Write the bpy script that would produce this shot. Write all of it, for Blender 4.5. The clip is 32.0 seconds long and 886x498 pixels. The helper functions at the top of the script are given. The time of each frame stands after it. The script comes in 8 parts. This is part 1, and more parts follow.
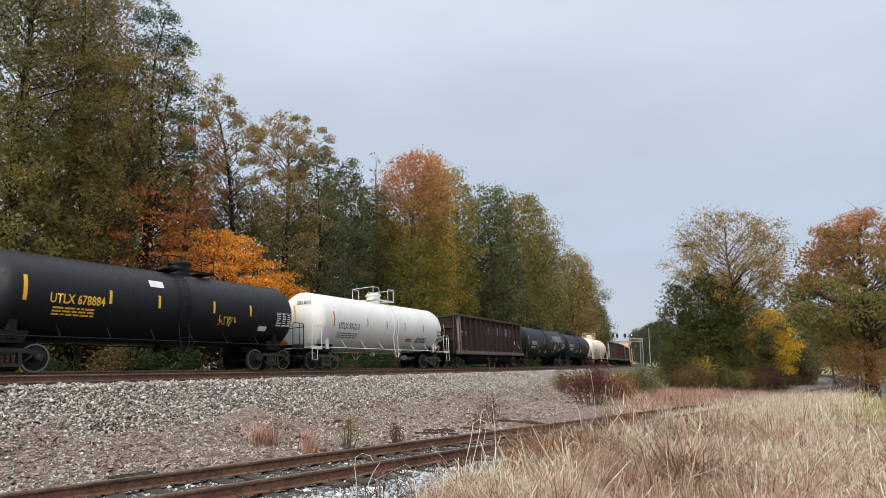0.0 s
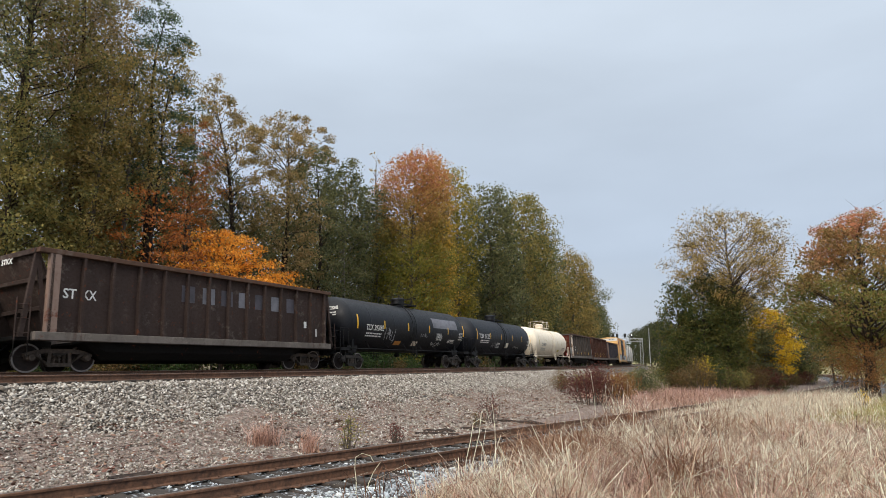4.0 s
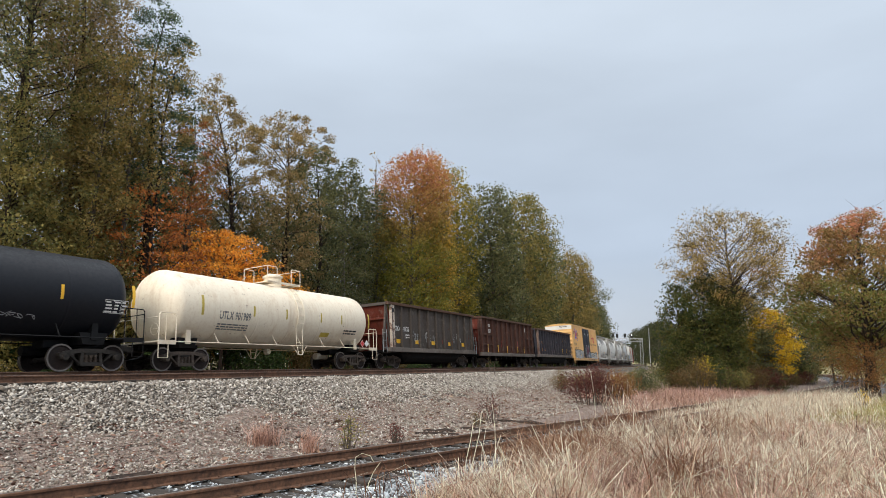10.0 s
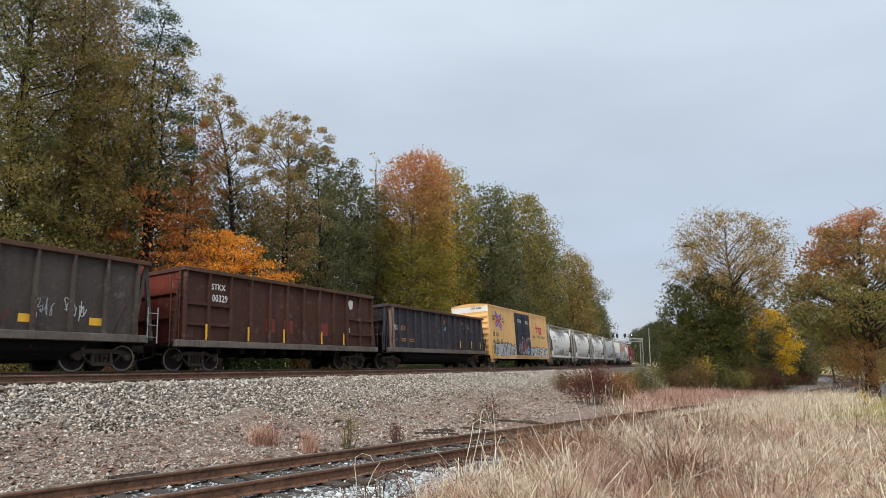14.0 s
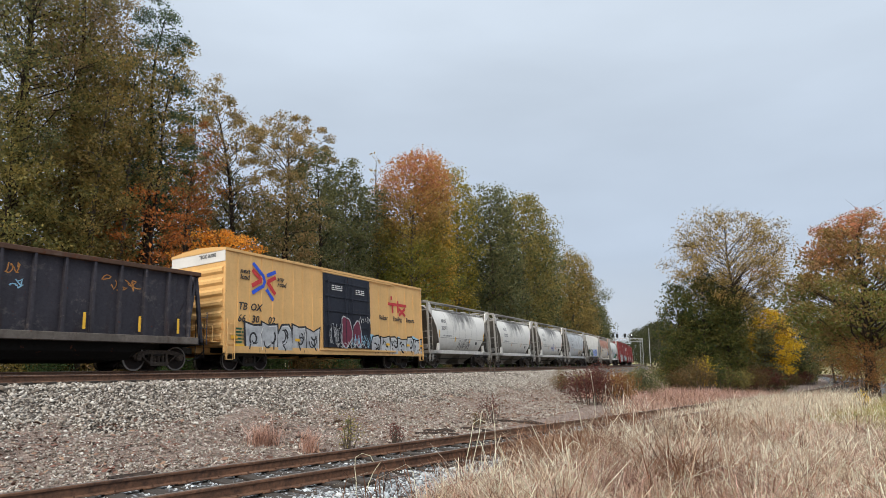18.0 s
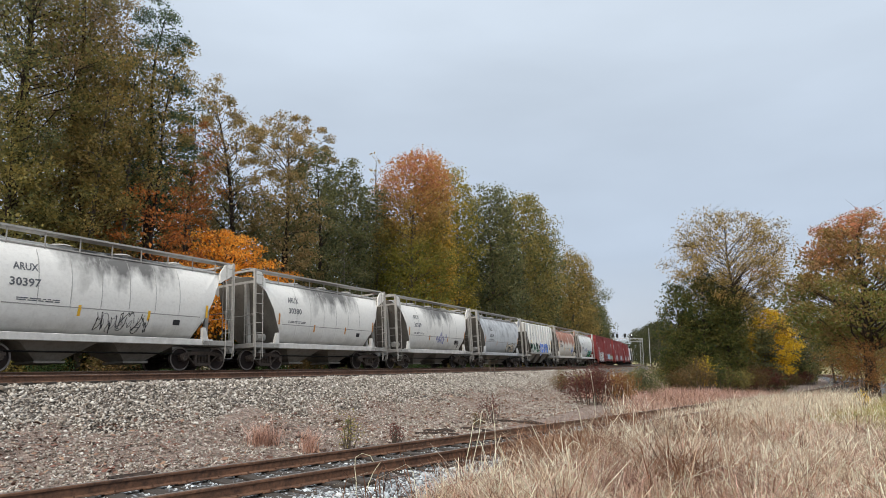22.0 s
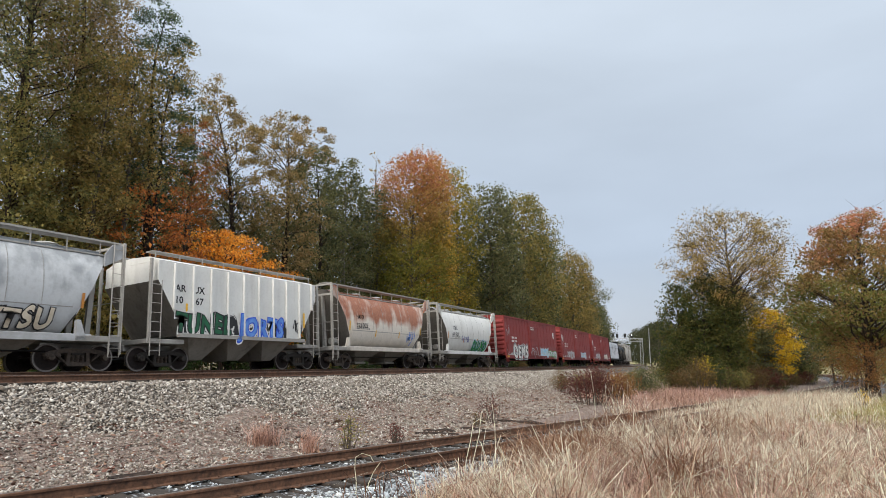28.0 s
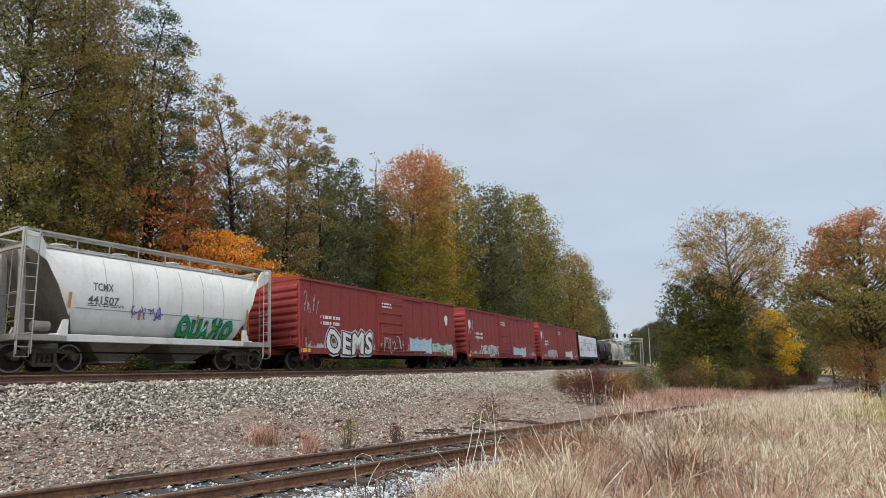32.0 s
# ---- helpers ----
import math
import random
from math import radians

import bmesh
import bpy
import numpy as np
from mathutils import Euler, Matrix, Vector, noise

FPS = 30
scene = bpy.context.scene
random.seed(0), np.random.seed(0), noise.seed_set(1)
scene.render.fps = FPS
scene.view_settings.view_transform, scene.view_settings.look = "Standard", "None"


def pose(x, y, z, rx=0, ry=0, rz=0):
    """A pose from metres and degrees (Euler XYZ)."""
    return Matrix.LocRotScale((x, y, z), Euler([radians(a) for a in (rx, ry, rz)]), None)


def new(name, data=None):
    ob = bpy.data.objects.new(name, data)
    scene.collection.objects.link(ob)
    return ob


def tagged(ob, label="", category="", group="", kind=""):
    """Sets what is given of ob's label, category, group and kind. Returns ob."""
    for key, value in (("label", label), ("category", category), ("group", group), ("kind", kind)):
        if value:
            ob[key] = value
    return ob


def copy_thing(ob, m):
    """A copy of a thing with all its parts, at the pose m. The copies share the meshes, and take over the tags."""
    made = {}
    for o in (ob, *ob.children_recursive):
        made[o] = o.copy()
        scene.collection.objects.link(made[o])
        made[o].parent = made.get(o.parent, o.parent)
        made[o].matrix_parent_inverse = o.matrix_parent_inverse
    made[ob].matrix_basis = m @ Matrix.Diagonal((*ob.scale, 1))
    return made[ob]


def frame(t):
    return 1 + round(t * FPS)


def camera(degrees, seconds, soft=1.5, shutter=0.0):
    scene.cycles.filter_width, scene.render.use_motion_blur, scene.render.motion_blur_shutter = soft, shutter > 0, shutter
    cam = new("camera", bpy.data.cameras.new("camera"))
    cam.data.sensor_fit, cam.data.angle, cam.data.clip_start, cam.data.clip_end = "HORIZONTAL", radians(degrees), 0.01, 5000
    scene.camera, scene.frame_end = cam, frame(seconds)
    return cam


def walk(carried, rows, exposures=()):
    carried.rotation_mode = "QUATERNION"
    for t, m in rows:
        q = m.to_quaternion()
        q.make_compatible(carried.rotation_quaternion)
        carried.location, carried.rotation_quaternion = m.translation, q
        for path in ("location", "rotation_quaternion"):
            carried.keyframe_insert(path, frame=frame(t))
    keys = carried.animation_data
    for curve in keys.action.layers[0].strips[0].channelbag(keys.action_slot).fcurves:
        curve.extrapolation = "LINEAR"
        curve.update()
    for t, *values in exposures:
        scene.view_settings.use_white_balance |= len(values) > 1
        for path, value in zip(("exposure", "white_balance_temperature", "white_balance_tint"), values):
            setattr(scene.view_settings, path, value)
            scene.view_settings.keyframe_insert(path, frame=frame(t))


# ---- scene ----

# ======== camera ========
cam = camera(71.28, 32.0, soft=0.45, shutter=0.1)
EYE = pose(0, 0, 0.446, 90 + 10.221, 0, 0) @ pose(0, 0, 0, 0, 0, 0.418)
walk(cam, [(0.0, EYE), (32.0, EYE)], exposures=[(0.0, 0.0), (32.0, 0.0)])

# ======== world and light ========
SUN_EL, SUN_ROT = radians(32), radians(205)
world = bpy.data.worlds.new("overcast_sky")
scene.world = world
world.use_nodes = True


def build_world():
    nt = world.node_tree
    nt.nodes.clear()
    N, L = nt.nodes.new, nt.links.new
    out, bg = N("ShaderNodeOutputWorld"), N("ShaderNodeBackground")
    sky = N("ShaderNodeTexSky")
    sky.sky_type, sky.sun_disc = "NISHITA", False
    sky.sun_elevation, sky.sun_rotation = SUN_EL, SUN_ROT
    sky.air_density, sky.dust_density = 1.2, 3.0
    co = N("ShaderNodeTexCoord")
    sep = N("ShaderNodeSeparateXYZ")
    L(co.outputs["Generated"], sep.inputs[0])
    # cloud deck: brighter and greyer towards the zenith, bluer low down
    ramp = N("ShaderNodeValToRGB")
    e = ramp.color_ramp.elements
    e[0].position, e[0].color = 0.0, (6.67, 7.30, 8.19, 1)
    e[1].position, e[1].color = 1.0, (25.25, 26.00, 26.81, 1)
    for p, c in ((0.05, (5.66, 6.30, 7.31, 1)), (0.16, (5.15, 6.00, 7.31, 1)), (0.36, (5.86, 6.70, 7.80, 1)), (0.58, (7.47, 8.40, 9.46, 1))):
        k = e.new(p)
        k.color = c
    L(sep.outputs["Z"], ramp.inputs[0])
    mp = N("ShaderNodeMapping")
    mp.inputs["Scale"].default_value = (1.0, 1.0, 3.2)
    mp.inputs["Rotation"].default_value = (0.1, 0.15, 0.5)
    L(co.outputs["Generated"], mp.inputs[0])
    nz = N("ShaderNodeTexNoise")
    nz.inputs["Scale"].default_value, nz.inputs["Detail"].default_value, nz.inputs["Roughness"].default_value = 2.6, 5, 0.45
    L(mp.outputs[0], nz.inputs["Vector"])
    mr = N("ShaderNodeMapRange")
    mr.inputs["From Min"].default_value, mr.inputs["From Max"].default_value = 0.3, 0.7
    mr.inputs["To Min"].default_value, mr.inputs["To Max"].default_value = 0.93, 1.07
    L(nz.outputs[0], mr.inputs[0])
    mul = N("ShaderNodeMix")
    mul.data_type, mul.blend_type = "RGBA", "MULTIPLY"
    mul.inputs[0].default_value = 1.0
    L(ramp.outputs[0], mul.inputs[6])
    L(mr.outputs[0], mul.inputs[7])
    mix = N("ShaderNodeMix")
    mix.data_type = "RGBA"
    mix.inputs[0].default_value = 0.88
    L(sky.outputs[0], mix.inputs[6])
    L(mul.outputs[2], mix.inputs[7])
    L(mix.outputs[2], bg.inputs[0])
    bg.inputs[1].default_value = 0.104
    L(bg.outputs[0], out.inputs[0])


build_world()
sun = new("sun", bpy.data.lights.new("sun", "SUN"))
sun.data.energy, sun.data.angle, sun.data.color = 2.7, radians(30), (1.0, 0.92, 0.82)
sun.matrix_world = Matrix.Rotation(-SUN_ROT, 4, "Z") @ Matrix.Rotation(-(math.pi / 2 - SUN_EL), 4, "X")

# ======== materials ========


def rgb(h):
    """A linear colour from a hex sRGB string."""
    c = [int(h[i:i + 2], 16) / 255 for i in (0, 2, 4)]
    return tuple(x / 12.92 if x <= 0.04045 else ((x + 0.055) / 1.055) ** 2.4 for x in c) + (1,)


class Mat:
    """A small node-tree writer."""

    def __init__(self, name, rough=0.8, metal=0.0):
        self.m = bpy.data.materials.new(name)
        self.m.use_nodes = True
        self.t = self.m.node_tree
        self.b = self.t.nodes["Principled BSDF"]
        self.b.inputs["Roughness"].default_value = rough
        self.b.inputs["Metallic"].default_value = metal
        self.co = self.t.nodes.new("ShaderNodeTexCoord")

    def n(self, kind, **ins):
        k = self.t.nodes.new("ShaderNode" + kind)
        return k

    def l(self, a, b):
        self.t.links.new(a, b)

    def noise(self, scale, detail=4, rough=0.6, stretch=None, space="Object"):
        nz = self.n("TexNoise")
        nz.inputs["Scale"].default_value, nz.inputs["Detail"].default_value, nz.inputs["Roughness"].default_value = scale, detail, rough
        if stretch:
            mp = self.n("Mapping")
            mp.inputs["Scale"].default_value = stretch
            self.l(self.co.outputs[space], mp.inputs[0])
            self.l(mp.outputs[0], nz.inputs["Vector"])
        else:
            self.l(self.co.outputs[space], nz.inputs["Vector"])
        return nz.outputs[0]

    def ramp(self, fac, *stops):
        r = self.n("ValToRGB")
        e = r.color_ramp.elements
        e[0].position, e[0].color = stops[0]
        e[1].position, e[1].color = stops[-1]
        for p, c in stops[1:-1]:
            e.new(p).color = c
        self.l(fac, r.inputs[0])
        return r.outputs[0]

    def step(self, fac, a, b, lo=0.0, hi=1.0):
        r = self.n("MapRange")
        r.inputs["From Min"].default_value, r.inputs["From Max"].default_value = a, b
        r.inputs["To Min"].default_value, r.inputs["To Max"].default_value = lo, hi
        self.l(fac, r.inputs[0])
        return r.outputs[0]

    def math(self, op, a, b):
        k = self.n("Math")
        k.operation = op
        for i, v in enumerate((a, b)):
            if isinstance(v, (int, float)):
                k.inputs[i].default_value = v
            else:
                self.l(v, k.inputs[i])
        return k.outputs[0]

    def mix(self, fac, a, b, mode="MIX"):
        k = self.n("Mix")
        k.data_type, k.blend_type = "RGBA", mode
        for i, v in ((0, fac), (6, a), (7, b)):
            if isinstance(v, (int, float)):
                k.inputs[i].default_value = v
            elif isinstance(v, tuple):
                k.inputs[i].default_value = v
            else:
                self.l(v, k.inputs[i])
        return k.outputs[2]

    def colour(self, c):
        if isinstance(c, tuple):
            self.b.inputs["Base Color"].default_value = c
        else:
            self.l(c, self.b.inputs["Base Color"])
        return self

    def roughness(self, f):
        self.l(f, self.b.inputs["Roughness"])

    def bump(self, h, strength=0.3, dist=0.02):
        k = self.n("Bump")
        k.inputs["Strength"].default_value, k.inputs["Distance"].default_value = strength, dist
        self.l(h, k.inputs["Height"])
        self.l(k.outputs[0], self.b.inputs["Normal"])
        return self

    def sep(self, space="Object"):
        s = self.n("SeparateXYZ")
        self.l(self.co.outputs[space], s.inputs[0])
        return s.outputs

    def rand(self):
        return self.n("ObjectInfo").outputs["Random"]

    def island(self):
        return self.n("NewGeometry").outputs["Random Per Island"]


def paint(name, hexcol, dirt="2a2622", grime=0.45, rust=0.0, rough=0.5, streak=0.5, low=0.6, scuff=0.0, blotch=0.3, spec=0.4):
    """Weathered vehicle paint: blotches, run-down streaks, road dirt spatter low on the body, rust spots."""
    m = Mat(name, rough)
    base, dc = rgb(hexcol), rgb(dirt)
    big = m.noise(0.45, 3)
    c = m.mix(m.step(big, 0.35, 0.7, 0, blotch), base, tuple(x * 0.5 for x in base[:3]) + (1,))
    m.b.inputs["Specular IOR Level"].default_value = spec
    fine = m.noise(9, 5, 0.7)
    st = m.noise(1.0, 4, 0.65, (2.3, 2.3, 0.3))
    c = m.mix(m.math("MULTIPLY", m.step(st, 0.5, 0.78), streak * grime), c, dc)
    c = m.mix(m.math("MULTIPLY", m.step(fine, 0.48, 0.8), grime * 0.6), c, dc)
    z = m.sep()[2]
    sp = m.math("MULTIPLY", m.step(z, 2.1, 0.7), m.step(m.noise(2.2, 4), 0.3, 0.7))
    c = m.mix(m.math("MULTIPLY", sp, low * grime), c, dc)
    if rust:
        r1 = m.noise(3.2, 6, 0.72)
        f = m.step(r1, 0.66 - rust * 0.25, 0.72 - rust * 0.2)
        c = m.mix(m.math("MULTIPLY", f, 0.85), c, m.ramp(fine, (0.3, rgb("3a1d12")), (0.7, rgb("7a4226"))))
    if scuff:
        sc = m.math("MULTIPLY", m.step(m.noise(2.6, 6, 0.75), 0.53, 0.7), m.step(m.noise(0.7, 2), 0.4, 0.6))
        c = m.mix(m.math("MULTIPLY", sc, scuff), c, rgb("8a8078"))
        ru = m.math("MULTIPLY", m.step(st, 0.55, 0.75), m.step(m.noise(1.1, 4, 0.6), 0.45, 0.65))
        c = m.mix(m.math("MULTIPLY", ru, scuff), c, rgb("4a2c20"))
    m.colour(c)
    m.roughness(m.step(fine, 0.2, 0.8, rough - 0.12, min(1, rough + 0.25)))
    m.bump(m.noise(14, 3), 0.08, 0.01)
    return m.m


def tint(h, gain):
    return tuple(min(0.9, x * gain) for x in rgb(h)[:3]) + (1,)


def leaf(name, cols, size=0.35, top=None, zr=(0, 1), gain=1.75):
    """Foliage: colour varies leaf by leaf and in drifts through the crown."""
    m = Mat(name, 0.62)
    k = len(cols)
    f = m.math("ADD", m.math("MULTIPLY", m.island(), 0.5), m.math("MULTIPLY", m.step(m.noise(size, 4, 0.65), 0.34, 0.66), 0.5))
    c = m.ramp(f, *[((i + 0.5) / k, tint(h, gain)) for i, h in enumerate(cols)])
    if top:
        z = m.math("ADD", m.sep()[2], m.step(m.noise(0.5, 3), 0.2, 0.8, -3.0, 3.0))
        c2 = m.ramp(m.island(), *[((i + 0.5) / len(top), tint(h, gain)) for i, h in enumerate(top)])
        c = m.mix(m.step(z, zr[0], zr[1]), c, c2)
    m.colour(c)
    tr = m.n("BsdfTranslucent")
    m.l(c, tr.inputs[0])
    mx = m.n("MixShader")
    mx.inputs[0].default_value = 0.42
    out = m.t.nodes["Material Output"]
    m.l(m.b.outputs[0], mx.inputs[1])
    m.l(tr.outputs[0], mx.inputs[2])
    m.l(mx.outputs[0], out.inputs[0])
    m.b.inputs["Specular IOR Level"].default_value = 0.25
    return m.m


def plain(name, c1, c2, scale=8, rough=0.8, metal=0.0, bump=0.2):
    m = Mat(name, rough, metal)
    n1 = m.noise(scale, 5, 0.65)
    n2 = m.noise(scale * 0.13, 2)
    f = m.math("ADD", m.math("MULTIPLY", n1, 0.65), m.math("MULTIPLY", n2, 0.35))
    m.colour(m.ramp(f, (0.36, rgb(c1)), (0.64, rgb(c2))))
    m.bump(n1, bump, 0.02)
    return m.m


def island_mat(name, cols, rough=0.9, bump=0.3, scale=25):
    """Loose pieces in one mesh, each its own shade."""
    m = Mat(name, rough)
    k = len(cols)
    c = m.ramp(m.island(), *[((i + 0.5) / k, rgb(h)) for i, h in enumerate(cols)])
    nz = m.noise(scale, 4)
    c = m.mix(m.step(nz, 0.4, 0.8, 0, 0.35), c, rgb("4f463c"))
    m.colour(c).bump(nz, bump, 0.01)
    return m.m


MAT = dict(
    rotten=plain("rotten_wood", "1c1512", "443830", 14, 0.95, 0, 0.6),
    bark_dark=plain("dark_bark", "1e1814", "43372e", 12, 0.95, 0, 0.6),
    stone=island_mat("ballast_stone", ["6d645a", "a49b8f", "827970", "cfc8bd", "504942", "bcb4a7", "90867a", "e0dbd2", "72655a"]),
    stone_blue=island_mat("spur_stone", ["8a9094", "c6ced4", "a2aaae", "eaf0f2", "5c5e60", "b8c0c4", "d8dcdc"]),
    rail=plain("rail_rust", "3c281d", "785640", 14, 0.75),
    rail_side=plain("rail_brown", "33211a", "583a2a", 14, 0.85),
    railhead=plain("rail_head", "6b5f58", "94887f", 20, 0.38, 0.7, 0.05),
    tie=plain("weathered_timber", "1f1b18", "453d36", 9, 0.95, 0, 0.6),
    bark=plain("bark", "3a332c", "6d6358", 6, 0.95, 0, 0.8),
    bark_pale=plain("pale_bark", "5c554c", "8d857a", 6, 0.95, 0, 0.8),
    steel=plain("dark_bogie_steel", "181512", "3a332d", 10, 0.75, 0.1),
    steel_brown=plain("dusty_bogie_steel", "2a231e", "5c4f45", 10, 0.8, 0.1),
    wheel=plain("wheel_steel", "15100e", "2e211d", 12, 0.88, 0.0),
    tread=plain("bright_tread", "5e5752", "857d77", 20, 0.4, 0.6, 0.05),
    black=paint("black_tank_paint", "070a12", "1c1f26", 0.25, 0, 0.48, 0.4, 0.5, spec=0.35),
    black2=paint("faded_black_paint", "0d111a", "22262e", 0.3, 0, 0.5, 0.4, 0.5, spec=0.35),
    blackpart=paint("black_fittings", "0d0e11", "26221f", 0.4, 0, 0.6, spec=0.25),
    white=paint("white_tank_paint", "e4e2dd", "8d867b", 0.18, 0, 0.42, 0.6, 0.5),
    cream=paint("cream_tank_paint", "eadfca", "b08a5c", 0.5, 0.1, 0.5, 0.9, 0.6, blotch=0.1),
    brown=paint("brown_gondola_paint", "40332e", "15100e", 0.55, 0.22, 0.75, 0.8, 0.5, 0.35, 0.55, 0.25),
    gray=paint("dark_grey_gondola_paint", "544d48", "1a1512", 0.6, 0.16, 0.75, 0.8, 0.4, 0.6, 0.5, 0.25),
    charcoal=paint("charcoal_gondola_paint", "434148", "15110f", 0.45, 0.1, 0.75, 0.8, 0.4, 0.45, 0.5, 0.25),
    rust=paint("rust_gondola_paint", "543a32", "1c1310", 0.55, 0.3, 0.8, 0.8, 0.4, 0.4, 0.6, 0.2),
    rust_end=paint("red_rust_end_paint", "6e352a", "2a1814", 0.5, 0.35, 0.8, 0.8, 0.4, 0.4, 0.6, 0.2),
    post=paint("rubbed_corner_post", "8a7468", "4a2f24", 0.5, 0.35, 0.7, 0.9, 0.3),
    post_pale=paint("pale_rubbed_corner_post", "c9bfb2", "6a4632", 0.8, 0.62, 0.7, 0.9, 0.3),
    ledge=paint("dusty_sill_paint", "756d66", "2a2421", 0.6, 0.1, 0.85, 0.8, 0.4, 0.7, 0.5, 0.2),
    chord=paint("rusty_chord_paint", "5c463a", "2a1e18", 0.6, 0.3, 0.85, 0.8, 0.4, 0.4, 0.5, 0.2),
    inkg=plain("faded_grey_lettering", "4c4d50", "6a6b6e", 5, 0.6, 0, 0),
    yellow=paint("yellow_boxcar_paint", "e6b878", "7a5a34", 0.28, 0.02, 0.55, 0.6, 0.7),
    navy=paint("navy_door_paint", "161b2a", "3a3c44", 0.25, 0.02, 0.5),
    red=paint("oxide_red_boxcar_paint", "8c3836", "3b1c1a", 0.4, 0.03, 0.6, 0.6, 0.5),
    hopper=paint("pale_grey_hopper_paint", "c6c3bd", "6f6a62", 0.42, 0.02, 0.6, 0.9, 0.9),
    hopper2=paint("off_white_hopper_paint", "e2e2de", "7b756b", 0.3, 0.0, 0.55, 0.8, 0.8),
    hopper3=paint("grey_hopper_paint", "aeb0b2", "615d58", 0.4, 0.0, 0.6, 0.9, 0.9),
    # grime plus the shade of the recessed hopper ends, both in the colour
    slope_shade_grime=paint("shaded_grimy_slope_sheet_paint", "6e6a64", "2c2723", 0.6, 0.05, 0.8, 0.9, 0.9),
    bay=paint("dusty_bay_paint", "9a948a", "4a433c", 0.6, 0.03, 0.85, 0.9, 0.3),
    hopframe=paint("grey_hopper_frame", "a9a6a0", "4a443d", 0.5, 0.03, 0.6),
    under=paint("dark_underframe", "171412", "100e0c", 0.6, 0.12, 0.85, spec=0.2),
    inkw=plain("white_lettering", "c9c8c4", "e6e5e1", 5, 0.6, 0, 0),
    inkk=plain("black_lettering", "17171a", "2c2c30", 5, 0.6, 0, 0),
    inkolive=plain("olive_yellow_reflector", "a89434", "c2ac4c", 5, 0.5, 0, 0),
    gray_dark=plain("dark_grey_patch", "3c3a40", "55525a", 3, 0.7, 0, 0.1),
    wrap=plain("white_lumber_wrap", "d4d6de", "eceef2", 2, 0.5, 0, 0.15),
    seam=plain("grey_weld_line", "918f8a", "a8a5a0", 6, 0.7, 0, 0.05),
    bare=plain("bare_grey_primer", "5e5f66", "7d7d84", 3, 0.7, 0, 0.1),
    inky=plain("yellow_reflector", "e0a81c", "f0bf3a", 5, 0.45, 0, 0),
    inko=plain("orange_reflector", "b8772a", "d0914a", 5, 0.5, 0, 0),
    inkr=plain("red_marking", "b4262a", "cf3a3c", 5, 0.55, 0, 0),
    inkb=plain("blue_marking", "1c46bc", "2c5cd8", 5, 0.55, 0, 0),
    inkm=plain("maroon_marking", "6e2420", "8a332c", 5, 0.6, 0, 0),
    ggreen=plain("green_spray", "0f3d2c", "1d6b46", 3, 0.6, 0, 0),
    ggreen2=plain("bright_green_spray", "1f7a3a", "2fa052", 3, 0.6, 0, 0),
    gblue=plain("blue_spray", "3a6cc8", "6fa0e6", 3, 0.6, 0, 0),
    gviolet=plain("violet_spray", "5a5f9a", "8088bd", 3, 0.6, 0, 0),
    gsilver=plain("silver_spray", "8c8e92", "c4c6c8", 3, 0.5, 0, 0),
    gwine=plain("wine_spray", "571a2e", "7c2a44", 3, 0.6, 0, 0),
    gcyan=plain("pale_blue_spray", "7fb3cf", "a9d0e2", 3, 0.6, 0, 0),
    galv=plain("galvanised_steel", "8a8c8c", "b3b5b5", 10, 0.5, 0.6),
    dark=plain("signal_black", "101012", "1c1c20", 10, 0.6),
)


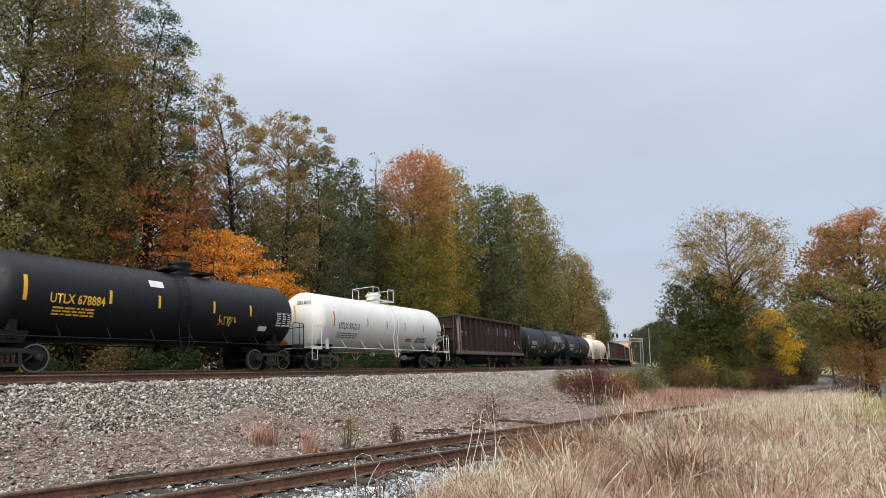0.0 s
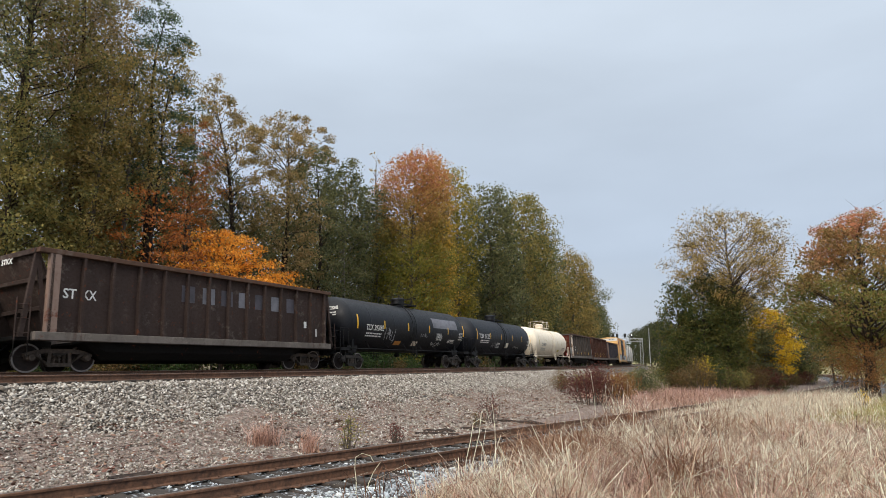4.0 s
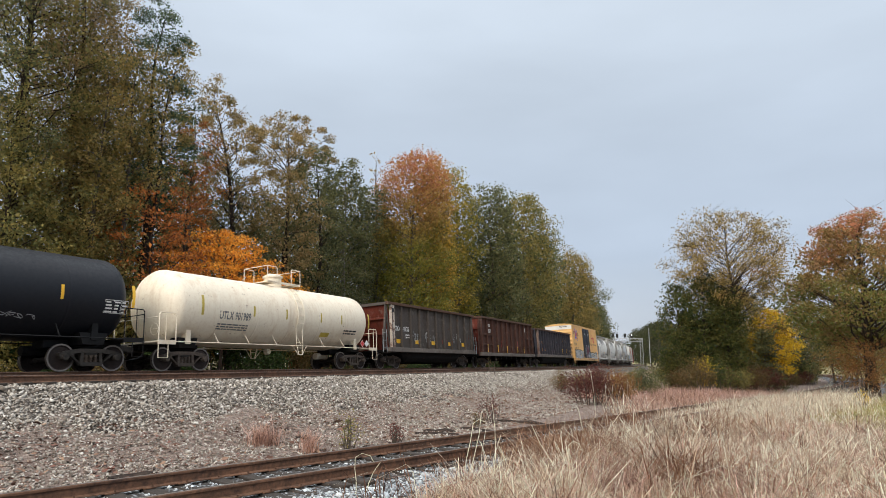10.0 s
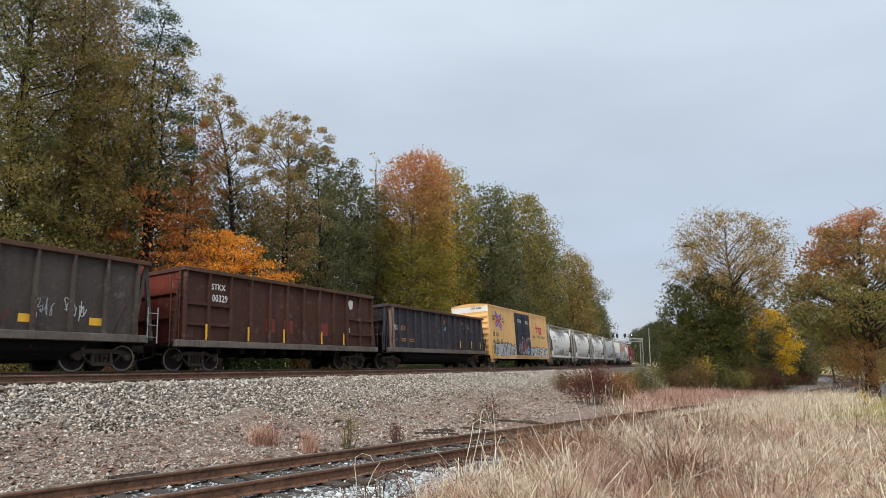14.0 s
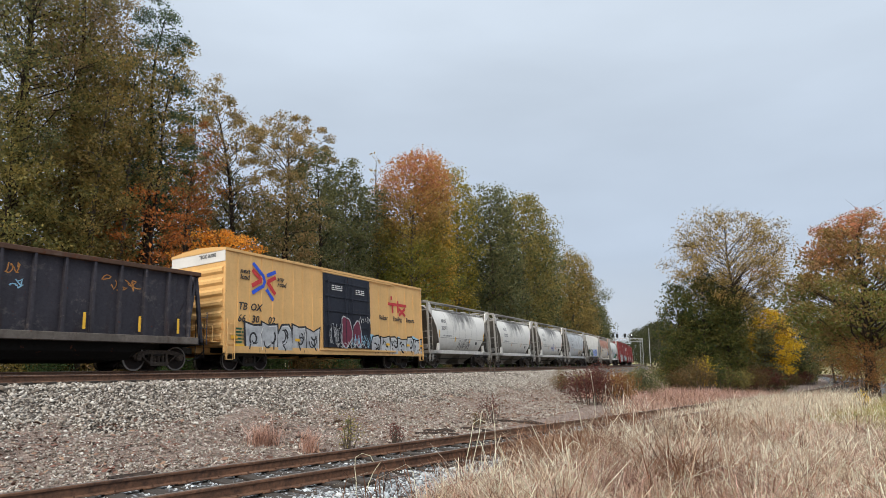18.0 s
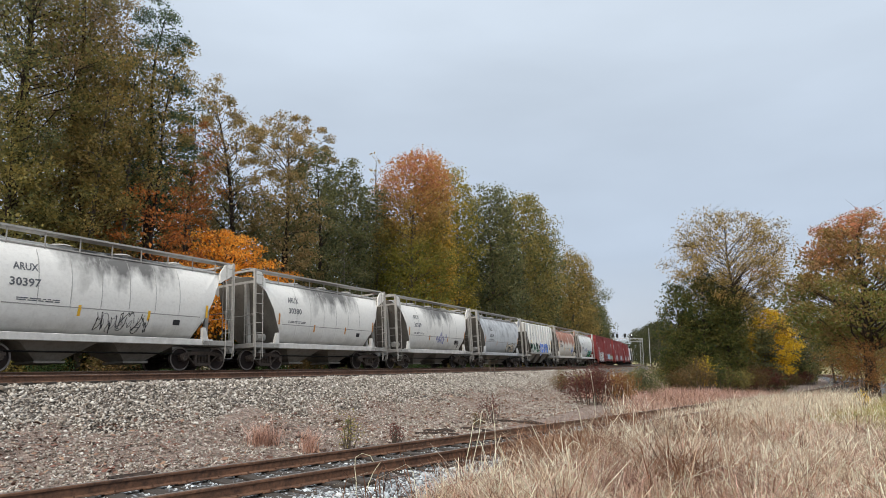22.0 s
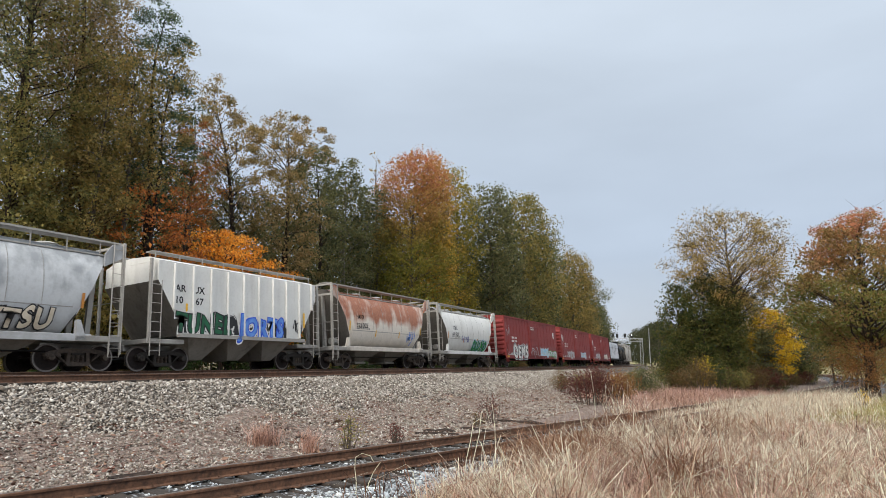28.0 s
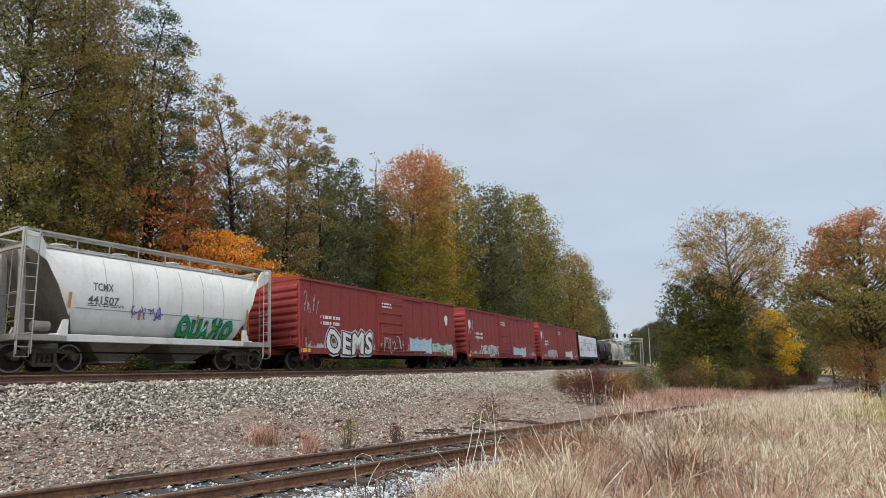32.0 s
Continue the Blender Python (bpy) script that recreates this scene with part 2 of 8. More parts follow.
# ======== mesh writing ========
class Geo:
    """Collects vertices and faces for one mesh."""

    def __init__(self):
        self.v, self.f = [], []

    def add(self, v, f):
        k = len(self.v)
        self.v += [tuple(p) for p in v]
        self.f += [tuple(i + k for i in q) for q in f]
        return self

    def box(self, x0, x1, y0, y1, z0, z1, b=0.0):
        if b <= 0:
            return self.add([(x, y, z) for x in (x0, x1) for y in (y0, y1) for z in (z0, z1)],
                            [(0, 1, 3, 2), (4, 6, 7, 5), (0, 4, 5, 1), (2, 3, 7, 6), (0, 2, 6, 4), (1, 5, 7, 3)])
        # chamfered along x and on the end faces
        ring = [(y0 + b, z0), (y1 - b, z0), (y1, z0 + b), (y1, z1 - b), (y1 - b, z1), (y0 + b, z1), (y0, z1 - b), (y0, z0 + b)]
        cy, cz = (y0 + y1) / 2, (z0 + z1) / 2
        ky, kz = 1 - 2 * b / (y1 - y0), 1 - 2 * b / (z1 - z0)
        small = [(cy + (y - cy) * ky, cz + (z - cz) * kz) for y, z in ring]
        return self.loft([[(x0, *p) for p in small], [(x0 + b, *p) for p in ring], [(x1 - b, *p) for p in ring], [(x1, *p) for p in small]])

    def loft(self, rings, caps=True, closed=True):
        n = len(rings[0])
        v = [p for r in rings for p in r]
        f = []
        for i in range(len(rings) - 1):
            for j in range(n if closed else n - 1):
                a, b = i * n + j, i * n + (j + 1) % n
                f.append((a, a + n, b + n, b))
        if caps and closed:
            f.append(tuple(range(n)))
            f.append(tuple(range((len(rings) - 1) * n, len(rings) * n))[::-1])
        return self.add(v, f)

    def tube(self, pts, r, n=6, caps=True):
        pts = [Vector(p) for p in pts]
        rs = r if isinstance(r, (list, tuple)) else [r] * len(pts)
        rings, ref = [], None
        for i, p in enumerate(pts):
            d = (pts[min(i + 1, len(pts) - 1)] - pts[max(i - 1, 0)]).normalized()
            if ref is None:
                ref = d.orthogonal().normalized()
            ref = (ref - d * ref.dot(d)).normalized()
            o = d.cross(ref)
            rings.append([p + (ref * math.cos(a) + o * math.sin(a)) * rs[i] for a in [2 * math.pi * k / n for k in range(n)]])
        return self.loft(rings, caps)

    def lathe_y(self, prof, cx, cy, cz, n=20):
        """Turned round the y axis; prof: (radius, y)."""
        rings = [[(cx + r * math.cos(a), cy + y, cz + r * math.sin(a)) for a in [2 * math.pi * k / n for k in range(n)]] for r, y in prof]
        return self.loft(rings)

    def prism(self, pts, y0, y1):
        """A polygon in x and z, pushed along y."""
        return self.loft([[(x, y0, z) for x, z in pts], [(x, y1, z) for x, z in pts]])

    def mesh(self, name, smooth=False):
        me = bpy.data.meshes.new(name)
        me.from_pydata(self.v, [], self.f)
        if smooth:
            me.shade_smooth()
            me.set_sharp_from_angle(angle=radians(38))
        return me


def part(name, geo, mat, parent=None, label="", smooth=False):
    me = geo.mesh(name, smooth) if isinstance(geo, Geo) else geo
    if not me.materials:
        me.materials.append(mat)
    ob = new(name, me)
    ob.parent = parent
    if label:
        tagged(ob, label)
    return ob


def thing(name, label, category, m, group="", kind=""):
    ob = new(name)
    ob.empty_display_size = 0.3
    ob.matrix_basis = m
    return tagged(ob, label, category, group, kind)


def quads(name, co, per=4):
    """A mesh of loose faces with per corners each, from an (n * per, 3) array."""
    n = len(co) // per
    me = bpy.data.meshes.new(name)
    me.vertices.add(len(co))
    me.vertices.foreach_set("co", np.ascontiguousarray(co, dtype=np.float32).ravel())
    me.loops.add(n * per)
    me.loops.foreach_set("vertex_index", np.arange(n * per, dtype=np.int32))
    me.polygons.add(n)
    me.polygons.foreach_set("loop_start", np.arange(0, n * per, per, dtype=np.int32))
    me.update(calc_edges=True)
    return me


def soup(name, verts, faces, count):
    """count alike pieces in one mesh: verts (count, k, 3), faces of one piece."""
    k = verts.shape[1]
    fl = np.array(faces, dtype=np.int32)
    idx = (np.arange(count, dtype=np.int32)[:, None, None] * k + fl[None]).ravel()
    per = fl.shape[1]
    me = bpy.data.meshes.new(name)
    me.vertices.add(count * k)
    me.vertices.foreach_set("co", verts.astype(np.float32).ravel())
    me.loops.add(len(idx))
    me.loops.foreach_set("vertex_index", idx)
    me.polygons.add(len(idx) // per)
    me.polygons.foreach_set("loop_start", np.arange(0, len(idx), per, dtype=np.int32))
    me.update(calc_edges=True)
    return me


# ======== the line: where the tracks run ========
PHI, KAPPA, S_END, GRADE, TILT = 0.4995, -0.0012045, 185.0, -0.00208, 0.0674
X0, Y0, NEAR = -13.3713, 20.5487, 4.217
SPUR_DIR, SPUR_X, SPUR_Y, SPUR_Z = 0.7331, -3.131, 10.0, -1.273


def arc(s):
    th = PHI + KAPPA * min(s, S_END)
    sa = min(s, S_END)
    x = X0 + (math.cos(PHI) - math.cos(th)) / KAPPA
    y = Y0 + (math.sin(th) - math.sin(PHI)) / KAPPA
    if s > S_END:
        x, y = x + math.sin(th) * (s - S_END), y + math.cos(th) * (s - S_END)
    return x, y, th


def on_line(s, off, z=0.0):
    """A point beside the main line: off metres towards the field from the far track's centre."""
    x, y, th = arc(s)
    return x + off * math.cos(th), y - off * math.sin(th), z + GRADE * s


def car_pose(s):
    """The pose of a vehicle on the canted far track, seen along the line."""
    x, y, th = arc(s)
    a = arc(s + 5.5), arc(s - 5.5)
    rz = math.degrees(math.atan2(a[0][1] - a[1][1], a[0][0] - a[1][0]))
    off = 0.75 - 0.75 * math.cos(TILT)
    return pose(x + off * math.cos(th), y - off * math.sin(th), -0.75 * math.sin(TILT) + GRADE * s, -math.degrees(TILT), 0, rz)


def run(t):
    return 6.9903 * (t - 16) - 0.5 * 0.01916 * (t - 16) ** 2


def near_line(x, y):
    """s and offset of a place, by a few steps along the line."""
    s = (x - X0) * math.sin(PHI) + (y - Y0) * math.cos(PHI)
    for _ in range(5):
        ax, ay, th = arc(s)
        s += (x - ax) * math.sin(th) + (y - ay) * math.cos(th)
    return s, (x - ax) * math.cos(th) - (y - ay) * math.sin(th)


def spur_bend(u):
    """How far the spur has curved towards the main line, and its heading."""
    d = max(0.0, u - 35)
    return -0.00245 * d * d, SPUR_DIR - 0.0049 * d


def near_spur(x, y):
    dx, dy = x - SPUR_X, y - SPUR_Y
    u = dx * math.sin(SPUR_DIR) + dy * math.cos(SPUR_DIR)
    return u, dx * math.cos(SPUR_DIR) - dy * math.sin(SPUR_DIR) - spur_bend(u)[0]


def lerp(x, pts):
    return float(np.interp(x, [p[0] for p in pts], [p[1] for p in pts]))


# ======== ground ========
def rough_noise(x, y, k, a):
    return a * noise.noise((x * k, y * k, 3.1))


BED = [(-60, -0.2), (-14, -0.5), (-7, -0.95), (-5.2, -1.0), (-3.4, -0.5), (-2.4, -0.42), (5.7, -0.42), (6.3, -0.52), (8.6, -1.2), (10.6, -1.5), (13, -1.5), (40, -1.36)]


def terrain(x, y):
    s, o = near_line(x, y)
    u, w = near_spur(x, y)
    z = lerp(o, BED) + GRADE * max(0.0, s) * max(0.0, 1 - max(0, o - 8) / 12)
    z += rough_noise(x, y, 0.22, 0.07) * (1 if 9 < o else 0.3) + rough_noise(x, y, 0.9, 0.04)
    if o > 9:
        k = max(0.0, 1 - max(0.0, abs(w) - 2.0) / 3.0)
        z = z * (1 - k) + (-1.58) * k
        field = min(1.0, max(0.0, (w - 3.2) / 5.0))
        z += 0.1 * field + rough_noise(x, y, 0.07, 0.1) * field
    far = math.hypot(x, y - 40)
    if far > 260:
        z += (far - 260) * 0.004
    return z


def axis(lo, hi, mid0, mid1, fine, grow=1.16):
    a = list(np.arange(mid0, mid1, fine))
    d, p = fine, mid1
    while p < hi:
        a.append(p)
        d *= grow
        p += d
    a.append(hi)
    d, p = fine, mid0 - fine
    while p > lo:
        a.insert(0, p)
        d *= grow
        p -= d
    a.insert(0, lo)
    return a


def edge_of_grass(u):
    """How far from the spur's centre the dry grass begins."""
    return lerp(u, [(-3, 4.3), (0, 3.5), (4, 2.1), (8, 1.5), (30, 1.5)])


def build_ground():
    xs, ys = axis(-900, 1100, -26, 40, 0.42), axis(-300, 2600, 4, 62, 0.42)
    v, masks = [], []
    for y in ys:
        for x in xs:
            v.append((x, y, terrain(x, y)))
            s, o = near_line(x, y)
            u, w = near_spur(x, y)
            n = noise.noise((x * 0.35, y * 0.35, 0)) * 1.1
            straw = min(1.0, max(0.0, (w + n - edge_of_grass(u)) / 1.2))
            green = min(1.0, max(0.0, (x + n * 2 - 12.0) / 4.0)) * min(1.0, max(0.0, (y + n * 2 - 17) / 4)) * (1.0 if w > 3 else 0)
            if o < -4:
                straw, green = 0.25, 0.6
            masks.append((straw, green))
    w = len(xs)
    f = [(j * w + i, j * w + i + 1, (j + 1) * w + i + 1, (j + 1) * w + i) for j in range(len(ys) - 1) for i in range(w - 1)]
    me = bpy.data.meshes.new("ground")
    me.from_pydata(v, [], f)
    me.shade_smooth()
    for k, nm in enumerate(("straw", "green")):
        at = me.attributes.new(nm, "FLOAT", "POINT")
        at.data.foreach_set("value", [q[k] for q in masks])
    m = Mat("dirt_straw_and_grass", 0.95)
    fine, mid, big = m.noise(38, 5, 0.7), m.noise(5, 5, 0.7), m.noise(0.6, 3)
    dirt = m.ramp(m.math("ADD", m.math("MULTIPLY", fine, 0.6), m.math("MULTIPLY", mid, 0.4)), (0.38, rgb("362a24")), (0.48, rgb("6e5d54")), (0.58, rgb("98887c")), (0.68, rgb("c8bcb0")))
    straw = m.ramp(m.math("ADD", m.math("MULTIPLY", fine, 0.5), m.math("MULTIPLY", mid, 0.5)), (0.35, rgb("2c1e16")), (0.52, rgb("5e4836")), (0.68, rgb("977c60")))
    grass = m.ramp(fine, (0.35, rgb("6b6440")), (0.55, rgb("948a5c")), (0.7, rgb("b0a070")))
    a1, a2 = m.n("Attribute"), m.n("Attribute")
    a1.attribute_name, a2.attribute_name = "straw", "green"
    c = m.mix(m.step(m.math("ADD", a1.outputs["Fac"], m.step(mid, 0.3, 0.7, -0.3, 0.3)), 0.35, 0.65), dirt, straw)
    c = m.mix(m.step(m.math("ADD", a2.outputs["Fac"], m.step(big, 0.3, 0.7, -0.35, 0.35)), 0.4, 0.75), c, grass)
    m.colour(c).bump(m.math("ADD", fine, mid), 0.6, 0.05)
    me.materials.append(m.m)
    return tagged(new("ground", me), "bare dirt and dry straw field beside the railway", "ground", kind="structure")


def strip(name, fn, ss, offs, mat, label, category):
    """A sheet along a line: fn(s, off) gives the point."""
    v = [fn(s, o) for s in ss for o in offs]
    w = len(offs)
    f = [(i * w + j, i * w + j + 1, (i + 1) * w + j + 1, (i + 1) * w + j) for i in range(len(ss) - 1) for j in range(w - 1)]
    me = bpy.data.meshes.new(name)
    me.from_pydata(v, [], f)
    me.shade_smooth()
    me.materials.append(mat)
    return tagged(new(name, me), label, category, kind="structure")


SHOULDER = [(-3.3, -0.62), (-2.3, -0.3), (-1.5, -0.25), (5.7, -0.25), (6.1, -0.3), (7.2, -0.72), (8.5, -1.2), (9.6, -1.52)]


def bed_point(s, o):
    x, y, z = on_line(s, o)
    ragged = rough_noise(x, y, 0.5, 0.35) if o > 6 else 0
    return x, y, lerp(o + ragged, SHOULDER) + GRADE * s * max(0.0, 1 - max(0, o - 6) / 4) + rough_noise(x, y, 1.7, 0.035) + rough_noise(x, y, 5, 0.02)


def spur_at(u, w, z=0.0):
    w += spur_bend(u)[0]
    return SPUR_X + u * math.sin(SPUR_DIR) + w * math.cos(SPUR_DIR), SPUR_Y + u * math.cos(SPUR_DIR) - w * math.sin(SPUR_DIR), z


SPUR_BED = [(-2.4, -1.62), (-1.5, -1.5), (-1.2, -1.5), (1.2, -1.5), (1.7, -1.48), (2.8, -1.5), (3.6, -1.68)]


def spur_point(u, w):
    x, y, _ = spur_at(u, w)
    r = rough_noise(x, y, 0.6, 0.5)
    return x, y, lerp(w + r if w > 1.3 else w, SPUR_BED) + rough_noise(x, y, 2.2, 0.03)


def gravel(name, cols, dirt, amount):
    m = Mat(name, 0.95)
    vo = m.n("TexVoronoi")
    vo.inputs["Scale"].default_value = 15
    m.l(m.co.outputs["Object"], vo.inputs["Vector"])
    sp = m.n("SeparateColor")
    m.l(vo.outputs["Color"], sp.inputs[0])
    c = m.ramp(sp.outputs[0], *[((i + 0.5) / len(cols), rgb(h)) for i, h in enumerate(cols)])
    # shade in the gaps between stones, painted into the colour
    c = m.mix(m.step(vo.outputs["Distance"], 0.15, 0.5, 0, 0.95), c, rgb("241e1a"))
    nz = m.noise(0.9, 5, 0.7)
    c = m.mix(m.math("MULTIPLY", m.step(nz, 0.42, 0.66), amount), c, rgb(dirt))
    m.colour(c)
    m.bump(vo.outputs["Distance"], 0.9, -0.05)
    return m.m


def stones(name, pts, size, mat, label, squash=0.62):
    """Broken stones: each a small irregular block."""
    n = len(pts)
    rg = np.random.default_rng(len(name) + n)
    base = np.array([(-1, -0.3, 0), (0.3, -1, 0.1), (1, 0.2, 0), (-0.2, 1, -0.1), (0.1, 0, 1), (0, 0.1, -1)], float) * 1.25
    v = base[None] * rg.uniform(0.6, 1.15, (n, 6, 3)) * np.array([1.15, 0.75, squash]) + rg.normal(0, 0.18, (n, 6, 3))
    sc = size * rg.lognormal(0, 0.28, (n, 1, 1)) * 0.5
    v = v * sc
    q = rg.normal(size=(n, 4))
    q[:, 1:3] *= 0.35
    q /= np.linalg.norm(q, axis=1)[:, None]
    w, x, y, z = q.T
    R = np.stack([1 - 2 * (y * y + z * z), 2 * (x * y - z * w), 2 * (x * z + y * w), 2 * (x * y + z * w), 1 - 2 * (x * x + z * z), 2 * (y * z - x * w),
                  2 * (x * z - y * w), 2 * (y * z + x * w), 1 - 2 * (x * x + y * y)], 1).reshape(n, 3, 3)
    v = np.einsum("nij,nkj->nki", R, v) + np.array(pts)[:, None, :]
    me = soup(name, v, [(0, 1, 4), (1, 2, 4), (2, 3, 4), (3, 0, 4), (1, 0, 5), (2, 1, 5), (3, 2, 5), (0, 3, 5)], n)
    me.materials.append(mat)
    return tagged(new(name, me), label, "gravel", kind="stuff")


def build_beds():
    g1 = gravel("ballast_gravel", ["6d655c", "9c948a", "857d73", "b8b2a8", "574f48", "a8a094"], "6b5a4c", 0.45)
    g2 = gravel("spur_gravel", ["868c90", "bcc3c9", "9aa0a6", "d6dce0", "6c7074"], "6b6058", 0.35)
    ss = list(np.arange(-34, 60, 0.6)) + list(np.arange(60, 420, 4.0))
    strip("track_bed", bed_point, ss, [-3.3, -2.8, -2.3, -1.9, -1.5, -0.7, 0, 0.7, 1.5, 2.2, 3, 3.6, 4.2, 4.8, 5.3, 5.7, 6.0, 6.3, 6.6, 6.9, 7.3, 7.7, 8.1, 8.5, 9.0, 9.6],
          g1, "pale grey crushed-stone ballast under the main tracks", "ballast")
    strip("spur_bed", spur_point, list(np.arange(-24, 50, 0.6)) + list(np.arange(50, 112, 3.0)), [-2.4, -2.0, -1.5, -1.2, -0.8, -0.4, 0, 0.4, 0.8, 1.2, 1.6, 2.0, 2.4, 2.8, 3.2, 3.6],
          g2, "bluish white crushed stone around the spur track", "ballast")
    rg = random.Random(5)
    pts = []
    while len(pts) < 60000:
        s = -12 + 62 * rg.random() ** 1.35
        o = 5.05 + (rg.random() ** 0.9) * 4.4
        if o > 7.7 and rg.random() < (o - 7.7) / 1.5:
            continue
        x, y, z = bed_point(s, o)
        pts.append((x, y, z + rg.uniform(-0.005, 0.03)))
    stones("ballast_stones", pts, 0.068, MAT["stone"], "loose grey and white ballast stones on the shoulder")
    pts = []
    while len(pts) < 34000:
        u = -8 + 28 * rg.random() ** 1.2
        w = rg.uniform(-1.5, 3.3)
        if abs(w) < 1.33 and abs((u + 9.265) % 0.53 - 0.265) > 0.13 and rg.random() < 0.95:
            continue
        x, y, z = spur_point(u, w)
        if z < -1.55 and rg.random() < 0.6:
            continue
        pts.append((x, y, z + rg.uniform(-0.01, 0.015)))
    stones("spur_stones", pts, 0.046, MAT["stone_blue"], "loose bluish white stones round the spur sleepers")
    pts = []
    while len(pts) < 26000:
        s, o = -12 + 50 * rg.random() ** 1.3, rg.uniform(8.4, 14.0)
        x, y, _ = on_line(s, o)
        w = near_spur(x, y)[1]
        if w > -1.6 or noise.noise((x * 0.5, y * 0.5, 7)) < rg.uniform(-0.8, 0.25):
            continue
        pts.append((x, y, terrain(x, y) + 0.012))
    stones("strewn_stones", pts, 0.052, MAT["stone"], "scattered stones on the bare dirt between the tracks")


def build_litter():
    """Dead leaves, twigs and straw lying on the dirt between the tracks."""
    rg, r = np.random.default_rng(31), random.Random(31)
    P = []
    while len(P) < 26000:
        s, o = -13 + 52 * r.random() ** 1.3, 7.6 + 6.5 * r.random()
        x, y, _ = on_line(s, o)
        w = near_spur(x, y)[1]
        if w > -1.0 or noise.noise((x * 0.6, y * 0.6, 21)) < r.uniform(-0.7, 0.2):
            continue
        z = bed_point(s, o)[2] if o < 9.0 else terrain(x, y)
        P.append((x, y, max(z, terrain(x, y)) + r.uniform(0.01, 0.05)))
    P = np.array(P)
    n = len(P)
    a = rg.uniform(0, 2 * np.pi, n)
    L = rg.lognormal(math.log(0.036), 0.45, n)[:, None]
    u = np.stack([np.cos(a), np.sin(a), rg.normal(0, 0.25, n)], 1) * L
    w = np.stack([-np.sin(a), np.cos(a), rg.normal(0, 0.5, n)], 1) * (L * rg.uniform(0.15, 0.6, (n, 1)))
    me = quads("leaf_litter", np.stack([P - u, P + w, P + u, P - w], 1).reshape(-1, 3))
    me.materials.append(island_mat("dead_leaf_litter", ["3a2620", "5c3e32", "7a5848", "967862", "48302a", "a8927c", "6e4c40", "80584c"], 0.9, 0.1))
    tagged(new("leaf_litter", me), "brown dead leaves and straw strewn over the dirt", "leaf litter", kind="stuff")


RAIL_PROFILE = [(-0.068, 0), (0.068, 0), (0.068, 0.012), (0.012, 0.03), (0.01, 0.13), (0.035, 0.14), (0.036, 0.168), (0.03, 0.178), (-0.03, 0.178), (-0.036, 0.168), (-0.035, 0.14), (-0.01, 0.13), (-0.012, 0.03), (-0.068, 0.012)]


def rail(name, fn, ss, parent):
    """fn(s) gives place and heading of the rail's foot."""
    g, h = Geo(), Geo()
    rings, heads = [], []
    for s in ss:
        x, y, z, th = fn(s)
        rings.append([(x + a * math.cos(th), y - a * math.sin(th), z + b) for a, b in RAIL_PROFILE])
        heads.append([(x + a * math.cos(th), y - a * math.sin(th), z + b) for a, b in ((-0.024, 0.176), (0.024, 0.176), (0.022, 0.182), (-0.022, 0.182))])
    g.loft(rings)
    h.loft(heads)
    r = part(name, g, MAT["rail"], parent, "rusty brown steel rail")
    part("running_surface", h, MAT["railhead"], r, "worn steel top of the rail")


def build_tracks():
    far = thing("railway_track", "canted main line track with rusty rails under the train", "railway track", Matrix.Identity(4), "main line tracks", "structure")
    near = thing("railway_track", "empty main line track with rusty brown rails on ballast", "railway track", Matrix.Identity(4), "main line tracks", "structure")
    spur = thing("spur_track", "rusty spur track on dark timber sleepers with white stones", "railway track", Matrix.Identity(4), "", "structure")
    ss = list(np.arange(-36, 60, 2.0)) + list(np.arange(60, 420, 6.0))
    drop = math.sin(TILT) * 1.5
    for p, c in ((far, 0.0), (near, NEAR)):
        for side, dz in ((0.75, 0.0), (-0.75, -drop)):
            rail("rail", lambda s, o=c + side, d=dz: (*on_line(s, o, d - 0.182), arc(s)[2]), ss, p)
    for side in (-0.75, 0.75):
        rail("rail", lambda u, w=side: (*spur_at(u, w, SPUR_Z - 0.182), spur_bend(u)[1]), list(np.arange(-24, 110, 3.0)), spur)
    g = Geo().box(-1.3, 1.3, -0.115, 0.115, -0.17, 0, 0.015)
    me = g.mesh("sleeper")
    me.materials.append(MAT["tie"])
    rg = random.Random(9)
    for k in range(150):
        u = -9 + k * 0.53
        ob = new("sleeper", me)
        ob.parent = spur
        ob.matrix_basis = pose(*spur_at(u + rg.uniform(-0.04, 0.04), rg.uniform(-0.04, 0.04), SPUR_Z - 0.186 + rg.uniform(-0.012, 0)), rg.uniform(-1, 1), rg.uniform(-1, 1), -math.degrees(SPUR_DIR) + rg.uniform(-2, 2))
    for p, c, dz in ((near, NEAR, -drop / 2),):
        for k in range(110):
            s = -14 + k * 0.55
            x, y, z = on_line(s, c, dz - 0.19)
            ob = new("sleeper", me)
            ob.parent = p
            ob.matrix_basis = pose(x, y, z, 0, -math.degrees(TILT), -math.degrees(arc(s)[2]) + rg.uniform(-1, 1))
    # old plates and spikes along the spur's rails
    pl = Geo().box(-0.1, 0.1, -0.09, 0.09, 0, 0.018).box(-0.09, -0.07, -0.05, -0.03, 0, 0.045).box(0.07, 0.09, 0.03, 0.05, 0, 0.045)
    pm = pl.mesh("tie_plate")
    pm.materials.append(MAT["rail"])
    for k in range(60):
        for w in (-0.75, 0.75):
            ob = new("tie_plate", pm)
            ob.parent = spur
            ob.matrix_basis = pose(*spur_at(-9 + k * 0.53, w, SPUR_Z - 0.186), 0, 0, -math.degrees(SPUR_DIR))


build_ground()
build_tracks()
build_beds()
build_litter()


# ======== markings ========
def flat(y):
    return lambda u, v, e=0.006: (u, -y - e, v)


